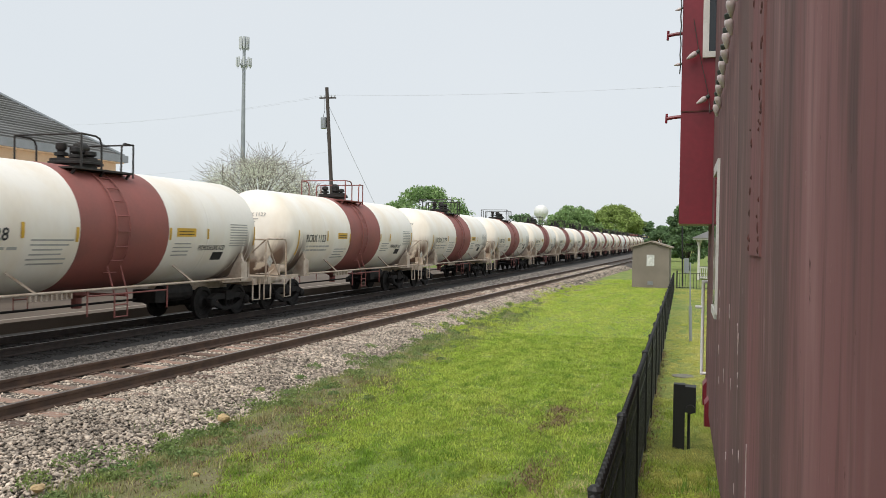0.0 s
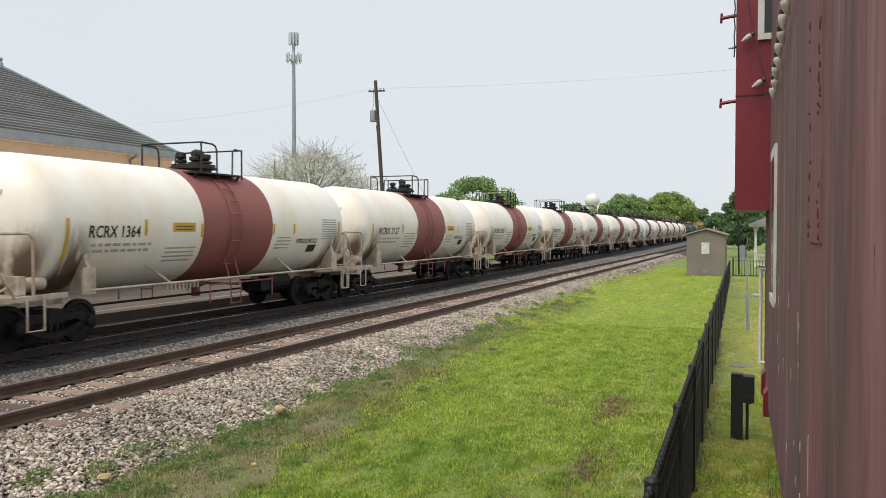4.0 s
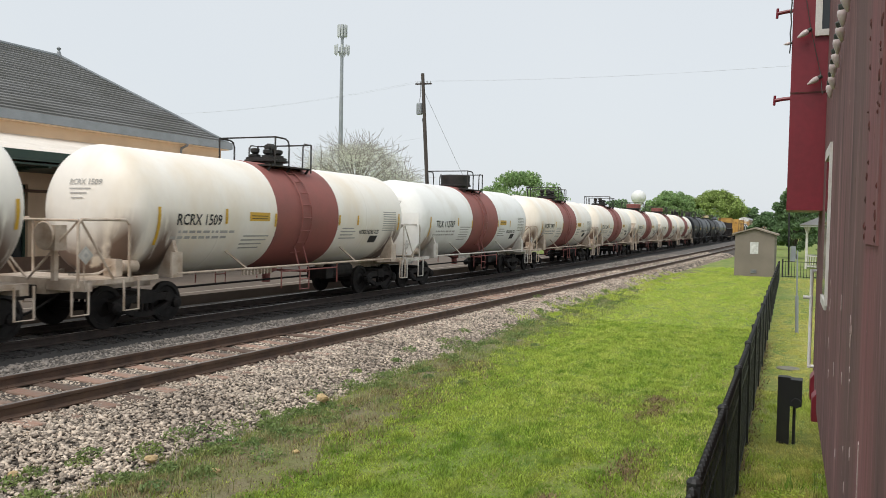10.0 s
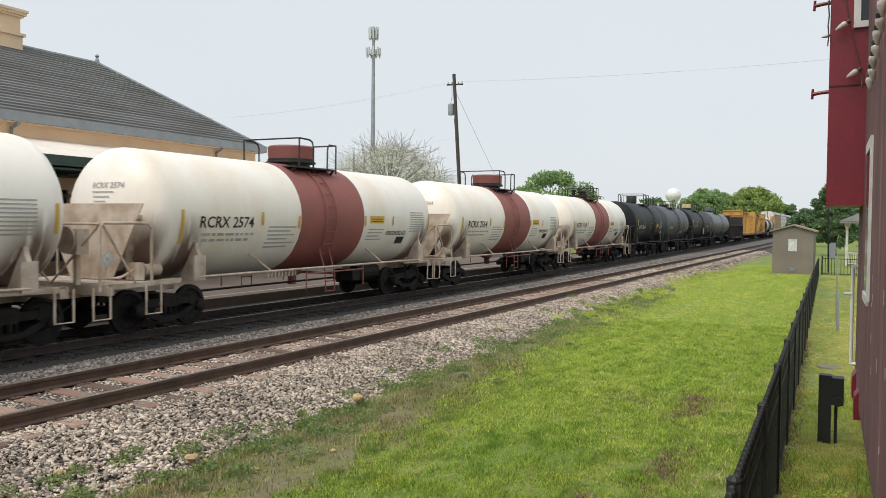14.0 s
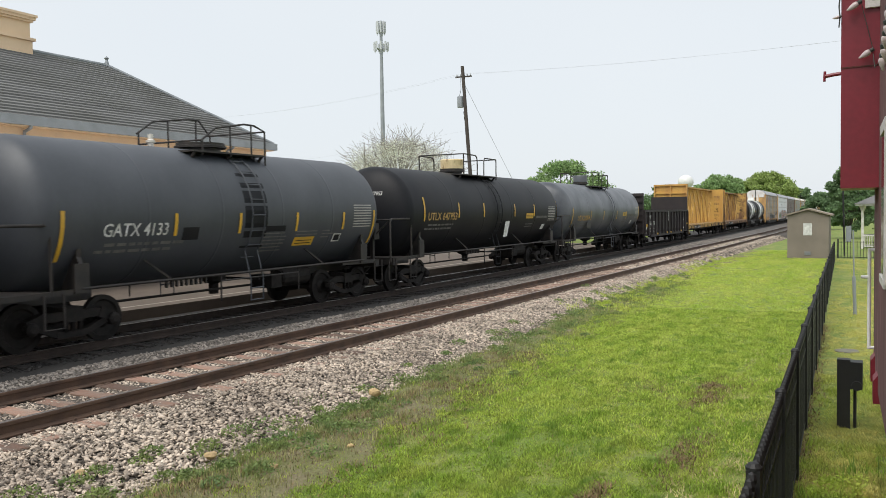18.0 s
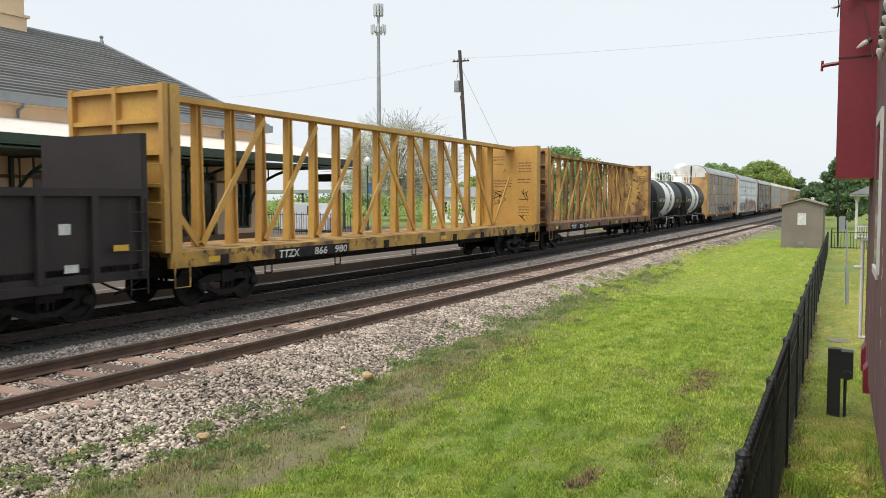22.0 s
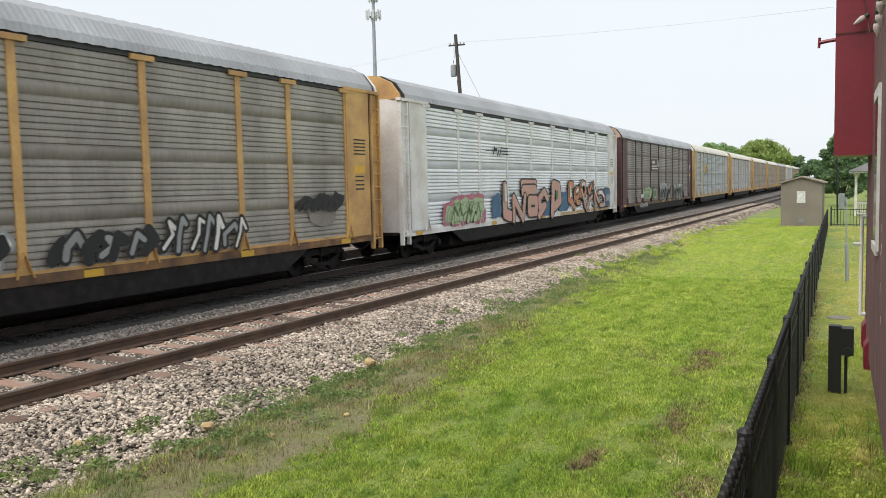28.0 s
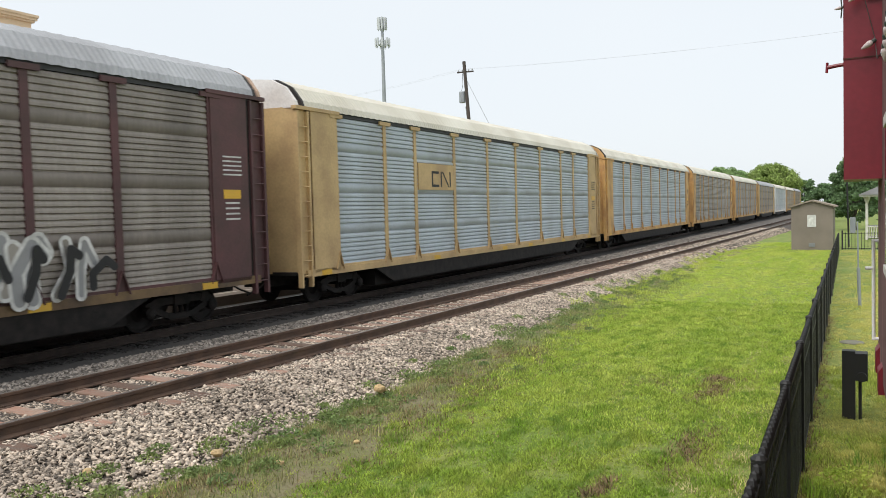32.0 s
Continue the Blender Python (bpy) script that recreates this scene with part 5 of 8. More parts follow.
for number, lo, hi, body, y, dome, dmat, ink, at, wide, span, dy, bars, nz, climb, dr in (
        ("GATX 74162", -6.2, 6.15, BLACKT, 258.1, "housing", BLACKS, INKWHITE, -3.45, 1.0, (0.4, 2.2), 0.6,
         ((-3.95, -0.6, 0.32), (-1.5, -0.42, 0.03), (0.42, -0.42, 0.03), (2.75, -0.42, 0.03), (5.2, -0.7, 0.4)), -0.41, 1.5, 0.38),
        ("GATX 4133", -7.15, 6.3, DULLT, 270.9, "none", BLACKS, INKWHITE, -4.48, 1.1, (-1.3, 0.92), -0.32,
         ((-5.4, -0.87, 0.06), (-2.68, -0.47, 0.0), (-0.71, -0.47, 0.0), (1.4, -0.47, 0.0), (3.46, -0.47, 0.0), (5.0, -0.9, 0.05)), -0.44, -0.1, 0.5),
        ("UTLX 647953", -8.5, 8.05, BLACKT, 285.2, "housing", CREAM, INKGOLD, -5.92, 1.06, (-1.95, 1.1), -1.03,
         ((-6.2, -0.3, 0.5), (-3.62, -0.2, 0.33), (-1.45, -0.2, 0.33), (1.65, -0.2, 0.3), (3.9, -0.2, 0.3), (7.0, -0.4, 0.5)), -0.27, 0.0, 0.46),
        ("UTLX 220878", -8.75, 8.3, GREYT, 301.6, "housing", GREYT, INKGOLD, -6.1, 1.0, (-1.49, 1.55), -0.8,
         ((-7.04, -0.75, 0.2), (-3.8, -0.47, 0.02), (-1.33, -0.47, 0.02), (1.5, -0.47, 0.0), (3.75, -0.47, 0.0), (6.9, -0.6, 0.3)), -0.47, 0.62, 0.4)):
    word = "glossy black" if body is BLACKT else "faded grey-black"
    low = body is DULLT
    car = tank_car(word + " tank car with yellow reflectors and a top walkway", lo, hi, 1.52, 2.52, body, BLACKS, None, 1.0, number, ink, at, 0.36, wide, bars, dome, dy, dmat,
                   BLACKS, span, True, 1.35 if low else 2.9 if hi > 7 else 2.5, hi - 2.3, (lo + 2.2, hi - 1.75), (lo + 2.3, hi - 2.0), nz, climb, dr, 1.0, num_length=1.64 if low else 0.0, low=low)
    if low:
        for a, b, za, zb in ((-2.42, -1.95, 1.95, 2.22), (0.26, 1.02, 2.06, 2.2), (-0.5, 0.3, 1.7, 3.45)):
            blocks("overpaint", car, BLACKT, [(a, b, za + (zb - za) * k / 6, za + (zb - za) * (k + 1) / 6) for k in range(6)], lambda y, z: math.sqrt(1.52 ** 2 - (z - 2.52) ** 2), 0.005)
    if number == "UTLX 647953":
        paint(car, "paper_sheet", INKWHITE, [((0.45, 1.5), (0.85, 1.52), (1.19, 2.14), (0.75, 2.12))], 1.5)
    if number == "UTLX 220878":
        paint(car, "overpaint", BLACKS, [((-4.45, 1.62), (-3.75, 1.62), (-3.72, 1.95), (-4.42, 1.95))], 1.46)
    CARS.append((car, y))
CARS.append((gondola("dark brown steel gondola car with ribbed sides and raised ends", 8.2), 318.35))
CARS.append((centrebeam("empty mustard yellow centrebeam flat car with slanted struts", 11.15, "TTZX 866 980", CBY, CBS, CBY), 338.4))
CARS.append((centrebeam("empty weathered ochre centrebeam flat car with grimy bulkheads", 11.15, "TTZX 856 329", CBD, DECKD, CBB), 361.95))
for number, y in (("IPBX 17606", 380.2), ("IPBX 17601", 392.4)):
    car = tank_car("short black tank car with a white band and white railings", -6.65, 6.1, 1.54, 2.54, BLACKT, BLACKS, COOL, (-2.12, 1.62), number, INKWHITE, -4.38, 0.40, 1.0,
                   ((-5.0, -0.4, 0.25), (-1.75, -0.1, 0.2), (1.5, -0.1, 0.2), (4.9, -0.3, 0.2)), "box", -0.2, COOL, COOL, (-1.6, 1.4), True, 2.4, 4.2, (-4.3, 4.1), (-4.6, 4.3), gap=1.0)
    CARS.append((car, y))
RACKS = [("yellow-framed autorack car with dull grey ribbed screens", RACKY, SCREEN_A, ROOFG, RACKW, DECKD), ("white-framed autorack car with pale ribbed screens and painted graffiti", RACKW, SCREEN_B, ROOFG, RACKY, RACKW),
         ("dark brown autorack car with grey screens and sprayed tags", RACKB, SCREEN_C, ROOFG, RACKP, SILLD), ("tan-framed autorack car with bluish screens and cream roof", RACKT, SCREEN_D, ROOFC, RACKW, RACKT),
         ("yellow-framed autorack car with pale blue ribbed screens", RACKY, SCREEN_D, ROOFC, RACKY, RACKY), ("yellow-framed autorack car with dull grey ribbed screens", RACKY, SCREEN_A, ROOFC, RACKY, RACKY),
         ("tan-framed autorack car with grime-streaked grey screens", RACKT, SCREEN_C, ROOFG, RACKT, SILLD), ("white-framed autorack car with pale blue screens", RACKW, SCREEN_D, ROOFC, RACKW, RACKW)]
FLATS = {SCREEN_A.name: mat("flat_grey_sheet", (0.315, 0.29, 0.255), (0.20, 0.18, 0.155), rough=0.6, metal=0.2, scale=0.8, fine=18, stretch=(1, 1, 0.25), grain=0.25),
         SCREEN_B.name: mat("flat_pale_sheet", (0.60, 0.625, 0.65), (0.50, 0.515, 0.53), rough=0.5, scale=0.8, fine=18, grain=0.12),
         SCREEN_C.name: mat("flat_dim_sheet", (0.235, 0.205, 0.18), (0.155, 0.135, 0.118), rough=0.6, metal=0.2, scale=0.8, fine=18, stretch=(1, 1, 0.25), grain=0.25),
         SCREEN_D.name: mat("flat_bluish_sheet", (0.40, 0.445, 0.485), (0.31, 0.335, 0.35), rough=0.5, metal=0.2, scale=0.8, fine=18, grain=0.12)}
racks = []
for k in range(11):
    label, fm, pm, rm, gm, sm = RACKS[(0, 1, 2, 3, 4, 5, 5, 6, 7, 5, 6)[k]]
    car = autorack(label, fm, pm, FLATS[pm.name], rm, gm, sm, {0: "985815", 2: "TTGX 982743"}.get(k, ""), {0: 0.5, 1: 1.3, 2: 0.7}.get(k, 0.8))
    racks.append(car)
    CARS.append((car, 412.28 + 27.59 * k))
SPRAY_PINK = mat("salmon_spray_paint", (0.60, 0.33, 0.29), (0.53, 0.33, 0.25), rough=0.5, scale=1.5, bump=0)
SPRAY_ORANGE = mat("orange_spray_paint", (0.60, 0.22, 0.10), (0.5, 0.25, 0.15), rough=0.5, scale=1.5, bump=0)
SPRAY_BLUE = mat("blue_spray_paint", (0.04, 0.11, 0.20), (0.06, 0.16, 0.28), rough=0.5, scale=2, bump=0)
SPRAY_GREEN = mat("pale_green_spray_paint", (0.46, 0.55, 0.35), (0.36, 0.47, 0.27), rough=0.5, scale=2, bump=0)
SPRAY_DGREEN = mat("green_spray_paint", (0.16, 0.24, 0.10), (0.10, 0.17, 0.07), rough=0.5, scale=2, bump=0)
SPRAY_ROSE = mat("rose_spray_paint", (0.42, 0.11, 0.17), (0.46, 0.20, 0.24), rough=0.5, scale=2, bump=0)
SPRAY_SILVER = mat("silver_spray_paint", (0.34, 0.35, 0.36), (0.25, 0.25, 0.25), rough=0.5, scale=1.2, bump=0)
a, b, c, d = racks[:4]
def scrawl(car, y0, y1, z0, z1, fills, rim, seed, step=0.34, wide=0.05, x=1.542, edge_wide=0.07):
    """A run of quick slanted spray strokes, up and down, over one stretch of a side."""
    rng = np.random.default_rng(seed)
    y, k = y0, 0
    while y < y1:
        top, low = z1 - rng.uniform(0, 0.3) * (z1 - z0), z0 + rng.uniform(0, 0.2) * (z1 - z0)
        lean = rng.uniform(0.05, 0.3)
        mid = y + rng.uniform(-0.15, 0.25)
        brush(car, [(y - 0.05, low), (mid + 0.05, (top + low) / 2), (y + lean, top), (y + lean + rng.uniform(0.06, 0.2), top - rng.uniform(0.1, 0.4) * (z1 - z0))], wide * rng.uniform(0.7, 1.5), fills[k % len(fills)], rim, x, k % 9, edge_wide)
        y, k = y + step * rng.uniform(0.6, 1.3), k + 1


scrawl(a, -4.0, 1.2, 1.12, 1.88, (RACKW, SPRAY_SILVER, RACKW), SPRAY_SILVER, 3, 0.30, 0.06)
scrawl(a, -3.9, 1.1, 1.15, 1.8, (INK,), INK, 33, 0.42, 0.012, 1.60)
scrawl(a, 2.0, 4.1, 1.1, 1.62, (INK, SPRAY_SILVER), INK, 5, 0.42, 0.05)
scrawl(a, 4.6, 7.1, 1.05, 1.82, (RACKW, SPRAY_SILVER), INK, 8, 0.45, 0.04)
brush(a, [(-6.2, 1.15), (-6.1, 1.55), (-5.85, 1.66), (-5.62, 1.5), (-5.6, 1.15)], 0.05, SPRAY_SILVER, SPRAY_SILVER, 1.542, 0)
brush(a, [(-6.1, 1.38), (-5.6, 1.4)], 0.04, SPRAY_SILVER, SPRAY_SILVER, 1.542, 1)
scrawl(a, 9.2, 10.7, 1.8, 2.2, (INK,), INK, 21, 0.32, 0.012)
bar_part("upper_door_sheet", a, RACKW, (-1.36, 1.36, -13.24, -13.2, 4.72, 5.2))
bar_part("door_seam", a, BLACKS, (-0.06, 0.06, -13.27, -13.2, 1.0, 5.9))
bar_part("logo_board", a, RACKP, (1.46, 1.51, -8.6, -7.05, 3.05, 4.75))
SHIELD = mat("blue_shield_paint", (0.10, 0.08, 0.22), (0.14, 0.12, 0.28), rough=0.6, bump=0, scale=5)
paint(a, "logo_shield", SHIELD, [((-8.15, 4.6), (-7.95, 4.66), (-7.8, 4.7), (-7.65, 4.66), (-7.45, 4.6), (-7.47, 4.15), (-7.8, 3.98), (-8.13, 4.15))], 1.515)
for k in range(4):
    paint(a, "logo_stripe", RACKW, [((-8.1 + 0.17 * k, 3.95), (-8.02 + 0.17 * k, 3.95), (-8.02 + 0.17 * k, 3.5), (-8.1 + 0.17 * k, 3.5))], 1.515)
paint(a, "overpaint", SCREEN_C, [blob((10.2, 1.8), 0.65, 0.45, 0.15, 4)], 1.49)
for shape in (blob((-5.55, 1.55), 0.5, 0.48, 0.2, 2), blob((3.0, 1.5), 0.75, 0.5, 0.25, 6), blob((0.6, 1.25), 0.9, 0.35, 0.25, 9)):
    paint(b, "spray_cloud", SPRAY_BLUE, [shape], 1.538)
for k in range(5):
    paint(b, "spray_halo", SPRAY_ROSE, [blob((-9.85 + 0.62 * k, 1.42 + 0.05 * min(k, 2)), 0.52, 0.56 if k else 0.42, 0.22, 70 + k, lean=0.15)], 1.536 + 0.0006 * k)
paint(b, "spray_halo", SPRAY_ROSE, [blob((-6.95, 1.22), 0.28, 0.3, 0.3, 91)], 1.5395)
for k in range(5):
    paint(b, "spray_body", SPRAY_GREEN, [blob((-9.75 + 0.58 * k, 1.40 + 0.05 * min(k, 2)), 0.44, 0.42 if k else 0.3, 0.3, 40 + k, lean=0.2)], 1.541 + 0.0006 * k)
scrawl(b, -9.9, -7.2, 1.08, 1.76, (SPRAY_GREEN,), SPRAY_DGREEN, 47, 0.26, 0.085, 1.546, 0.022)
STROKES = (
    ([(-2.7, 2.38), (-1.1, 2.36)], 0.20),
    ([(-2.6, 2.1), (-1.15, 2.1)], 0.24),
    ([(-4.74, 2.28), (-4.72, 1.2), (-4.12, 1.08)], 0.22),
    ([(-3.75, 0.92), (-3.77, 1.85), (-2.7, 0.9), (-2.44, 1.85)], 0.15),
    ([(-1.92, 1.68), (-1.05, 1.66), (-1.05, 1.14), (-1.92, 1.16), (-1.92, 1.68)], 0.2),
    ([(0.42, 1.7), (0.0, 2.03), (-0.66, 1.72), (-0.62, 1.32), (0.12, 1.38), (-0.7, 0.96)], 0.16),
    ([(1.12, 0.98), (1.3, 2.32), (2.08, 2.22), (2.26, 1.56), (1.42, 1.28)], 0.22),
)
for k, (pts, wide) in enumerate(STROKES):
    brush(b, pts, wide, SPRAY_PINK, INK, 1.542, k)
paint(b, "spray_highlight", RACKW, [((-4.86, 1.7), (-4.62, 1.7), (-4.64, 2.4), (-4.88, 2.4))], 1.60)
paint(b, "spray_eye", SPRAY_DGREEN, [blob((1.75, 1.85), 0.2, 0.2, 0.2, 5)], 1.60)
for k, pts in enumerate(([(-9.8, 1.2), (-9.5, 1.65), (-9.2, 1.3)], [(-9.1, 1.75), (-8.9, 1.3), (-8.5, 1.45)], [(-8.4, 1.85), (-8.25, 1.35), (-7.9, 1.8)], [(-7.7, 1.3), (-7.5, 1.75), (-7.3, 1.2)])):
    brush(b, pts, 0.02, SPRAY_DGREEN, SPRAY_DGREEN, 1.60, k, 0.01)
SECOND = (
    ([(10.55, 1.75), (11.3, 1.72), (11.28, 1.25), (10.6, 1.25)], 0.26, SPRAY_BLUE),
    ([(4.43, 2.28), (3.84, 2.3), (3.74, 1.58), (4.18, 1.44), (4.61, 1.2)], 0.17, SPRAY_ORANGE),
    ([(4.68, 1.46), (4.72, 1.91), (5.13, 2.12), (5.45, 1.92), (5.37, 1.67), (4.92, 1.62), (5.14, 1.37), (5.58, 1.36)], 0.12, SPRAY_ORANGE),
    ([(5.75, 1.72), (5.66, 2.18), (5.98, 2.4), (6.48, 2.32), (6.62, 1.92), (6.34, 1.63), (5.98, 1.69)], 0.12, SPRAY_ORANGE),
    ([(5.84, 2.03), (6.27, 1.55), (6.61, 0.99)], 0.12, SPRAY_PINK),
    ([(7.06, 2.06), (7.1, 1.87)], 0.10, SPRAY_ORANGE),
    ([(7.75, 2.28), (7.37, 2.0), (7.26, 1.82)], 0.11, SPRAY_ORANGE),
    ([(7.75, 1.66), (7.13, 1.44), (7.19, 1.33), (6.68, 0.99)], 0.10, SPRAY_PINK),
    ([(7.98, 2.33), (8.15, 1.81), (8.38, 0.95)], 0.12, SPRAY_ORANGE),
    ([(8.05, 2.12), (8.75, 1.5), (9.36, 1.1)], 0.12, SPRAY_PINK),
    ([(8.84, 1.78), (9.59, 1.86), (10.16, 1.54), (10.22, 1.12), (9.25, 1.1)], 0.11, SPRAY_PINK),
)
for k, (pts, wide, fill) in enumerate(SECOND):
    brush(b, pts, wide, fill, INK, 1.542, k)
for pts in ([(3.86, 2.2), (3.8, 1.7)], [(4.85, 1.95), (5.1, 2.04)], [(5.8, 2.25), (6.1, 2.34), (6.35, 2.28)], [(8.05, 2.2), (8.3, 1.85)], [(9.1, 1.84), (9.6, 1.8), (9.95, 1.62)]):
    brush(b, pts, 0.02, RACKW, RACKW, 1.612, 0)
for k in range(5):
    paint(b, "spray_dash", RACKW, [((10.55 + 0.16 * k, 1.3), (10.62 + 0.16 * k, 1.3), (10.62 + 0.16 * k, 1.68), (10.55 + 0.16 * k, 1.68))], 1.62)
paint(b, "sign_board", RACKT, [((2.5, 0.82), (4.9, 0.82), (4.9, 0.96), (2.5, 0.96)), ((5.0, 0.82), (7.5, 0.82), (7.5, 0.96), (5.0, 0.96)), ((7.7, 0.82), (11.4, 0.82), (11.4, 0.96), (7.7, 0.96))], 1.535)
y0, z0 = -6.55, 3.54
paint(b, "logo_stripe", INK, [((y0, z0 + 0.16), (y0 + 0.6, z0 + 0.18), (y0 + 0.6, z0 + 0.22), (y0, z0 + 0.2)), ((y0 + 0.66, z0), (y0 + 0.74, z0), (y0 + 0.94, z0 + 0.36), (y0 + 0.84, z0 + 0.36)), ((y0 + 0.88, z0 + 0.3), (y0 + 1.16, z0 + 0.3), (y0 + 1.08, z0 + 0.16), (y0 + 0.8, z0 + 0.16)),
                              ((y0 + 1.12, z0), (y0 + 1.22, z0), (y0 + 1.36, z0 + 0.26), (y0 + 1.26, z0 + 0.26)), ((y0 + 1.34, z0), (y0 + 1.44, z0), (y0 + 1.58, z0 + 0.26), (y0 + 1.48, z0 + 0.26))]
      + [((y0 + 1.56 - 0.03 * j, z0 + 0.05 + 0.12 * j), (y0 + 2.32 - 0.04 * j, z0 + 0.05 + 0.12 * j), (y0 + 2.36 - 0.04 * j, z0 + 0.1 + 0.12 * j), (y0 + 1.6 - 0.03 * j, z0 + 0.1 + 0.12 * j)) for j in range(3)], 1.535)
bar_part("logo_board", c, RACKB, (1.46, 1.515, -4.16, -1.50, 3.16, 4.0))
paint(c, "logo_stripe", INKWHITE, [((-4.08, 3.45), (-2.1, 3.45), (-2.1, 3.54), (-4.08, 3.54)), ((-4.08, 3.27), (-1.93, 3.27), (-1.93, 3.37), (-4.08, 3.37))]
      + [((-4.05 + 0.165 * j, 3.68), (-3.92 + 0.165 * j, 3.68), (-3.92 + 0.165 * j, 3.87), (-4.05 + 0.165 * j, 3.87)) for j in range(7)], 1.52)
ring = [(math.cos(radians(t)), math.sin(radians(t))) for t in range(-30, 200, 15)]
for r0, r1 in ((0.13, 0.19), (0.26, 0.33)):
    paint(c, "logo_arc", INKWHITE, [[(-2.02 + r1 * u, 3.58 + r1 * v) for u, v in ring] + [(-2.02 + r0 * u, 3.58 + r0 * v) for u, v in ring[::-1]]], 1.52)
for k in range(5):
    paint(c, "spray_halo", SPRAY_GREEN, [blob((-6.65 + 0.46 * k, 1.58), 0.36, 0.37 + 0.03 * (k % 2), 0.3, 51 + k)], 1.540 + 0.0006 * k)
for k in range(5):
    paint(c, "spray_body", SPRAY_DGREEN, [blob((-6.6 + 0.44 * k, 1.58), 0.25, 0.29, 0.35, 61 + k)], 1.546 + 0.0006 * k)
scrawl(c, -6.8, -4.7, 1.36, 1.78, (SPRAY_GREEN,), SPRAY_GREEN, 52, 0.3, 0.012, 1.556)
for k, (y, z, q) in enumerate(((-3.25, 1.5, 0.34), (-2.85, 1.55, 0.32))):
    paint(c, "spray_halo", SPRAY_GREEN, [blob((y, z), q, 0.34, 0.4, 81 + k)], 1.540 + 0.0006 * k)
    paint(c, "spray_body", SPRAY_DGREEN, [blob((y, z), q * 0.68, 0.24, 0.4, 81 + k)], 1.546 + 0.0006 * k)
scrawl(c, -1.15, 2.4, 0.98, 2.2, (SPRAY_SILVER, SCREEN_A, SPRAY_SILVER), INKWHITE, 61, 0.36, 0.085)
scrawl(c, -1.0, 2.3, 1.0, 2.0, (INK,), INK, 62, 0.5, 0.012, 1.60)
scrawl(c, 4.3, 8.4, 1.0, 2.1, (SPRAY_SILVER, SCREEN_A, SPRAY_SILVER), INKWHITE, 71, 0.4, 0.07)
scrawl(c, 4.4, 8.3, 1.0, 1.9, (INK,), INK, 72, 0.55, 0.012, 1.60)
scrawl(c, -7.5, -6.95, 1.3, 1.5, (RACKW,), RACKW, 12, 0.2, 0.015)
bar_part("logo_board", d, RACKT, (1.46, 1.515, -6.9, -4.38, 3.12, 3.98))
paint(d, "logo_shape", INK, [((-6.02, 3.22), (-5.92, 3.22), (-5.92, 3.74), (-6.02, 3.74)), ((-5.92, 3.66), (-5.5, 3.66), (-5.5, 3.74), (-5.92, 3.74)), ((-5.92, 3.22), (-5.5, 3.22), (-5.5, 3.30), (-5.92, 3.30)), ((-5.38, 3.22), (-5.29, 3.22), (-5.29, 3.74), (-5.38, 3.74)),
                             ((-5.29, 3.74), (-5.19, 3.74), (-4.72, 3.22), (-4.82, 3.22)), ((-4.72, 3.22), (-4.63, 3.22), (-4.63, 3.74), (-4.72, 3.74))], 1.52)


def travelled(t):
    """Metres that the train has rolled."""
    return 13.8 * t + 0.0235 * t * t


def motions():
    for car, start in CARS:
        rows = []
        for k in range(17):
            t = 2.0 * k
            y = start - travelled(t)
            lean = math.degrees(math.atan2(line_x(y + 4) - line_x(y - 4), 8.0))
            rows.append((t, pose(line_x(y), y, line_z(y), 0, 0, -lean)))
        walk(car, rows)


# ---- depot beyond the train ----
STUCCO = mat("tan_stucco", (0.80, 0.60, 0.41), (0.72, 0.53, 0.36), rough=0.9, scale=0.8, fine=40)
SHINGLE = mat("grey_roof_tile", (0.17, 0.168, 0.165), (0.13, 0.128, 0.12), rough=0.8, scale=0.5, fine=25, vary=0.15, grain=0.25, stretch=(1, 0.6, 1))
GUTTER = mat("grey_gutter", (0.27, 0.29, 0.31), (0.22, 0.24, 0.25), rough=0.5, scale=2)
FASCIA = mat("white_canopy_metal", (0.80, 0.74, 0.66), (0.70, 0.63, 0.55), rough=0.6, scale=1.0, fine=10)
GREENTRIM = mat("dark_green_trim", (0.02, 0.05, 0.035), (0.03, 0.06, 0.04), rough=0.5, scale=3)
CONCRETE = mat("platform_concrete", (0.135, 0.104, 0.080), (0.095, 0.074, 0.058), rough=0.9, scale=0.5, fine=30)
EDGE = mat("platform_edge_line", (0.34, 0.29, 0.24), (0.24, 0.21, 0.175), rough=0.8, scale=2)
GLASSD = mat("dark_window_glass", (0.02, 0.025, 0.03), (0.03, 0.035, 0.04), rough=0.08, bump=0, scale=1)

slab = bar_part("platform", None, CONCRETE, (-45.0, -16.9, -25.0, 60.0, -0.5, -0.12))
tagged(slab, "tan concrete station platform beside the train", "platform", kind="structure")
line = bar_part("edge_line", slab, EDGE, (-17.6, -17.45, -25.0, 60.0, -0.118, -0.114))

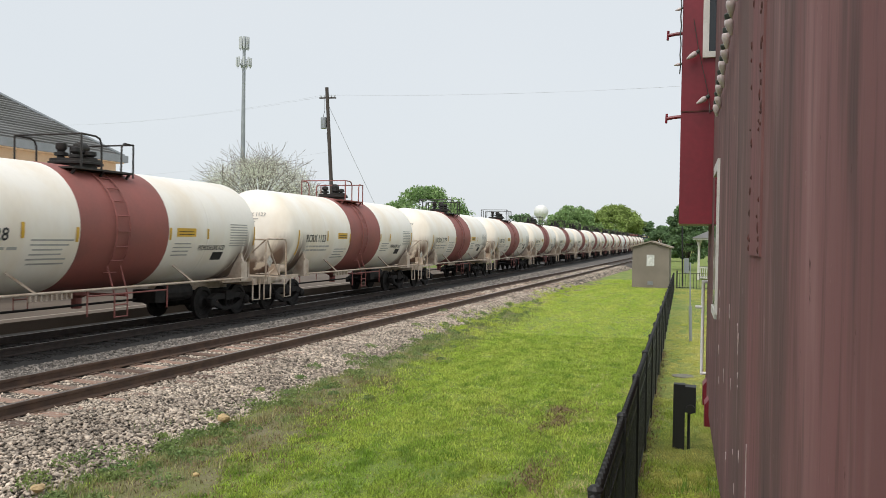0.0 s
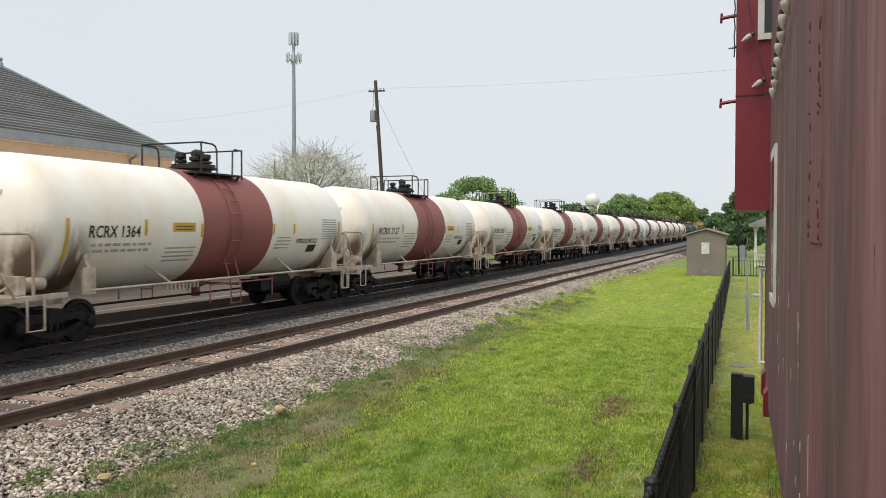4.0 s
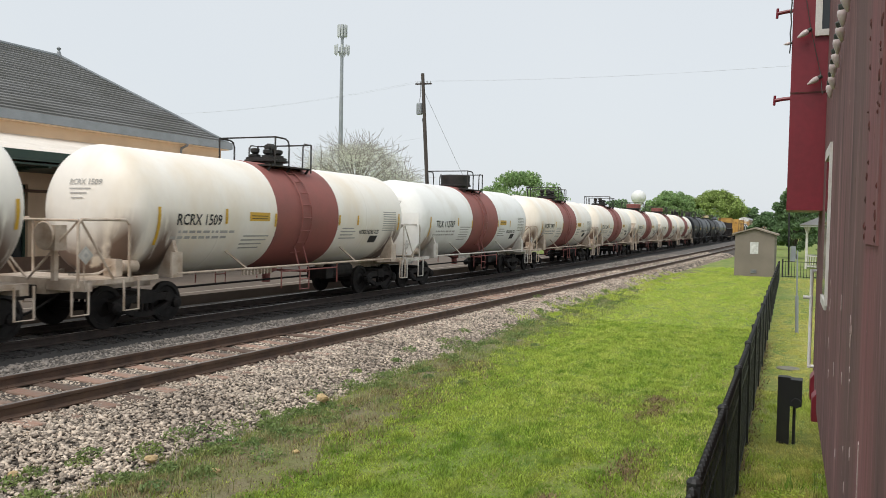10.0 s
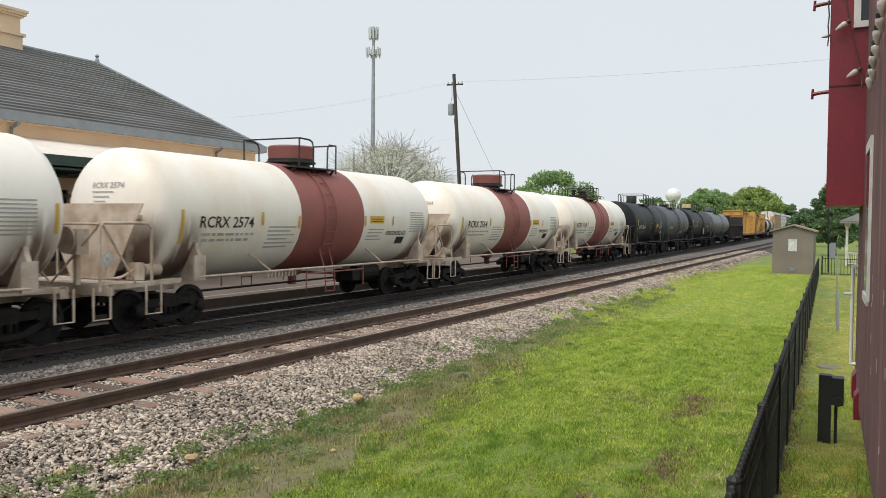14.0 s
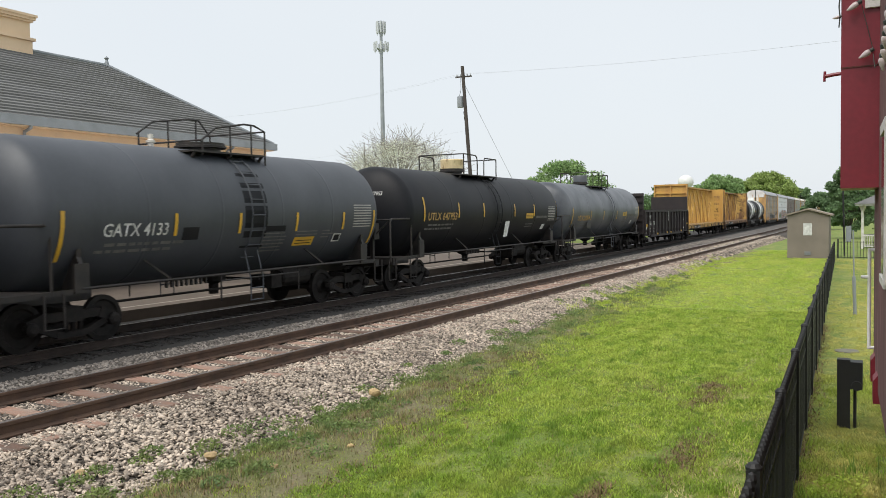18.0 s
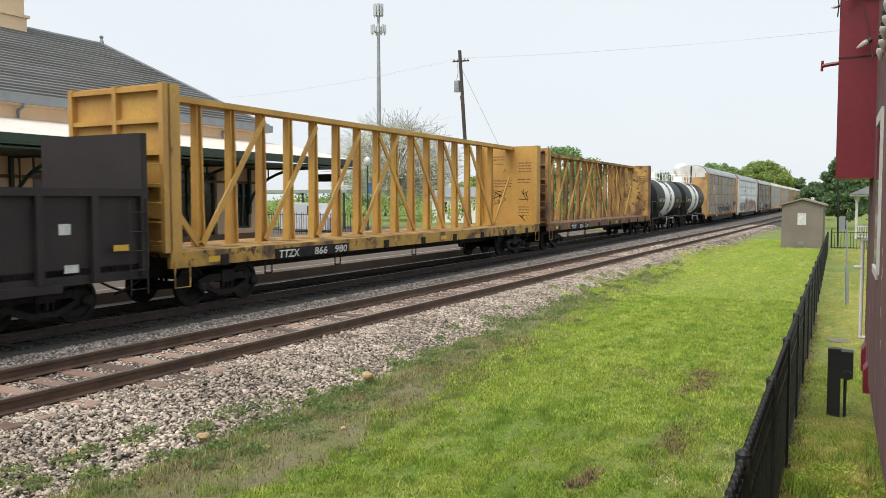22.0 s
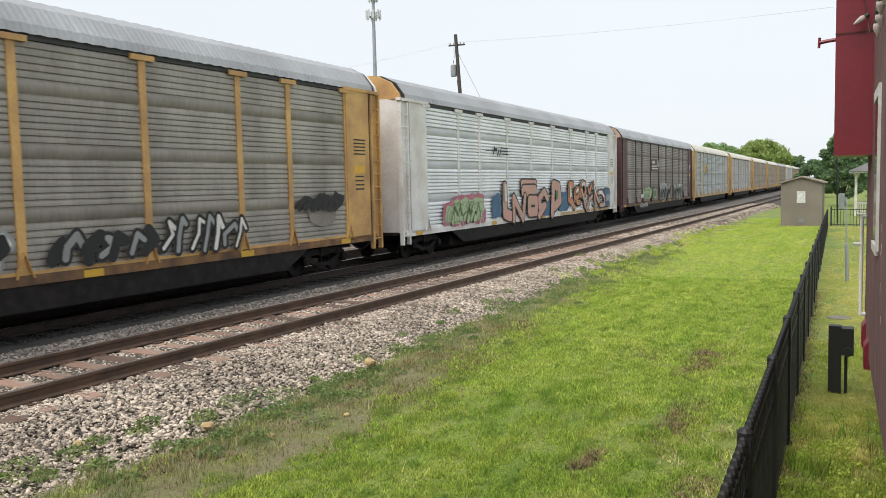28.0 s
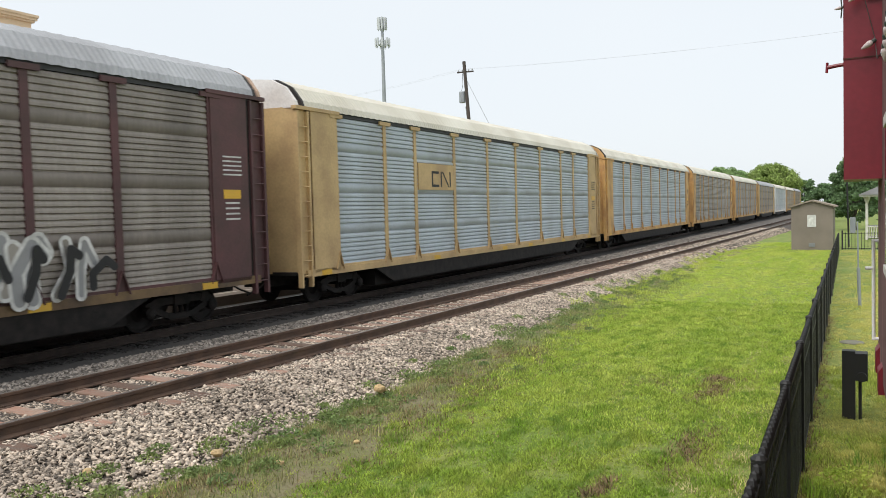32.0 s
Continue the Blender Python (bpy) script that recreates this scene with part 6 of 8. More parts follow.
EX, RX, EZ, RZ, YF, YN = -27.0, -32.54, 5.90, 9.58, 32.75, -14.0
HIP = 5.54
depot = thing("depot_building", "tan stucco railway depot with a grey hipped tile roof", "building")
depot.matrix_world = pose(-27.0, 20.0, 0.0, 0, 0, 2.0) @ pose(27.0, -20.0, 0.0)
wall = bmesh.new()
WX = EX - 0.38
openings = [(-6.0, 1.3, 0.0, 2.9), (-1.5, 1.5, 0.9, 2.9), (3.0, 1.3, 0.0, 2.9), (7.5, 1.5, 0.9, 2.9), (12.0, 1.3, 0.0, 2.9), (16.2, 1.6, 0.8, 2.9), (20.3, 1.9, 0.0, 3.3), (23.7, 1.1, 0.8, 3.1), (27.5, 3.4, 0.0, 3.5), (31.2, 1.0, 0.8, 3.1)]
y = YN + 0.7
for c, w, a, b in openings:
    box(wall, WX - 0.35, WX, y, c - w / 2, -0.12, EZ - 0.3)
    box(wall, WX - 0.35, WX, c - w / 2, c + w / 2, b, EZ - 0.3)
    if a > 0:
        box(wall, WX - 0.35, WX, c - w / 2, c + w / 2, -0.12, a)
    y = c + w / 2
box(wall, WX - 0.35, WX, y, YF - 0.14, -0.12, EZ - 0.3)
box(wall, 2 * RX - WX, WX - 0.35, YF - 0.49, YF - 0.14, -0.12, EZ - 0.3)
box(wall, 2 * RX - WX, 2 * RX - WX + 0.35, YN + 0.7, YF - 0.49, -0.12, EZ - 0.3)
box(wall, 2 * RX - WX + 0.35, WX - 0.35, YN + 0.7, YN + 1.05, -0.12, EZ - 0.3)
part("wall", wall, STUCCO, depot)
for c, w, a, b in openings:
    x, bars = WX - 0.2, []
    for q in ((c - w / 2, c - w / 2 + 0.1, a, b), (c + w / 2 - 0.1, c + w / 2, a, b), (c - w / 2, c + w / 2, b - 0.1, b), (c - w / 2, c + w / 2, a, a + 0.1), (c - 0.05, c + 0.05, a, b), (c - w / 2, c + w / 2, a + (b - a) * 0.68, a + (b - a) * 0.68 + 0.08)):
        bars.append((x - 0.06, x + 0.06, *q))
    win = bar_part("door" if a == 0.0 else "window", depot, GREENTRIM, (x - 0.04, x - 0.02, c - w / 2, c + w / 2, a, a + (1.05 if a == 0.0 else 0.12)))
    for q in bars:
        bar_part("frame_bar", win, GREENTRIM, q)
    bar_part("pane", win, GLASSD, (x - 0.015, x, c - w / 2 + 0.05, c + w / 2 - 0.05, a + 0.05, b - 0.05))
bm = bmesh.new()
box(bm, WX, WX + 0.06, YN + 0.7, YF - 0.14, 3.0, 3.12)
box(bm, WX, WX + 0.05, YN + 0.7, YF - 0.14, -0.12, 0.55)
part("wall_trim", bm, mat("brown_wainscot", (0.20, 0.12, 0.08), (0.16, 0.10, 0.07), rough=0.8), depot)
# hipped roof in overlapping tile courses
rows = 26
for side, sx in (("front", 1), ("back", -1)):
    for k in range(rows):
        bm = bmesh.new()
        a, b = k / rows, (k + 1) / rows
        xa, xb = EX + (RX - EX) * a, EX + (RX - EX) * b
        za, zb = EZ + (RZ - EZ) * a, EZ + (RZ - EZ) * b
        if sx < 0:
            xa, xb = 2 * RX - xa, 2 * RX - xb
        v = [bm.verts.new(p) for p in ((xa, YN, za + 0.085), (xa, YF - HIP * a, za + 0.085), (xb, YF - HIP * b, zb + 0.02), (xb, YN, zb + 0.02))]
        bm.faces.new(v)
        u = [bm.verts.new(p) for p in ((xa, YN, za), (xa, YF - HIP * a, za))]
        bm.faces.new((u[0], u[1], v[1], v[0]))
        part("shingle_course", bm, SHINGLE, depot)
for k in range(rows):
    bm = bmesh.new()
    a, b = k / rows, (k + 1) / rows
    ya, yb = YF - HIP * a, YF - HIP * b
    za, zb = EZ + (RZ - EZ) * a, EZ + (RZ - EZ) * b
    h0, h1 = (EX - RX) * (1 - a), (EX - RX) * (1 - b)
    v = [bm.verts.new(p) for p in ((RX - h0, ya, za + 0.085), (RX + h0, ya, za + 0.085), (RX + h1, yb, zb + 0.02), (RX - h1, yb, zb + 0.02))]
    bm.faces.new(v)
    u = [bm.verts.new(p) for p in ((RX - h0, ya, za), (RX + h0, ya, za))]
    bm.faces.new((u[0], u[1], v[1], v[0]))
    part("shingle_course", bm, SHINGLE, depot)
bm = bmesh.new()
pipe(bm, [(RX, YN, RZ + 0.05), (RX, YF - HIP, RZ + 0.05)], 0.09, 8)
for sx in (-1, 1):
    pipe(bm, [(RX, YF - HIP, RZ + 0.05), (RX + sx * (EX - RX), YF, EZ + 0.06)], 0.09, 8)
part("ridge_cap", bm, GUTTER, depot)
bm = bmesh.new()
lathe(bm, [(0.14, RZ), (0.09, RZ + 0.22), (0.05, RZ + 0.3), (0.11, RZ + 0.4), (0.0, RZ + 0.5)], "z", 10, (RX, YF - HIP, 0))
part("finial", bm, GUTTER, depot)
bm = bmesh.new()
box(bm, EX, EX + 0.16, YN, YF + 0.1, EZ - 0.26, EZ + 0.08)
box(bm, 2 * RX - EX, EX, YF, YF + 0.16, EZ - 0.26, EZ + 0.08)
part("gutter", bm, GUTTER, depot)
bm = bmesh.new()
box(bm, 2 * RX - EX, EX, YN, YF, EZ - 0.30, EZ - 0.24)
part("soffit", bm, STUCCO, depot)
for yy in (-2.9, 7.95, 18.8, 29.6):
    bm = bmesh.new()
    pipe(bm, [(EX + 0.07, yy, EZ - 0.22), (EX + 0.05, yy, EZ - 0.34), (WX + 0.09, yy, EZ - 0.46), (WX + 0.07, yy, EZ - 0.52), (WX + 0.07, yy, 4.95)], 0.06, 8)
    part("downpipe", bm, GUTTER, depot)
flue = bmesh.new()
box(flue, RX - 0.94, RX + 0.32, 21.16, 22.89, 10.0, 10.9)
stack = part("chimney", flue, STUCCO, depot)
for name, out, z0, z1 in (("base", 0.0, 8.9, 9.98), ("moulding", 0.10, 9.96, 10.08), ("moulding", 0.04, 10.76, 10.86), ("cap", 0.12, 10.85, 10.98), ("cap", 0.17, 10.97, 11.08)):
    bar_part(name, stack, STUCCO, (RX - 1.0 - out, RX + 0.38 + out, 21.1 - out, 22.95 + out, z0, z1))
# canopy
CX, CZ, YC = -22.9, 4.18, 34.5
bm = bmesh.new()
v = [bm.verts.new(p) for p in ((CX, YN, CZ), (CX, YC, CZ), (WX, YC, CZ + 0.98), (WX, YN, CZ + 0.98))]
u = [bm.verts.new(p.co - Vector((0, 0, 0.08))) for p in v]
bm.faces.new(v)
bm.faces.new(u[::-1])
for i in range(4):
    bm.faces.new((v[i], v[(i + 1) % 4], u[(i + 1) % 4], u[i]))
part("canopy_roof", bm, FASCIA, depot)
bar_part("canopy_fascia", depot, GREENTRIM, (CX - 0.02, CX + 0.06, YN, YC + 0.04, CZ - 0.22, CZ + 0.03), (CX - 0.02, WX, YC, YC + 0.06, CZ - 0.3, CZ - 0.08))
bar_part("canopy_edge", depot, GREENTRIM, (CX - 0.04, CX + 0.05, YN, YC + 0.08, CZ - 0.30, CZ - 0.22))
bar_part("canopy_ceiling", depot, GREENTRIM, (WX, CX - 0.04, YN, YC - 0.05, CZ - 0.42, CZ - 0.36))
for k in range(11):
    yy = YN + 2.0 + k * 4.35
    bm = bmesh.new()
    prev = [(WX + 0.08 + 3.3 * (1 - math.cos(a)), yy, 1.7 + 2.0 * math.sin(a)) for a in [math.pi / 2 * j / 9 for j in range(10)]]
    pipe(bm, prev, 0.07, 6)
    beam(bm, (WX + 0.05, yy, 3.76), (CX - 0.1, yy, 3.76), 0.12, 0.14)
    beam(bm, (WX + 0.08, yy, 1.5), (WX + 0.08, yy, 3.78), 0.14, 0.14)
    for j in (3, 5):
        beam(bm, prev[j], (prev[j][0], yy, 3.74), 0.05)
    part("canopy_bracket", bm, GREENTRIM, depot)

# ---- the caboose beside the camera ----


def beside(x, y, z):
    """A place given along the caboose and fence line."""
    return Vector((x - 0.0345 * y, y, z))


def shear(bm):
    for v in bm.verts:
        v.co.x -= 0.0345 * v.co.y


FADED = mat("faded_caboose_paint", (0.262, 0.110, 0.112), (0.165, 0.092, 0.088), rough=0.9, scale=1.0, fine=24, bump=0.2, grain=0.09, stretch=(1, 1.2, 0.3), amount=(0.40, 0.60))
FADED.node_tree.nodes["Principled BSDF"].inputs["Specular IOR Level"].default_value = 0.25


def weather_bands(m, stops, share):
    """Broad upright bands of sun-bleached and sooty paint along the wall, with wandering edges."""
    n, l = m.node_tree.nodes, m.node_tree.links
    tc, mp, noi, sep = n.new("ShaderNodeTexCoord"), n.new("ShaderNodeMapping"), n.new("ShaderNodeTexNoise"), n.new("ShaderNodeSeparateXYZ")
    mp.inputs["Scale"].default_value = (1, 2.2, 0.5)
    noi.inputs["Scale"].default_value, noi.inputs["Detail"].default_value = 1.6, 4.0
    l.new(tc.outputs["Object"], mp.inputs["Vector"])
    l.new(mp.outputs[0], noi.inputs["Vector"])
    l.new(tc.outputs["Object"], sep.inputs[0])
    drift, along, ramp, over = n.new("ShaderNodeMath"), n.new("ShaderNodeMath"), n.new("ShaderNodeValToRGB"), n.new("ShaderNodeMix")
    drift.operation = "MULTIPLY_ADD"
    drift.inputs[1].default_value = 0.9
    l.new(noi.outputs["Fac"], drift.inputs[0])
    l.new(sep.outputs["Y"], drift.inputs[2])
    along.operation = "MULTIPLY_ADD"
    along.inputs[1].default_value, along.inputs[2].default_value = 0.1, -0.045
    l.new(drift.outputs[0], along.inputs[0])
    l.new(along.outputs[0], ramp.inputs[0])
    bands = ramp.color_ramp.elements
    while len(bands) < len(stops):
        bands.new(0.5)
    for e, (y, c) in zip(bands, stops):
        e.position, e.color = y / 10, (*c, 1)
    over.data_type = "RGBA"
    over.inputs[0].default_value = share
    b = n["Principled BSDF"]
    l.new(b.inputs["Base Color"].links[0].from_socket, over.inputs[6])
    l.new(ramp.outputs[0], over.inputs[7])
    l.new(over.outputs[2], b.inputs["Base Color"])


weather_bands(FADED, ((0.9, (0.20, 0.080, 0.084)), (1.45, (0.255, 0.112, 0.116)), (1.9, (0.30, 0.150, 0.152)), (2.12, (0.225, 0.112, 0.112)), (2.3, (0.142, 0.088, 0.084)), (2.7, (0.138, 0.086, 0.082)),
                      (2.95, (0.215, 0.105, 0.103)), (3.4, (0.235, 0.104, 0.106)), (3.7, (0.185, 0.110, 0.102)), (4.4, (0.165, 0.104, 0.096)), (5.0, (0.215, 0.115, 0.112)), (6.0, (0.165, 0.098, 0.092)), (8.5, (0.19, 0.10, 0.098))), 0.8)
chips(FADED, (0.40, 0.225, 0.225), 2.0, (1, 2.4, 0.34), (0.54, 0.82), 3.0)
chips(FADED, (0.085, 0.058, 0.056), 2.3, (1, 2.6, 0.26), (0.54, 0.78), 3.0)
chips(FADED, (0.30, 0.135, 0.14), 4.4, (1, 2.8, 0.34), (0.55, 0.85), 3.0)
chips(FADED, (0.11, 0.062, 0.06), 6.0, (1, 2.4, 0.22), (0.56, 0.85), 3.0)
chips(FADED, (0.56, 0.41, 0.39), 9.0, (1, 2.4, 0.45), (0.685, 0.72))
chips(FADED, (0.09, 0.04, 0.036), 13.0, (1, 1.6, 0.9), (0.67, 0.72))
TRIMW = mat("white_trim", (0.72, 0.70, 0.67), (0.6, 0.57, 0.53), rough=0.5, scale=4)
RUST = mat("rusted_rivet", (0.12, 0.03, 0.025), (0.07, 0.03, 0.025), rough=0.9, scale=20)
caboose = thing("caboose", "faded red steel caboose with a bay window and riveted plates", "caboose")
W = 0.27
bm = bmesh.new()
box(bm, W, W + 0.05, -4.0, 9.05, 0.6, 4.6)
shear(bm)
part("side_wall", bm, FADED, caboose)
bm = bmesh.new()
box(bm, W + 0.05, W + 2.7, 9.0, 9.05, 0.6, 4.6)
box(bm, W + 2.7, W + 2.75, -4.0, 9.05, 0.6, 4.6)
box(bm, W + 0.05, W + 2.7, -4.0, -3.95, 0.6, 4.6)
shear(bm)
part("far_walls", bm, FADED, caboose)
bm = bmesh.new()
box(bm, W - 0.02, W + 2.8, -4.1, 9.15, 4.6, 4.75)
shear(bm)
part("roof", bm, RED, caboose)
bm = bmesh.new()
box(bm, W - 0.008, W, 3.0, 3.5, 2.16, 3.8)
shear(bm)
part("splice_plate", bm, FADED, caboose)
random.seed(5)
for k in range(58):
    near = k % 3 < 2
    y = 3.05 + random.uniform(-0.04, 0.05) if near else 3.44 + random.uniform(-0.06, 0.05)
    z = random.uniform(2.18, 3.7)
    q = random.uniform(0.5, 1.5) if k % 6 else 1.9
    bm = bmesh.new()
    lathe(bm, [(0.007 * q, 0.0), (0.005 * q, -0.004), (0.0, -0.006)], "x", 7, (W - 0.008, y, z))
    for v in bm.verts:
        v.co.z = z + (v.co.z - z) * random.uniform(0.8, 2.2)
    shear(bm)
    part("rivet", bm, RUST, caboose)
FLAKE = mat("bare_primer_flake", (0.50, 0.40, 0.38), (0.36, 0.26, 0.25), rough=0.9, scale=20)
for k in range(26):
    y, z = (3.45, 1.20 + 0.035 * k) if k < 6 else (4.06 + random.uniform(-0.05, 0.05), random.uniform(1.5, 1.85)) if k < 12 else (random.uniform(3.6, 6.2), random.uniform(0.75, 1.9))
    w, h = random.uniform(0.006, 0.016), random.uniform(0.012, 0.05)
    bm = bmesh.new()
    ring = [(y + w * random.uniform(0.5, 1.2) * math.cos(a), z + h * random.uniform(0.5, 1.2) * math.sin(a)) for a in [math.tau * i / 7 for i in range(7)]]
    tip, foot = [bm.verts.new((W - 0.0035, a, b)) for a, b in ring], [bm.verts.new((W - 0.0005, a, b)) for a, b in ring]
    bm.faces.new(tip)
    for i in range(7):
        bm.faces.new((tip[i], tip[(i + 1) % 7], foot[(i + 1) % 7], foot[i]))
    shear(bm)
    part("paint_flake", bm, FLAKE, caboose)
bay = bmesh.new()
box(bay, W - 0.30, W, 8.0, 9.0, 2.38, 4.6)
shear(bay)
bay_ob = part("bay_window", bay, RED, caboose)
bm = bmesh.new()
box(bm, W - 0.302, W, 7.994, 8.0, 3.43, 3.442)
shear(bm)
part("panel_seam", bm, RUST, bay_ob)
bm = bmesh.new()
for a, b, c, d in ((W - 0.115, W - 0.06, 3.985, 4.5), (W - 0.115, W, 3.93, 3.985)):
    box(bm, a, b, 7.965, 8.0, c, d)
shear(bm)
part("window_frame", bm, TRIMW, bay_ob)
bm = bmesh.new()
box(bm, W - 0.06, W, 7.98, 7.995, 3.985, 4.5)
shear(bm)
part("pane", bm, GLASSD, bay_ob)
for z in (3.405, 4.2):
    bm = bmesh.new()
    pipe(bm, [(W - 0.29, 8.1, z), (W - 0.36, 8.1, z - 0.005), (W - 0.43, 8.1, z - 0.015)], 0.017, 8)
    pipe(bm, [(W - 0.43, 8.1, z + 0.03), (W - 0.435, 8.1, z - 0.06)], 0.013, 6)
    shear(bm)
    part("bracket", bm, RED, bay_ob)
bm = bmesh.new()
box(bm, W - 0.018, W, 6.45, 6.55, 1.66, 2.84)
box(bm, W - 0.018, W, 6.55, 7.3, 2.76, 2.84)
box(bm, W - 0.018, W, 6.55, 7.3, 1.62, 1.68)
shear(bm)
wf = part("window_frame", bm, TRIMW, caboose)
bm = bmesh.new()
box(bm, W - 0.006, W - 0.002, 6.55, 7.3, 1.68, 2.76)
shear(bm)
part("pane", bm, GLASSD, wf)
for y, z in ((8.6, 0.66), (7.9, 0.60)):
    bm = bmesh.new()
    v = [bm.verts.new(p) for p in ((W - 0.035, y, z + 0.1), (W + 0.05, y, z + 0.22), (W + 0.05, y, z - 0.1), (W - 0.035, y, z - 0.1), (W - 0.035, y + 0.25, z + 0.1), (W + 0.05, y + 0.25, z + 0.22), (W + 0.05, y + 0.25, z - 0.1), (W - 0.035, y + 0.25, z - 0.1))]
    for f in ((0, 1, 2, 3), (7, 6, 5, 4), (0, 4, 5, 1), (1, 5, 6, 2), (2, 6, 7, 3), (3, 7, 4, 0)):
        bm.faces.new([v[i] for i in f])
    shear(bm)
    part("step_bracket", bm, RED, caboose)
bm = bmesh.new()
box(bm, W + 0.4, W + 2.4, -3.5, 8.8, 0.45, 0.6)
shear(bm)
part("underframe", bm, BLACKS, caboose)
for yy in (-2.0, 7.8):
    bm = bmesh.new()
    box(bm, W + 0.5, W + 2.3, yy - 1.0, yy + 1.0, -0.42, 0.45)
    shear(bm)
    part("truck", bm, GRIME, caboose)
BULB = mat("frosted_bulb", (0.72, 0.68, 0.66), (0.55, 0.45, 0.44), rough=0.15, scale=8, bump=0)
SOCKET = mat("dark_socket", (0.05, 0.06, 0.05), rough=0.5)


def bulb(place, tilt, k=1.0):
    ob = thing("light_bulb", "frosted white cone bulb on a dark holiday light string", "light bulb", "bulbs of the light string")
    bm = bmesh.new()
    lathe(bm, [(0.0, -0.105 * k), (0.008 * k, -0.1 * k), (0.022 * k, -0.06 * k), (0.028 * k, -0.03 * k), (0.024 * k, -0.008 * k), (0.015 * k, 0.0)], "z", 12)
    part("glass", bm, BULB, ob, smooth=50)
    bm = bmesh.new()
    lathe(bm, [(0.017 * k, -0.004), (0.019 * k, 0.012 * k), (0.017 * k, 0.03 * k), (0.008 * k, 0.034 * k), (0.0, 0.035 * k)], "z", 10)
    part("socket", bm, SOCKET, ob)
    ob.matrix_world = Matrix.Translation(place) @ pose(0, 0, 0, *tilt)
    return ob


for k in range(12):
    y = 3.78 + 0.215 * k
    bulb(beside(W - 0.05, y, 3.535 - 0.147 * (y - 3.78) + 0.01 * (k % 2)), (26 - 7 * (k % 3), -14 + 9 * (k % 2), 0), 0.88)
for y, z, x in ((7.93, 3.97, W - 0.17), (7.93, 3.55, W - 0.075)):
    bulb(beside(x, y, z), (0, 58, 0))
for z, lean in ((4.52, 62), (4.40, 74), (3.88, 80)):
    bulb(beside(W - 0.315, 7.97, z), (0, lean, 0), 0.55)
wire = bmesh.new()
pipe(wire, [beside(W - 0.03, 1.2 + 0.215 * k, 3.95 - 0.147 * (0.215 * k) + 0.012 * (k % 2)) for k in range(24)] + [beside(W - 0.04, 7.9, 3.4), beside(W - 0.06, 7.96, 3.6), beside(W - 0.15, 7.97, 4.0), beside(W - 0.2, 7.98, 4.3)], 0.0035, 6)
pipe(wire, [beside(W - 0.31 - 0.008 * (k % 2), 7.98, 4.6 - 0.09 * k) for k in range(10)], 0.006, 6)
tagged(part("light_string_cable", wire, SOCKET), "dark cable of a holiday light string along the caboose eave", "cable")

# ---- things by the fence ----
PVC = mat("white_pipe", (0.93, 0.92, 0.89), (0.86, 0.84, 0.80), rough=0.4, scale=6)
bm = bmesh.new()
for run in ([(0.02, 0.84), (-0.06, 0.84)], [(-0.045, 0.825), (-0.045, 1.812)], [(-0.06, 1.797), (0.02, 1.797)], [(-0.045, 1.53), (-0.12, 1.53)]):
    pipe(bm, [beside(W + a, 8.9, z) for a, z in run], 0.0165, 10)
tagged(part("drain_pipe", bm, PVC, smooth=40), "white plastic pipe bent down beside the caboose", "pipe")
post = thing("meter_post", "black wooden post with a small black meter box", "post")
px, py, gz = -0.36, 10.65, -0.42
bar_part("post", post, IRON, (px - 0.07, px + 0.07, py - 0.07, py + 0.07, gz, 0.42))
bm = bmesh.new()
box(bm, px + 0.07, px + 0.20, py - 0.1, py + 0.1, 0.08, 0.40)
lathe(bm, [(0.0, -0.13), (0.055, -0.13), (0.055, 0.05)], "y", 14, (px + 0.14, py - 0.02, 0.13))
part("meter_box", bm, IRON, post)
bm = bmesh.new()
pipe(bm, [(px + 0.12, py, 0.1), (px + 0.12, py, gz)], 0.018, 8)
part("conduit", bm, IRON, post)

fence = thing("iron_fence", "low black iron picket fence with capped posts", "fence")
k, y = 0, 2.35
while y < 46:
    x, top = -0.41 - 0.0345 * y, 0.87 - 0.008 * (y - 4.35)
    bm = bmesh.new()
    box(bm, x - 0.035, x + 0.035, y - 0.035, y + 0.035, -0.5, top)
    lathe(bm, [(0.042, top), (0.042, top + 0.015), (0.025, top + 0.035), (0.0, top + 0.04)], "z", 10, (x, y, 0))
    part("post", bm, IRON, fence)
    y += 2.0
for z in (-0.25, 0.62, 0.80):
    bm = bmesh.new()
    beam(bm, (-0.41 + 0.0345 * 1.5, -1.5, z + 0.01), (-0.41 - 0.0345 * 46, 46, z - 0.3), 0.03, 0.03)
    part("rail", bm, IRON, fence)
y = -1.5
while y < 46:
    x, top = -0.41 - 0.0345 * y, 0.87 - 0.008 * (y - 4.35)
    bm = bmesh.new()
    box(bm, x - 0.012, x + 0.012, y - 0.012, y + 0.012, -0.36, top - 0.05)
    if y < 26:
        lathe(bm, [(0.0, top - 0.055), (0.022, top - 0.045), (0.027, top - 0.02), (0.019, top + 0.005), (0.0, top + 0.018)], "z", 6, (x, y, 0))
    part("picket", bm, IRON, fence)
    y += 0.115 if y < 26 else 0.23

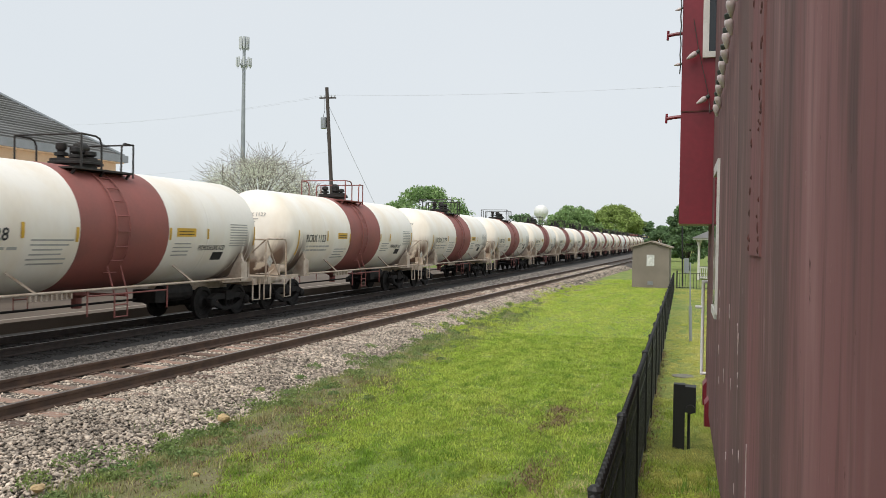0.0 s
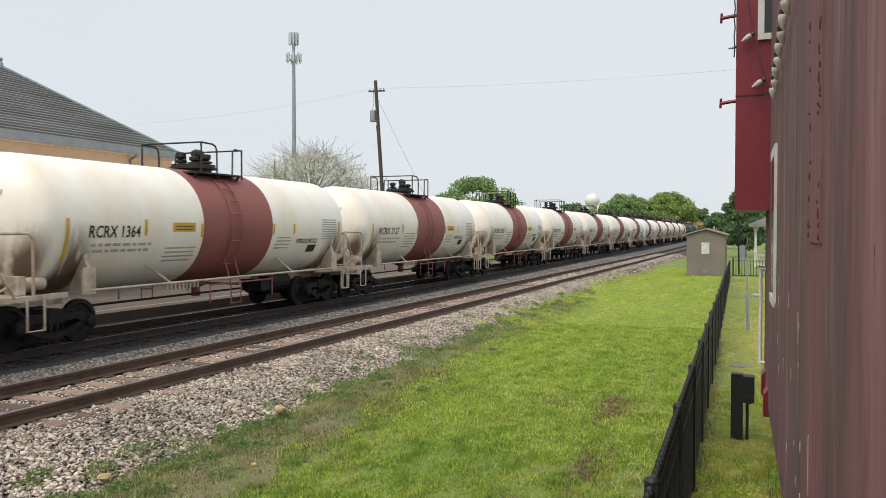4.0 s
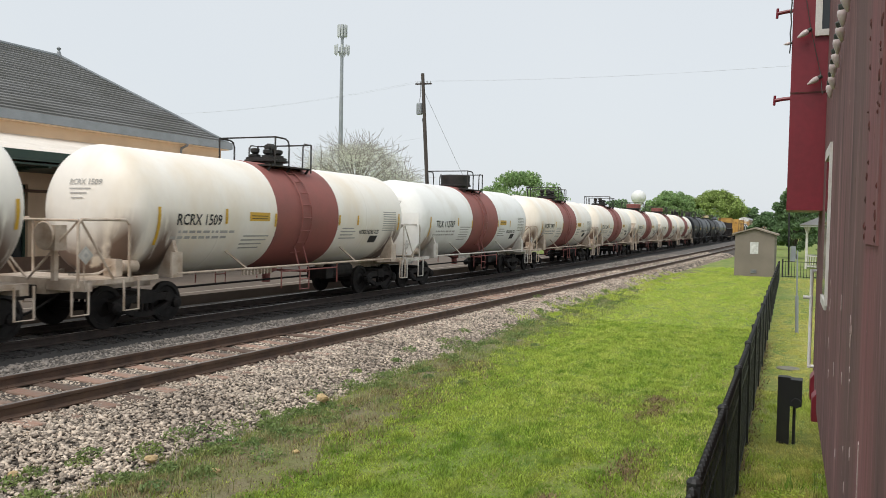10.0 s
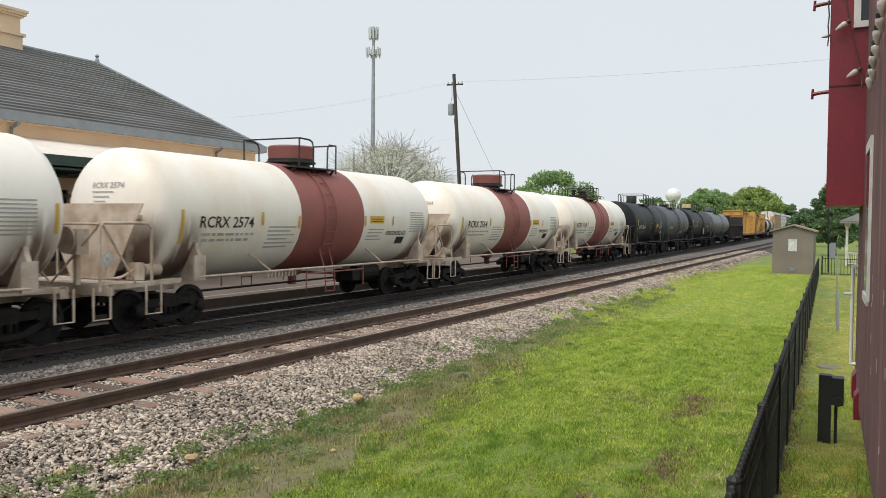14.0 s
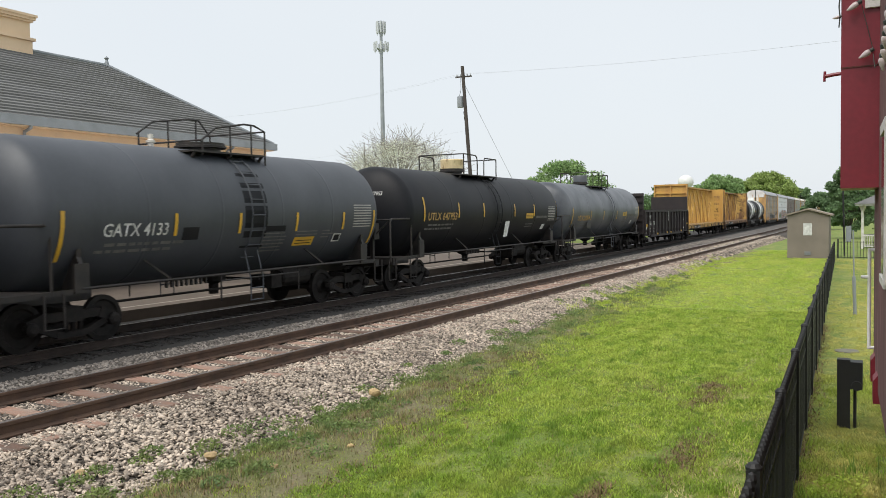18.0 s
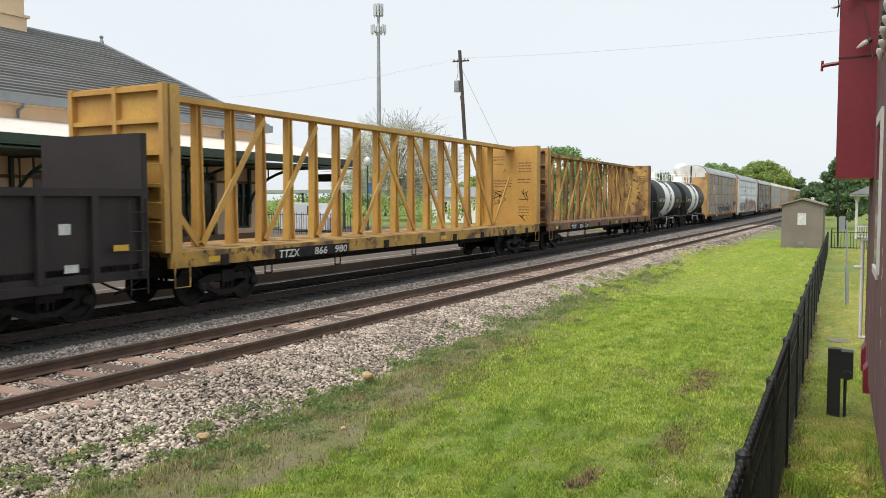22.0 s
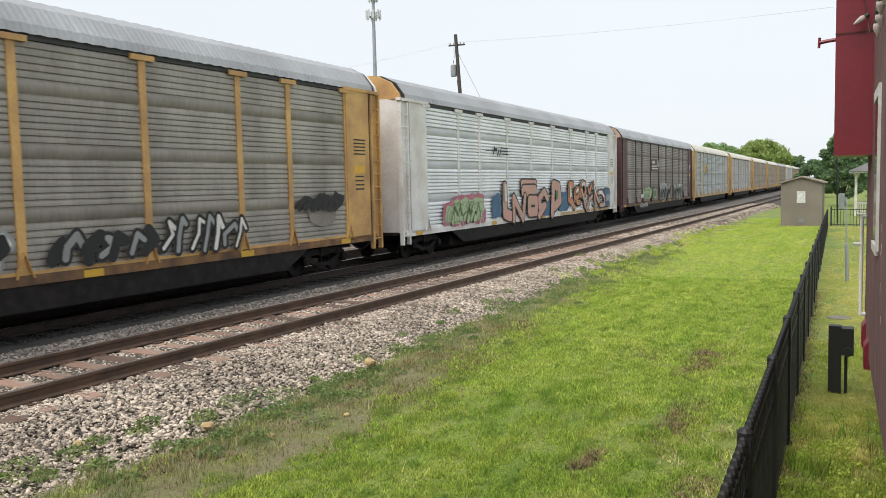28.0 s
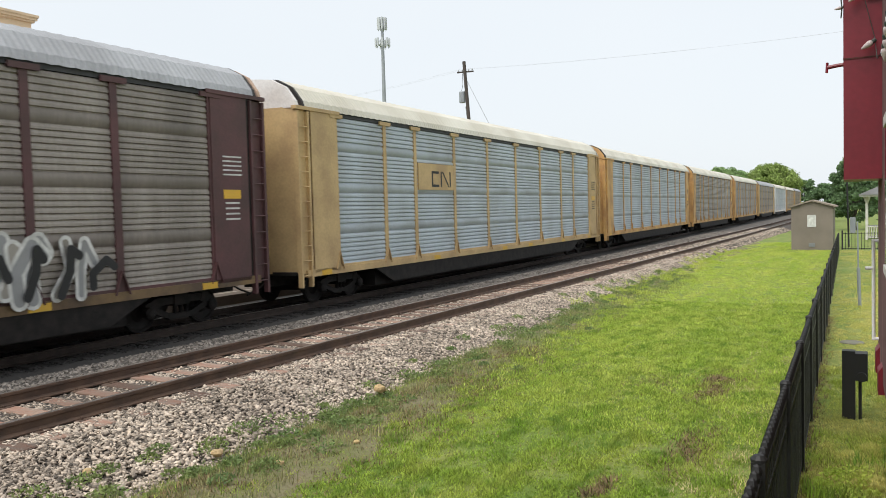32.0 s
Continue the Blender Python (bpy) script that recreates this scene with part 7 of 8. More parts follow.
SHEDW = mat("shed_siding", (0.235, 0.20, 0.165), (0.20, 0.17, 0.14), rough=0.85, scale=1.2, fine=30)
SHEDR = mat("shed_roof", (0.30, 0.25, 0.20), (0.22, 0.185, 0.15), rough=0.85, scale=2)
shed = thing("shed", "small tan gabled utility shed with a white notice", "shed")
sx0, sx1, sy = -4.33, -2.32, 47.0
bm = bmesh.new()
prof = [(sx0, -0.6), (sx1, -0.6), (sx1, 1.86), ((sx0 + sx1) / 2, 2.16), (sx0, 1.86)]
a = [bm.verts.new((x, sy, z)) for x, z in prof]
b = [bm.verts.new((x, sy + 2.4, z)) for x, z in prof]
bm.faces.new(a)
bm.faces.new(b[::-1])
for i in range(5):
    bm.faces.new((a[i], a[(i + 1) % 5], b[(i + 1) % 5], b[i]))
part("wall", bm, SHEDW, shed)
bm = bmesh.new()
mid = (sx0 + sx1) / 2
for s in (-1, 1):
    p = [(mid, 2.18), (mid + s * 1.16, 1.84), (mid + s * 1.16, 1.92), (mid, 2.26)]
    a = [bm.verts.new((x, sy - 0.12, z)) for x, z in p]
    b = [bm.verts.new((x, sy + 2.5, z)) for x, z in p]
    bm.faces.new(a)
    bm.faces.new(b[::-1])
    for i in range(4):
        bm.faces.new((a[i], a[(i + 1) % 4], b[(i + 1) % 4], b[i]))
part("roof", bm, SHEDR, shed)
bar_part("notice", shed, INKWHITE, (mid - 0.22, mid + 0.2, sy - 0.012, sy - 0.002, 0.82, 1.46))
bm = bmesh.new()
for k in range(4):
    box(bm, mid - 0.16, mid + 0.14, sy - 0.03, sy - 0.004, -0.22 + 0.05 * k, -0.19 + 0.05 * k)
part("vent", bm, GUTTER, shed)


# ---- distance: mast, pole, wires, tower, trees ----
GALV = mat("galvanised_steel", (0.36, 0.38, 0.40), (0.30, 0.32, 0.34), rough=0.5, metal=0.4, scale=1)
PANELW = mat("antenna_panel", (0.55, 0.57, 0.58), (0.48, 0.5, 0.52), rough=0.5)
mast = thing("cell_mast", "tall grey steel monopole mast with antenna panels", "mast")
mx, my = -88.9, 140.0
bm = bmesh.new()
lathe(bm, [(0.62, -0.6), (0.5, 12), (0.38, 26), (0.28, 41.5), (0.0, 41.6)], "z", 14, (mx, my, 0))
part("pole", bm, GALV, mast, smooth=40)
for z, n, r, h in ((40.2, 9, 0.85, 2.3), (36.4, 9, 1.4, 1.7)):
    bm = bmesh.new()
    for i in range(3):
        a, b = radians(120 * i + 20), radians(120 * i + 140)
        pipe(bm, [(mx + r * math.cos(a), my + r * math.sin(a), z - 0.5), (mx + r * math.cos(b), my + r * math.sin(b), z - 0.5)], 0.07, 6)
        pipe(bm, [(mx, my, z - 0.9), (mx + r * math.cos(a), my + r * math.sin(a), z - 0.5)], 0.08, 6)
    part("antenna_frame", bm, GALV, mast)
    for i in range(n):
        a = radians(360 * i / n + 20)
        x, y = mx + r * math.cos(a), my + r * math.sin(a)
        bm = bmesh.new()
        box(bm, x - 0.16, x + 0.16, y - 0.1, y + 0.1, z - h / 2, z + h / 2)
        pipe(bm, [(x * 0.97 + mx * 0.03, y * 0.97 + my * 0.03, z - h / 2 - 0.3), (x * 0.97 + mx * 0.03, y * 0.97 + my * 0.03, z + h / 2 + 0.1)], 0.05, 6)
        part("antenna_panel", bm, PANELW, mast)

POLEW = mat("weathered_pole_wood", (0.085, 0.07, 0.06), (0.06, 0.05, 0.045), rough=0.9, scale=2, fine=20, stretch=(4, 4, 0.4))
pole = thing("utility_pole", "leaning dark wooden utility pole with a grey transformer", "utility pole")
base, tip = Vector((-31.2, 64.0, -0.5)), Vector((-32.28, 64.0, 15.2))
at = lambda z: base + (tip - base) * ((z + 0.5) / 15.7)  # noqa: E731
bm = bmesh.new()
pipe(bm, [at(-0.5), at(7), at(15.2)], 0.15, 10)
part("shaft", bm, POLEW, pole)
bm = bmesh.new()
beam(bm, at(14.3) + Vector((-0.75, 0, 0)), at(14.3) + Vector((0.75, 0.2, 0)), 0.1, 0.12)
part("crossarm", bm, POLEW, pole)
for dx in (-0.65, -0.3, 0.35, 0.68):
    bm = bmesh.new()
    lathe(bm, [(0.03, 0.0), (0.06, 0.05), (0.06, 0.16), (0.03, 0.2), (0.0, 0.21)], "z", 8, at(14.36) + Vector((dx, 0.1, 0)))
    part("insulator", bm, PANELW, pole)
bm = bmesh.new()
lathe(bm, [(0.0, 0), (0.26, 0.02), (0.28, 0.1), (0.28, 0.95), (0.22, 1.02), (0.0, 1.04)], "z", 16, at(11.6) + Vector((-0.48, 0, 0)))
part("transformer", bm, GALV, pole, smooth=40)
bm = bmesh.new()
pipe(bm, [at(12.5) + Vector((-0.5, 0, 0.1)), at(13.2) + Vector((-0.3, 0, 0)), at(14.2) + Vector((-0.3, 0.1, 0))], 0.02, 5)
pipe(bm, [at(11.5), at(11.2) + Vector((-0.2, 0, 0)), at(10.0) + Vector((-0.16, 0, 0)), at(2.0) + Vector((-0.16, 0, 0))], 0.03, 6)
part("drop_cable", bm, BLACKS, pole)
WIRE = mat("aluminium_wire", (0.48, 0.50, 0.52), rough=0.6, bump=0)


def cable(a, b, sag, r):
    a, b = Vector(a), Vector(b)
    bm = bmesh.new()
    pipe(bm, [a.lerp(b, k / 16) - Vector((0, 0, sag * (1 - (2 * k / 16 - 1) ** 2))) for k in range(17)], r, 5)
    tagged(part("power_line", bm, WIRE), "thin sagging overhead power line from the wooden pole", "power line", "power lines")


for dx, z in ((-0.65, 14.5), (0.35, 14.5)):
    cable(at(14.5) + Vector((dx, 0.1, 0.05)), (-75 + dx, 70.0, 14.0), 0.9, 0.0045)
    cable(at(14.5) + Vector((dx, 0.1, 0.05)), (22 + dx, 58.0, 13.9), 0.8, 0.0045)
cable(at(9.6), (-75, 72, 7.9), 0.6, 0.0045)
cable(at(13.8), (-26.5, 68.5, -0.4), 0.05, 0.02)

TOWERW = mat("tower_white", (0.78, 0.78, 0.76), (0.7, 0.7, 0.68), rough=0.5)
tower = thing("water_tower", "white spherical water tower over the distant trees", "water tower")
wx, wy = -82.1, 400.0
bm = bmesh.new()
lathe(bm, [(0.9, 10.9), (1.7, 12.4)] + [(3.65 * math.sin(a), 16.2 - 3.5 * math.cos(a)) for a in [math.pi * k / 14 for k in range(5, 14)]] + [(0.0, 19.7)], "z", 28, (wx, wy, 0))
part("tank", bm, TOWERW, tower, smooth=60)
bm = bmesh.new()
lathe(bm, [(2.2, -1), (0.9, 3), (0.8, 11.2)], "z", 16, (wx, wy, 0))
part("stem", bm, TOWERW, tower, smooth=40)

BARK = mat("grey_bark", (0.10, 0.085, 0.07), (0.07, 0.06, 0.05), rough=0.95, scale=3, fine=20, bump=0.4)
# LEAF and LEAFD are lifted and cooled: distance haze is mixed into their greens.
LEAF = mat("spring_leaf", (0.29, 0.41, 0.165), (0.215, 0.335, 0.13), rough=0.7, scale=0.5, fine=4, island=0.45, bump=0)
LEAFD = mat("deep_green_leaf", (0.19, 0.29, 0.135), (0.14, 0.23, 0.105), rough=0.7, scale=0.5, fine=4, island=0.45, bump=0)
LEAFY = mat("young_yellow_leaf", (0.34, 0.43, 0.13), (0.26, 0.35, 0.10), rough=0.7, scale=0.5, fine=4, island=0.4, bump=0)
TWIG = mat("pale_twig", (0.26, 0.23, 0.19), (0.2, 0.18, 0.15), rough=0.9)
BLOSSOM = mat("pale_blossom", (0.80, 0.80, 0.70), (0.68, 0.70, 0.56), rough=0.8, scale=0.6, fine=4, island=0.3, bump=0)

for leafy, share in ((LEAF, 0.4), (LEAFD, 0.4), (LEAFY, 0.4), (BLOSSOM, 0.4)):
    let_light_through(leafy, share)


def leaf_mesh(name, centres, radii, per, size, material, rng):
    """Loose small leaves in the outer part of each clump."""
    n = len(centres) * per
    c, r = np.repeat(np.array(centres), per, 0), np.repeat(np.array(radii), per, 0)
    d = rng.normal(size=(n, 3))
    d /= np.linalg.norm(d, axis=1, keepdims=True)
    p = c + d * r * (rng.uniform(0.15, 1.0, (n, 1)) ** 0.45)
    u = rng.normal(size=(n, 3))
    u /= np.linalg.norm(u, axis=1, keepdims=True)
    w = np.cross(u, rng.normal(size=(n, 3)))
    w /= np.linalg.norm(w, axis=1, keepdims=True)
    s = size * rng.uniform(0.6, 1.3, (n, 1))
    v = np.stack([p - u * s, p + w * s * 0.5, p + u * s, p - w * s * 0.5], 1).reshape(-1, 3)
    me = bpy.data.meshes.new(name)
    me.from_pydata(v.tolist(), [], np.arange(4 * n).reshape(-1, 4).tolist())
    me.materials.append(material)
    return me


def tree(label, x, y, height, spread, leaf, seed, clumps=60, per=70, size=0.22, trunk=0.35, z0=-0.6, bare=0.0, low=0.25, category="tree"):
    rng = np.random.default_rng(seed)
    t = thing("tree", label, category, "trees beyond the tracks")
    bm = bmesh.new()
    top = z0 + height
    fork = z0 + height * low
    lathe(bm, [(trunk * 0.75, z0 - 0.3), (trunk * 0.5, z0 + 0.5), (trunk * 0.4, fork), (trunk * 0.25, fork + height * 0.2)], "z", 9, (x, y, 0))
    centres, radii = [], []
    for k in range(clumps):
        a, e = rng.uniform(0, 2 * math.pi), rng.uniform(0.0, 1.0)
        z = fork + (top - fork) * (0.08 + 0.88 * e)
        wide = spread * math.sqrt(max(1 - (1.9 * (e - 0.42)) ** 2, 0.10)) * (0.35 + 0.65 * rng.uniform(0.2, 1) ** 0.5)
        c = (x + wide * math.cos(a) * 0.92, y + wide * math.sin(a) * 0.92, z - 0.04 * height)
        centres.append(c)
        radii.append([spread * rng.uniform(0.16, 0.30), spread * rng.uniform(0.16, 0.30), spread * rng.uniform(0.11, 0.2)])
        if k < 26 or bare:
            m = Vector((x, y, fork + (c[2] - fork) * 0.3)).lerp(Vector(c), 0.45) + Vector((0, 0, 0.06 * height))
            pipe(bm, [(x, y, fork - 0.1 + 0.15 * (c[2] - fork)), m, c], trunk * 0.10, 5)
    part("trunk", bm, TWIG if bare else BARK, t)
    if bare:
        bm = bmesh.new()
        for c, r in zip(centres, radii):
            for _ in range(7):
                d = Vector(rng.normal(size=3)).normalized() * r[0] * 1.6
                d.z = abs(d.z) * 0.9
                pipe(bm, [c, Vector(c) + d * 0.5 + Vector((0, 0, 0.1)), Vector(c) + d], 0.016, 4)
        part("branchwork", bm, TWIG, t)
    ob = new("crown", leaf_mesh("crown", centres, radii, per, size, leaf, rng))
    ob.parent = t
    return t


tree("bare spreading tree in pale spring blossom", -54.6, 90, 12.9, 8.6, BLOSSOM, 1, 170, 240, 0.085, 0.5, bare=1.0, low=0.22)
tree("round green broadleaf tree beyond the train", -43.0, 120, 11.0, 6.9, LEAF, 2, 90, 170, 0.24)
tree("green broadleaf tree near the water tower", -52.8, 320, 16.2, 11.2, LEAF, 3, 90, 190, 0.5)
tree("broad yellow-green tree past the shed", -41.0, 360, 18.2, 12.5, LEAFY, 4, 90, 190, 0.55)
tree("dark green tree past the shed", -37.0, 484, 14.5, 9.0, LEAFD, 5, 70, 170, 0.6)
tree("tall leafy tree beside the park fence", -2.2, 80, 7.6, 1.9, LEAFD, 6, 80, 130, 0.16, 0.25, low=0.08)
tree("dark leafy tree behind the gazebo", 2.6, 92, 7.6, 3.8, LEAFD, 7, 90, 140, 0.2, 0.3, low=0.03)
tree("dark leafy tree behind the gazebo", -6.6, 120, 5.2, 2.6, LEAFD, 8, 80, 130, 0.22, 0.3, low=0.12)
for k, (x, y, h, w, m) in enumerate(((-52, 150, 8.5, 6, LEAF), (-62, 135, 8, 6, LEAFY), (-38, 165, 8, 6, LEAFD), (-44, 400, 13, 9, LEAF), (-75, 120, 9, 7, LEAF), (-36, 105, 4.5, 3.6, LEAF), (-50, 100, 4.2, 3.4, LEAFY), (-8, 260, 8, 8, LEAFD))):
    tree("green spring tree beyond the station", x, y, h, w, m, 20 + k, 50, 110, 0.3)
rng = np.random.default_rng(77)
cs, rs = [], []
for k in range(420):
    x = rng.uniform(-260, 60)
    if -38 < x < -10:
        continue
    cs.append((x, 330 + rng.uniform(-15, 40), rng.uniform(0.5, 5.5)))
    rs.append([rng.uniform(2.5, 5), 3, rng.uniform(1.5, 2.8)])
woods = new("distant_woods", leaf_mesh("distant_woods", cs, rs, 26, 0.75, LEAFD, rng))
tagged(woods, "low dark green line of distant woods", "woods", kind="stuff")

# ---- park corner past the fence ----
gaz = thing("gazebo", "white wooden gazebo with a grey shingled roof", "gazebo")
gx, gy = 0.95, 60.0
for k in range(8):
    a = radians(45 * k + 22.5)
    x, y = gx + 2.05 * math.cos(a), gy + 2.05 * math.sin(a)
    bm = bmesh.new()
    beam(bm, (x, y, -0.6), (x, y, 2.45), 0.14)
    for s in (-1, 1):
        beam(bm, (x, y, 1.9), (x - s * 0.45 * math.sin(a), y + s * 0.45 * math.cos(a), 2.4), 0.07)
    part("post", bm, TRIMW, gaz)
    b = radians(45 * k + 67.5)
    x2, y2 = gx + 2.05 * math.cos(b), gy + 2.05 * math.sin(b)
    bm = bmesh.new()
    beam(bm, (x, y, 0.45), (x2, y2, 0.45), 0.07)
    beam(bm, (x, y, -0.25), (x2, y2, -0.25), 0.07)
    for j in range(1, 8):
        p = Vector((x, y, 0)).lerp(Vector((x2, y2, 0)), j / 8)
        beam(bm, (p.x, p.y, -0.25), (p.x, p.y, 0.45), 0.04)
    part("railing", bm, TRIMW, gaz)
bm = bmesh.new()
lathe(bm, [(2.5, 2.38), (2.5, 2.52), (2.2, 2.56)], "z", 8, (gx, gy, 0), radians(22.5), radians(382.5))
part("eave", bm, TRIMW, gaz)
bm = bmesh.new()
lathe(bm, [(2.6, 2.5), (1.3, 3.05), (0.5, 3.5), (0.0, 3.7)], "z", 8, (gx, gy, 0), radians(22.5), radians(382.5))
part("roof", bm, SHINGLE, gaz)
bm = bmesh.new()
lathe(bm, [(2.3, -0.75), (2.3, -0.55), (0.0, -0.55)], "z", 8, (gx, gy, 0))
part("floor", bm, TRIMW, gaz)
stand = thing("pole_marker", "white and grey marker pole stuck in the lawn", "marker pole")
bm = bmesh.new()
pipe(bm, [(-0.53, 22.0, 0.5), (-0.55, 22.0, 1.68)], 0.018, 8)
part("upper_tube", bm, GALV, stand)
bm = bmesh.new()
pipe(bm, [(-0.5, 22.0, -0.45), (-0.53, 22.0, 0.55)], 0.04, 8)
part("sleeve", bm, GALV, stand)
lamp = thing("lamp_pole", "thin dark lamp pole in the park", "pole")
bm = bmesh.new()
pipe(bm, [(-1.67, 50.0, -0.6), (-1.83, 50.0, 6.4)], 0.045, 8)
part("shaft", bm, IRON, lamp)
bar_part("cabinet", lamp, GALV, (-1.62, -1.34, 49.9, 50.1, 0.35, 1.25))
cross = thing("iron_fence", "black iron picket fence crossing the park lawn", "fence")
bm = bmesh.new()
for z in (-0.35, 0.45):
    beam(bm, (-1.9, 47.5, z), (6.0, 47.5, z), 0.03)
part("rail", bm, IRON, cross)
for k in range(53):
    x = -1.9 + 0.15 * k
    bm = bmesh.new()
    wide = 0.035 if k % 13 == 0 else 0.011
    box(bm, x - wide, x + wide, 47.5 - wide, 47.5 + wide, -0.6, 0.6 if wide > 0.02 else 0.5)
    part("post" if wide > 0.02 else "picket", bm, IRON, cross)


# ---- small things past the depot ----
sign = thing("hanging_sign", "dark board sign hanging from the canopy end", "sign")
bar_part("board", sign, BLACKS, (-25.6, -23.6, 33.7, 33.8, 3.12, 3.5))
for x in (-25.2, -24.0):
    bm = bmesh.new()
    pipe(bm, [(x, 33.75, 3.5), (x, 33.75, 3.8)], 0.02, 6)
    part("hanger", bm, BLACKS, sign)
lampst = thing("street_lamp", "green lamp post with a white globe and blue sign", "street lamp")
bm = bmesh.new()
lathe(bm, [(0.14, -0.2), (0.12, 0.3), (0.06, 0.5), (0.05, 4.4), (0.09, 4.45)], "z", 10, (-29.5, 45.0, 0))
part("post", bm, GREENTRIM, lampst)
bm = bmesh.new()
lathe(bm, [(0.08, 4.45), (0.2, 4.65), (0.2, 4.85), (0.1, 5.0), (0.0, 5.04)], "z", 14, (-29.5, 45.0, 0))
part("globe", bm, TOWERW, lampst, smooth=50)
bar_part("sign_panel", lampst, SPRAY_BLUE, (-29.4, -28.75, 44.95, 45.0, 2.6, 3.3))
HEDGE = LEAFY
rng = np.random.default_rng(31)
cs = [(-75 + 1.1 * k + rng.uniform(-0.5, 0.5), 70 + rng.uniform(-2, 2), 0.6 + rng.uniform(0, 1.4)) for k in range(50)]
hedge = new("hedge", leaf_mesh("hedge", cs, [[1.2, 1.2, 1.0]] * 50, 120, 0.16, HEDGE, rng))
tagged(hedge, "yellow-green hedge row across the street", "hedge", kind="stuff")
shelter = thing("carport", "long low carport with a pale green flat roof", "carport")
bar_part("roof", shelter, mat("pale_green_roof", (0.34, 0.40, 0.32), (0.28, 0.33, 0.27), rough=0.6), (-49.0, -36.0, 52.0, 57.0, 2.75, 3.0))
for x in (-48.5, -44.5, -40.5, -36.5):
    bm = bmesh.new()
    beam(bm, (x, 52.3, -0.4), (x, 52.3, 2.75), 0.12)
    part("post", bm, GREENTRIM, shelter)
van = thing("parked_van", "white delivery van parked behind the station fence", "van")
bm = bmesh.new()
prof = [(-38.6, 0.0), (-34.2, 0.0), (-34.2, 1.0), (-34.8, 1.15), (-35.4, 1.95), (-38.6, 2.0)]
a0 = [bm.verts.new((x, 47.0, z)) for x, z in prof]
b0 = [bm.verts.new((x, 48.8, z)) for x, z in prof]
bm.faces.new(a0)
bm.faces.new(b0[::-1])
for i in range(6):
    bm.faces.new((a0[i], a0[(i + 1) % 6], b0[(i + 1) % 6], b0[i]))
bmesh.ops.bevel(bm, geom=list(bm.edges), offset=0.08, segments=2, affect="EDGES")
part("body", bm, PANELW, van, smooth=40)
bar_part("side_window", van, GLASSD, (-36.0, -35.35, 46.985, 47.0, 1.15, 1.75))
for x in (-37.7, -35.1):
    bm = bmesh.new()
    lathe(bm, [(0.0, -0.02), (0.2, -0.02), (0.33, 0.02), (0.33, 0.2), (0.0, 0.2)], "y", 18, (x, 46.98, 0.05))
    part("wheel", bm, GRIME, van)
sf = thing("iron_fence", "black iron fence beside the station yard", "fence")
bm = bmesh.new()
for z in (0.15, 1.2):
    beam(bm, (-44.0, 44.0, z), (-29.0, 44.0, z), 0.04)
part("rail", bm, IRON, sf)
for k in range(76):
    x = -44.0 + 0.2 * k
    bm = bmesh.new()
    box(bm, x - 0.012, x + 0.012, 43.988, 44.012, -0.2, 1.35)
    part("picket", bm, IRON, sf)
house = thing("white_building", "low white building with a pale roof behind the yard", "building")
bm = bmesh.new()
box(bm, -46.0, -34.0, 84.0, 92.0, -0.5, 2.5)
part("wall", bm, TOWERW, house)
bm = bmesh.new()
v = [bm.verts.new(p) for p in ((-46.4, 83.6, 2.5), (-33.6, 83.6, 2.5), (-33.6, 92.4, 2.5), (-46.4, 92.4, 2.5), (-46.4, 88, 3.7), (-33.6, 88, 3.7))]
for f in ((0, 1, 5, 4), (2, 3, 4, 5), (0, 4, 3), (1, 2, 5)):
    bm.faces.new([v[i] for i in f])
part("roof", bm, GUTTER, house)
for x in (-44.5, -41.5, -38.5, -35.5):
    bar_part("window", house, GLASSD, (x - 0.5, x + 0.5, 83.97, 83.995, 0.8, 1.9))


# ---- ties, stones, grass ----
def tie_mesh(wood):
    bm = bmesh.new()
    box(bm, -1.3, 1.3, -0.115, 0.115, -0.36, -0.172)
    bmesh.ops.bevel(bm, geom=[e for e in bm.edges], offset=0.012, segments=1, affect="EDGES")
    me = bpy.data.meshes.new("tie")
    bm.to_mesh(me)
    bm.free()
    me.materials.append(wood)
    return me


TIE_MESH, SHADED_MESH = tie_mesh(TIE), tie_mesh(SHADETIE)
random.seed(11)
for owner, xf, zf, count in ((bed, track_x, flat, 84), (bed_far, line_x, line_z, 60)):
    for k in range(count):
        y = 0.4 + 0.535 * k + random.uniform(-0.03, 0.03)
        o = new("tie", TIE_MESH if owner is bed else SHADED_MESH)
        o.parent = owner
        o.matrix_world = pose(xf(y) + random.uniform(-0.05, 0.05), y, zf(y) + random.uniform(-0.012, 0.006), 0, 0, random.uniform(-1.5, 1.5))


def plates():
    bm = bmesh.new()
    for k in range(84):
        y = 0.4 + 0.535 * k
        for s in (-0.753, 0.753):
            x = track_x(y) + s
            box(bm, x - 0.16, x + 0.16, y - 0.09, y + 0.09, -0.176, -0.163)
            for dx in (-0.1, 0.1):
                box(bm, x + dx - 0.012, x + dx + 0.012, y - 0.03, y - 0.006, -0.163, -0.135)
    return tagged(part("tie_plates", bm, RAIL), "rusty tie plates and spikes under the rails", "tie plates", kind="stuff")


plates()


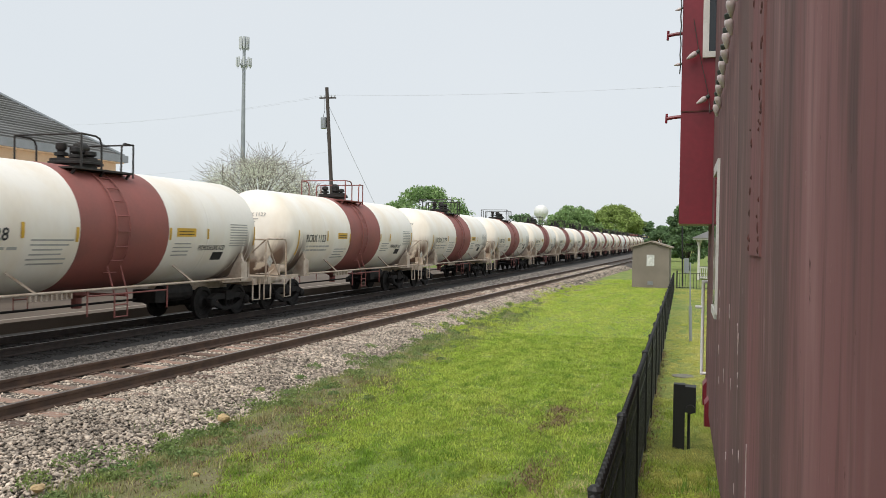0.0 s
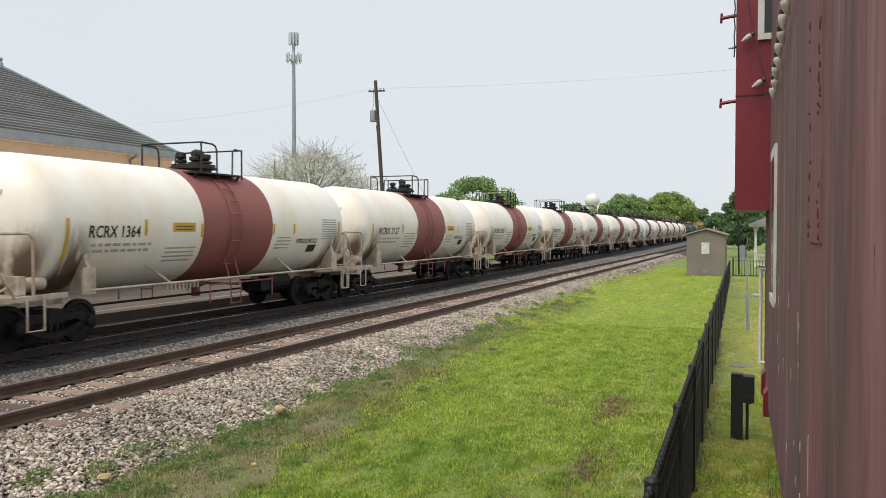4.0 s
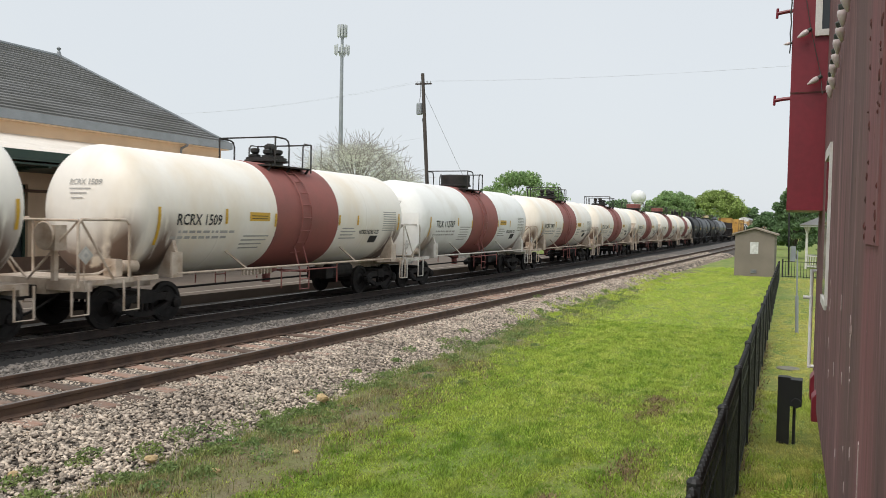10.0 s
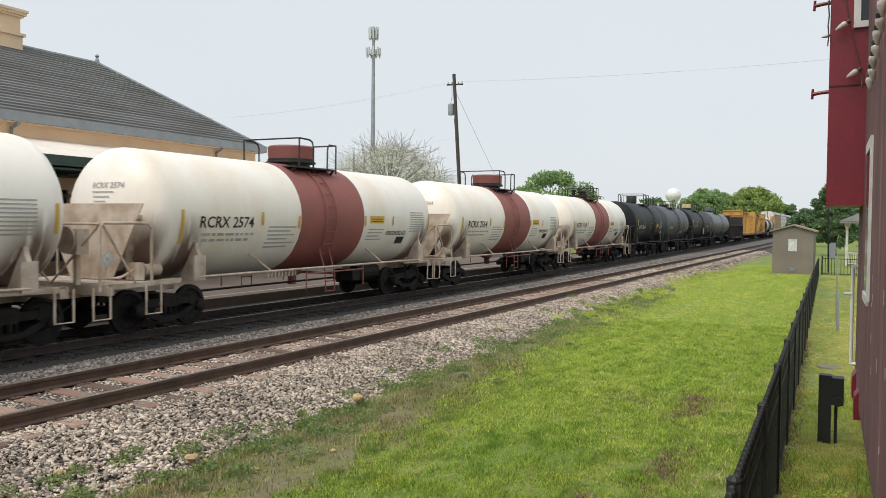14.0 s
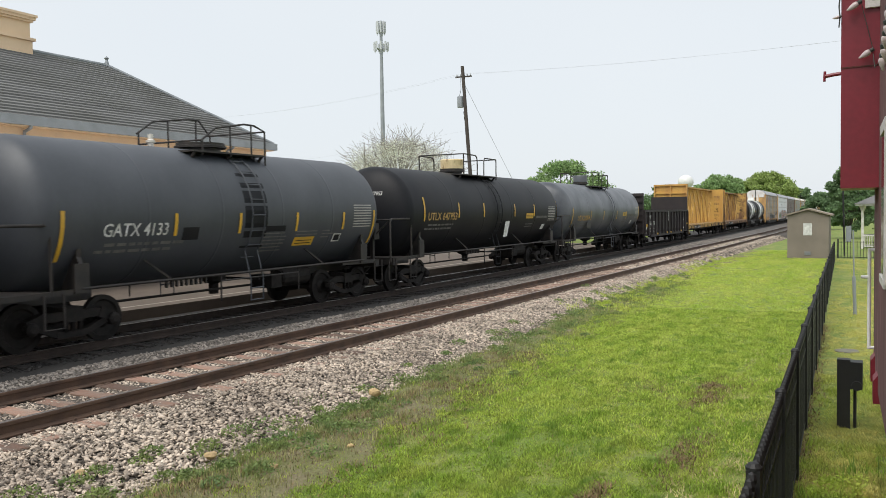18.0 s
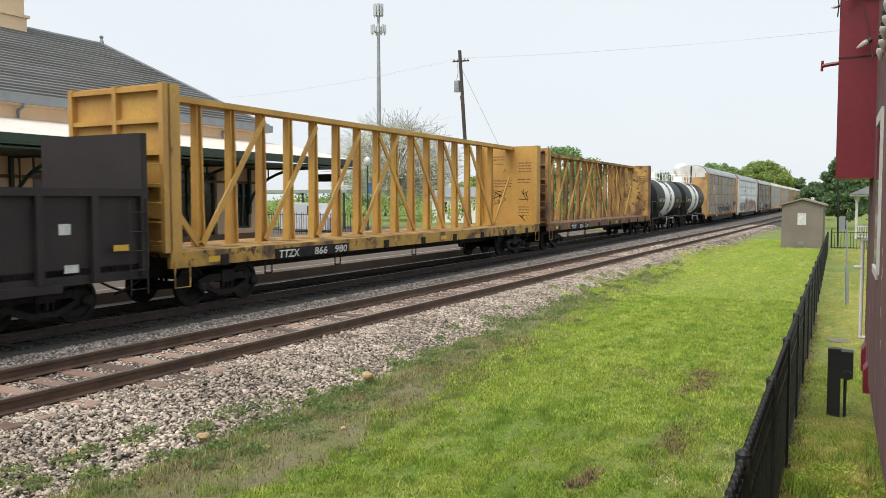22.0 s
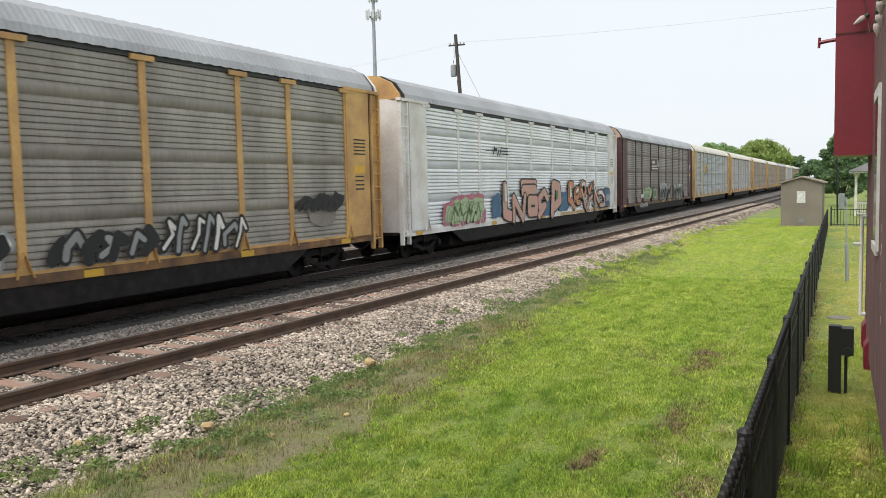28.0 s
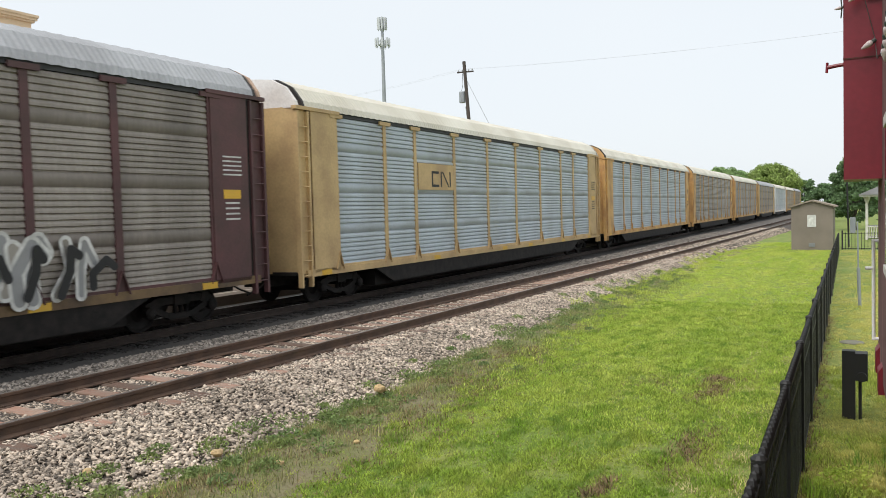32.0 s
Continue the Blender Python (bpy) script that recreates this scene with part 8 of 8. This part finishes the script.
def stones(name, label, n, place, size, material, seed):
    """Loose angular stones, each of a few faces."""
    rng = np.random.default_rng(seed)
    p = place(rng, n)
    n = len(p)
    base = np.array([(1, 0, 0), (-1, 0, 0), (0, 1, 0), (0, -1, 0), (0, 0, 1), (0, 0, -1)], float)
    s = size * rng.uniform(0.55, 1.35, (n, 1, 1)) * rng.uniform(0.5, 1.3, (n, 1, 3)) * np.array([1, 1, 0.55])
    v = base[None] * s * rng.uniform(0.75, 1.2, (n, 6, 1)) + rng.normal(0, 0.18, (n, 6, 3)) * s
    a, b, c = rng.uniform(0, 6.28, n), rng.uniform(-0.7, 0.7, n), rng.uniform(-0.7, 0.7, n)
    ca, sa = np.cos(a)[:, None], np.sin(a)[:, None]
    x, y, z = v[..., 0], v[..., 1], v[..., 2]
    x, z = x * np.cos(b)[:, None] + z * np.sin(b)[:, None], z * np.cos(b)[:, None] - x * np.sin(b)[:, None]
    y, z = y * np.cos(c)[:, None] + z * np.sin(c)[:, None], z * np.cos(c)[:, None] - y * np.sin(c)[:, None]
    x, y = x * ca - y * sa, x * sa + y * ca
    v = np.stack([x, y, z], -1) + p[:, None, :]
    tri = np.array([(0, 2, 4), (2, 1, 4), (1, 3, 4), (3, 0, 4), (2, 0, 5), (1, 2, 5), (3, 1, 5), (0, 3, 5)])
    f = (tri[None] + 6 * np.arange(n)[:, None, None]).reshape(-1)
    me = bpy.data.meshes.new(name)
    me.vertices.add(6 * n)
    me.vertices.foreach_set("co", v.reshape(-1))
    me.loops.add(24 * n)
    me.loops.foreach_set("vertex_index", f)
    me.polygons.add(8 * n)
    me.polygons.foreach_set("loop_start", np.arange(0, 24 * n, 3))
    me.update(calc_edges=True)
    me.materials.append(material)
    return tagged(new(name, me), label, "ballast stones", kind="stuff")


def ring_z(ring, x):
    for (x0, z0), (x1, z1) in zip(ring, ring[1:]):
        if x0 <= x <= x1:
            return z0 + (z1 - z0) * (x - x0) / (x1 - x0)
    return None


def over(ring_of, x0, x1, y0, y1, lift=0.0):
    def place(rng, n):
        out = []
        for y, u in zip(y0 + (y1 - y0) * rng.uniform(0, 1, n) ** 1.25, rng.uniform(0, 1, n)):
            ring = ring_of(y)
            a, b = x0(y), x1(y)
            x = a + (b - a) * u
            z = ring_z(ring, x)
            if z is not None:
                out.append((x, y, z + lift))
        return np.array(out)
    return place


stones("ballast_stones", "grey and tan crushed ballast stones beside the rail", 66000, over(near_ring, lambda y: track_x(y) + 0.85, lambda y: track_x(y) + shoulder(y) + 0.12, 1.5, 36.0, 0.016), 0.034, STONE, 1)
stones("ballast_stones", "grey and tan crushed ballast stones between the rails", 24000, over(near_ring, lambda y: track_x(y) - 0.68, lambda y: track_x(y) + 0.68, 1.5, 34.0, -0.004), 0.034, STONE, 2)
stones("ballast_stones", "dusty grey ballast stones between the tracks", 30000, over(middle_ring, lambda y: line_x(y) + 1.5, lambda y: track_x(y) - 0.85, 1.5, 40.0, 0.008), 0.042, GREYSTONE, 3)
stones("ballast_stones", "dusty grey ballast stones between the tracks", 8000, over(near_ring, lambda y: track_x(y) - 1.75, lambda y: track_x(y) - 0.85, 1.5, 36.0, 0.008), 0.040, GREYSTONE, 7)
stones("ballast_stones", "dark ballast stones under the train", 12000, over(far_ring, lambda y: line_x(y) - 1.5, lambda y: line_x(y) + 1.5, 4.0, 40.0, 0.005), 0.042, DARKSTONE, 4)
stones("ballast_stones", "grey crushed ballast stones further along the rail", 12000, over(near_ring, lambda y: track_x(y) - 1.6, lambda y: track_x(y) + shoulder(y) + 0.1, 34.0, 80.0, 0.01), 0.06, STONE, 5)

stones("ballast_stones", "dusty grey ballast stones further along between the tracks", 9000, over(middle_ring, lambda y: line_x(y) + 2.0, lambda y: track_x(y) - 1.8, 36.0, 75.0, 0.01), 0.065, GREYSTONE, 8)


def blades(name, label, p, height, width, material, seed, lean=0.5):
    """Grass blades, one bent triangle each, standing on the points p."""
    rng = np.random.default_rng(seed)
    n = len(p)
    a = rng.uniform(0, 6.28, n)
    clump = np.array([noise3(x * 3.3, y * 2.4, seed) + 0.6 * noise3(x * 8.5, y * 7.0, seed) for x, y in p[:, :2]])
    h = height * rng.uniform(0.45, 1.35, n) * np.clip(1.0 + 1.25 * clump, 0.45, 2.2)
    w = width * rng.uniform(0.6, 1.3, n)
    d = np.stack([np.cos(a), np.sin(a), 0 * a], 1)
    q = np.stack([-np.sin(a), np.cos(a), 0 * a], 1)
    tip = p + q * (h * lean * rng.uniform(-1, 1, n))[:, None] + np.stack([0 * a, 0 * a, h], 1)
    v = np.stack([p - d * w[:, None], p + d * w[:, None], tip], 1).reshape(-1, 3)
    me = bpy.data.meshes.new(name)
    me.vertices.add(3 * n)
    me.vertices.foreach_set("co", v.reshape(-1))
    me.loops.add(3 * n)
    me.loops.foreach_set("vertex_index", np.arange(3 * n))
    me.polygons.add(n)
    me.polygons.foreach_set("loop_start", np.arange(0, 3 * n, 3))
    me.update(calc_edges=True)
    me.materials.append(material)
    return tagged(new(name, me), label, "grass", kind="stuff")


def lawn(n, seed, y0, y1, x_left, x_right, power=1.6, keep=None):
    rng = np.random.default_rng(seed)
    y = y0 + (y1 - y0) * rng.uniform(0, 1, n) ** power
    u = rng.uniform(0, 1, n)
    out = []
    for yy, uu in zip(y, u):
        a, b = x_left(yy), x_right(yy)
        x = a + (b - a) * uu
        if keep is None or keep(x, yy, rng):
            out.append((x, yy, ground_z(x, yy) - 0.004))
    return np.array(out)


def edge(y):
    return track_x(y) + shoulder(y)


BARE = ((-2.11, 12.0, 0.34, 1.0), (-1.9, 9.1, 0.3, 0.7), (-2.32, 7.1, 0.2, 0.45), (-3.0, 12.1, 0.4, 0.45), (-1.25, 6.3, 0.25, 0.9), (-1.0, 8.0, 0.25, 1.5), (-1.0, 15.2, 0.25, 0.5))


def lush(x, y, rng):
    for bx, by, rx, ry in BARE:
        if ((x - bx) / rx) ** 2 + ((y - by) / ry) ** 2 < rng.uniform(0.3, 1.2):
            return rng.uniform() < 0.4
    thin = (x - edge(y) - 0.25 * noise3(y * 1.1, 7.0)) / (1.5 + 1.0 * min(max((13.0 - y) / 6.0, 0.0), 1.0) + 0.5 * noise3(y * 0.5, 2.0))
    patch = noise3(x * 0.9, y * 0.55, 3.0) + 0.5 * noise3(x * 2.6, y * 1.6, 8.0)
    return rng.uniform() < min(max(thin, 0.10), 1.0) * (1.0 if patch > -0.12 else 0.72)


blades("lawn_grass", "short mown bright green grass", lawn(620000, 1, 2.8, 22.0, lambda y: edge(y) - 0.2, lambda y: -0.5 - 0.0345 * y, 1.7, lush), 0.030, 0.0075, BLADE, 1, 1.5)
blades("lawn_grass", "short mown bright green grass further along", lawn(270000, 2, 9.0, 56.0, lambda y: edge(y) - 0.1, lambda y: -0.5 - 0.0345 * y, 1.35, lambda x, y, rng: rng.uniform() < (y - 7.5) / 6.0 and lush(x, y, rng)), 0.034, 0.010, MOWN, 2, 1.4)
blades("fence_grass", "longer grass between fence and caboose", lawn(40000, 3, 3.5, 14.0, lambda y: -0.42 - 0.0345 * y, lambda y: 0.9, 1.2), 0.055, 0.008, MEADOW, 3, 1.2)
blades("fence_grass", "lush dark green weeds between fence and caboose", lawn(26000, 13, 2.6, 10.5, lambda y: -0.36 - 0.0345 * y, lambda y: 0.9, 1.4, lambda x, y, rng: rng.uniform() < 1.3 - (y - 3.0) / 5.0 + noise3(x * 2, y * 2, 1.0)), 0.10, 0.008, BLADE, 13, 1.1)
blades("fence_grass", "yellowing grass strip behind the fence", lawn(70000, 4, 8.0, 47.0, lambda y: -0.35 - 0.0345 * y, lambda y: 0.3 - 0.0345 * y if y < 9.5 else 0.7, 1.5), 0.032, 0.010, STRIP, 4, 1.4)
blades("edge_weeds", "dry brown and grey-green weeds along the ballast edge", lawn(46000, 5, 3.0, 30.0, lambda y: edge(y) - 0.1, lambda y: edge(y) + 1.5, 1.5, lambda x, y, rng: rng.uniform() < 1.25 - (x - edge(y)) / 1.5 + 0.6 * noise3(x * 2.0, y * 1.2, 5.0)), 0.065, 0.006, DRYBLADE, 5, 0.9)


def tufts(n, seed, y0, y1, where, spread, per):
    rng = np.random.default_rng(seed)
    out = []
    for y in rng.uniform(y0, y1, n):
        x = where(y) + rng.normal(0, spread)
        r = rng.uniform(0.05, 0.2)
        for _ in range(per):
            px, py = x + rng.normal(0, r), y + rng.normal(0, r * 1.3)
            out.append((px, py, max(ground_z(px, py), ring_z(near_ring(py), px) or -9) - 0.01))
    return np.array(out)


blades("edge_weeds", "fresh green weed tufts growing into the ballast", tufts(150, 6, 3.0, 30.0, lambda y: edge(y) + 0.25, 0.35, 110), 0.07, 0.006, WEED, 6, 0.9)
blades("lawn_grass", "yellowed worn grass patches in the lawn", lawn(60000, 12, 2.8, 40.0, lambda y: edge(y) + 0.4, lambda y: -0.5 - 0.0345 * y, 1.6, lambda x, y, rng: rng.uniform() < 0.06 + 2.2 * (noise3(x * 0.8, y * 0.4, 21.0) + 0.5 * noise3(x * 2.4, y * 1.4, 4.0) - 0.08)), 0.036, 0.0075, MEADOW, 12, 1.4)
blades("straw", "straw-coloured dead grass by the fence", lawn(30000, 8, 3.0, 16.0, lambda y: -1.5 - 0.0345 * y, lambda y: -0.42 - 0.0345 * y, 1.2, lambda x, y, rng: rng.uniform() < ((x + 1.5 + 0.0345 * y) / 1.08) ** 1.5 + 0.9 * noise3(x * 1.7, y * 0.9, 9.0)), 0.036, 0.006, STRAW, 8, 1.8)
blades("edge_weeds", "tall fresh weed tufts along the ballast further on", tufts(110, 16, 20.0, 46.0, lambda y: edge(y) + 0.3, 0.35, 150), 0.085, 0.012, MOWN, 16, 1.0)
rng = np.random.default_rng(52)
cs, rs = [], []
spots = [(-6.55, 7.4), (-6.4, 7.75), (-6.24, 8.2), (-5.6, 7.95), (-6.4, 10.6), (-6.35, 11.4), (-6.1, 9.0), (-6.6, 6.6)]
for k in range(190):
    y = 3.2 + 30.0 * rng.uniform() ** 1.3
    spots.append((edge(y) + 0.12 + 0.42 * rng.normal(), y))
for k, (x, y) in enumerate(spots):
    q = rng.uniform(0.05, 0.17) * (1.5 if k < 8 else 1.0)
    cs.append((x, y, max(ground_z(x, y), ring_z(near_ring(y), x) or -9) + 0.3 * q))
    rs.append([q * 1.2, q * 1.5, q * 0.55])
weeds = new("broad_weeds", leaf_mesh("broad_weeds", cs, rs, 170, 0.022, WEED, rng))
cs, rs = [], []
for k in range(150):
    y = 2.8 + 5.6 * rng.uniform() ** 1.2
    x = -0.36 - 0.0345 * y + 1.0 * rng.uniform()
    q = rng.uniform(0.06, 0.15)
    cs.append((x, y, ground_z(x, y) + 0.4 * q))
    rs.append([q, q * 1.2, q * 0.6])
clumps = new("broad_weeds", leaf_mesh("broad_weeds", cs, rs, 130, 0.02, MOWN, rng))
tagged(clumps, "leafy green weeds between fence and caboose", "weeds", kind="stuff")
tagged(weeds, "low leafy green weeds along the ballast edge", "weeds", kind="stuff")
flowers = new("lawn_flowers", leaf_mesh("lawn_flowers", [(-2.93, 21.1, -0.33), (-2.6, 20.6, -0.34), (-3.2, 20.0, -0.34)], [[0.35, 0.5, 0.03]] * 3, 26, 0.016, STRAW, rng))
tagged(flowers, "tiny pale yellow flowers in the lawn", "flowers", kind="stuff")
bm = bmesh.new()
lathe(bm, [(0.0, -0.365), (0.19, -0.365), (0.21, -0.375), (0.21, -0.45)], "z", 20, (-0.50, 16.3, 0))
tagged(part("valve_cover", bm, mat("weathered_cover", (0.20, 0.19, 0.14), (0.15, 0.145, 0.11), rough=0.8, scale=8)), "flat round grey valve cover in the grass", "valve cover")
rng = np.random.default_rng(31)
worn = []
for px, py, rx, ry, n in ((-2.08, 11.7, 0.11, 0.55, 2600), (-2.0, 12.6, 0.2, 0.3, 900), (-1.78, 8.7, 0.12, 0.5, 1500), (-2.32, 7.1, 0.07, 0.22, 500), (-1.25, 6.3, 0.14, 0.5, 1500), (-2.9, 11.8, 0.25, 0.4, 700)):
    for x, y in zip(px + rx * rng.normal(size=n), py + ry * rng.normal(size=n)):
        worn.append((x, y, ground_z(x, y)))
for y in 3.0 + 17.0 * rng.uniform(size=9000) ** 1.3:
    x = -0.41 - 0.0345 * y + rng.normal(-0.04, 0.10)
    worn.append((x, y, ground_z(x, y)))
for y in 3.0 + 11.0 * rng.uniform(size=26000):
    x = edge(y) + 0.2 + abs(rng.normal(0, 0.75))
    if noise3(x * 1.1, y * 0.7, 17.0) > rng.uniform(-0.45, 0.35):
        worn.append((x, y, ground_z(x, y) + 0.006))
blades("dead_grass", "brown dead grass on worn bare spots of the lawn", np.array(worn), 0.03, 0.007, DEADBLADE, 31, 2.2)
SAND = mat("yellow_rock", (0.56, 0.40, 0.19), (0.40, 0.29, 0.16), rough=0.9, scale=8, fine=40)
for x, y, z, s in ((-6.27, 6.33, -0.33, 0.075), (-5.5, 6.42, -0.38, 0.07), (-6.2, 9.42, -0.27, 0.10), (-6.9, 5.2, -0.28, 0.06), (-5.2, 7.4, -0.38, 0.055)):
    bm = bmesh.new()
    s *= 0.78
    bmesh.ops.create_icosphere(bm, subdivisions=2, radius=s)
    for v in bm.verts:
        v.co *= 1 + 0.55 * noise3(*(v.co * 16 + Vector((x, y, 0))))
        v.co.z *= 0.7
        v.co += Vector((x, y, z))
    tagged(part("rock", bm, SAND), "pale yellow rock at the edge of the ballast", "rock", "loose rocks")

motions()
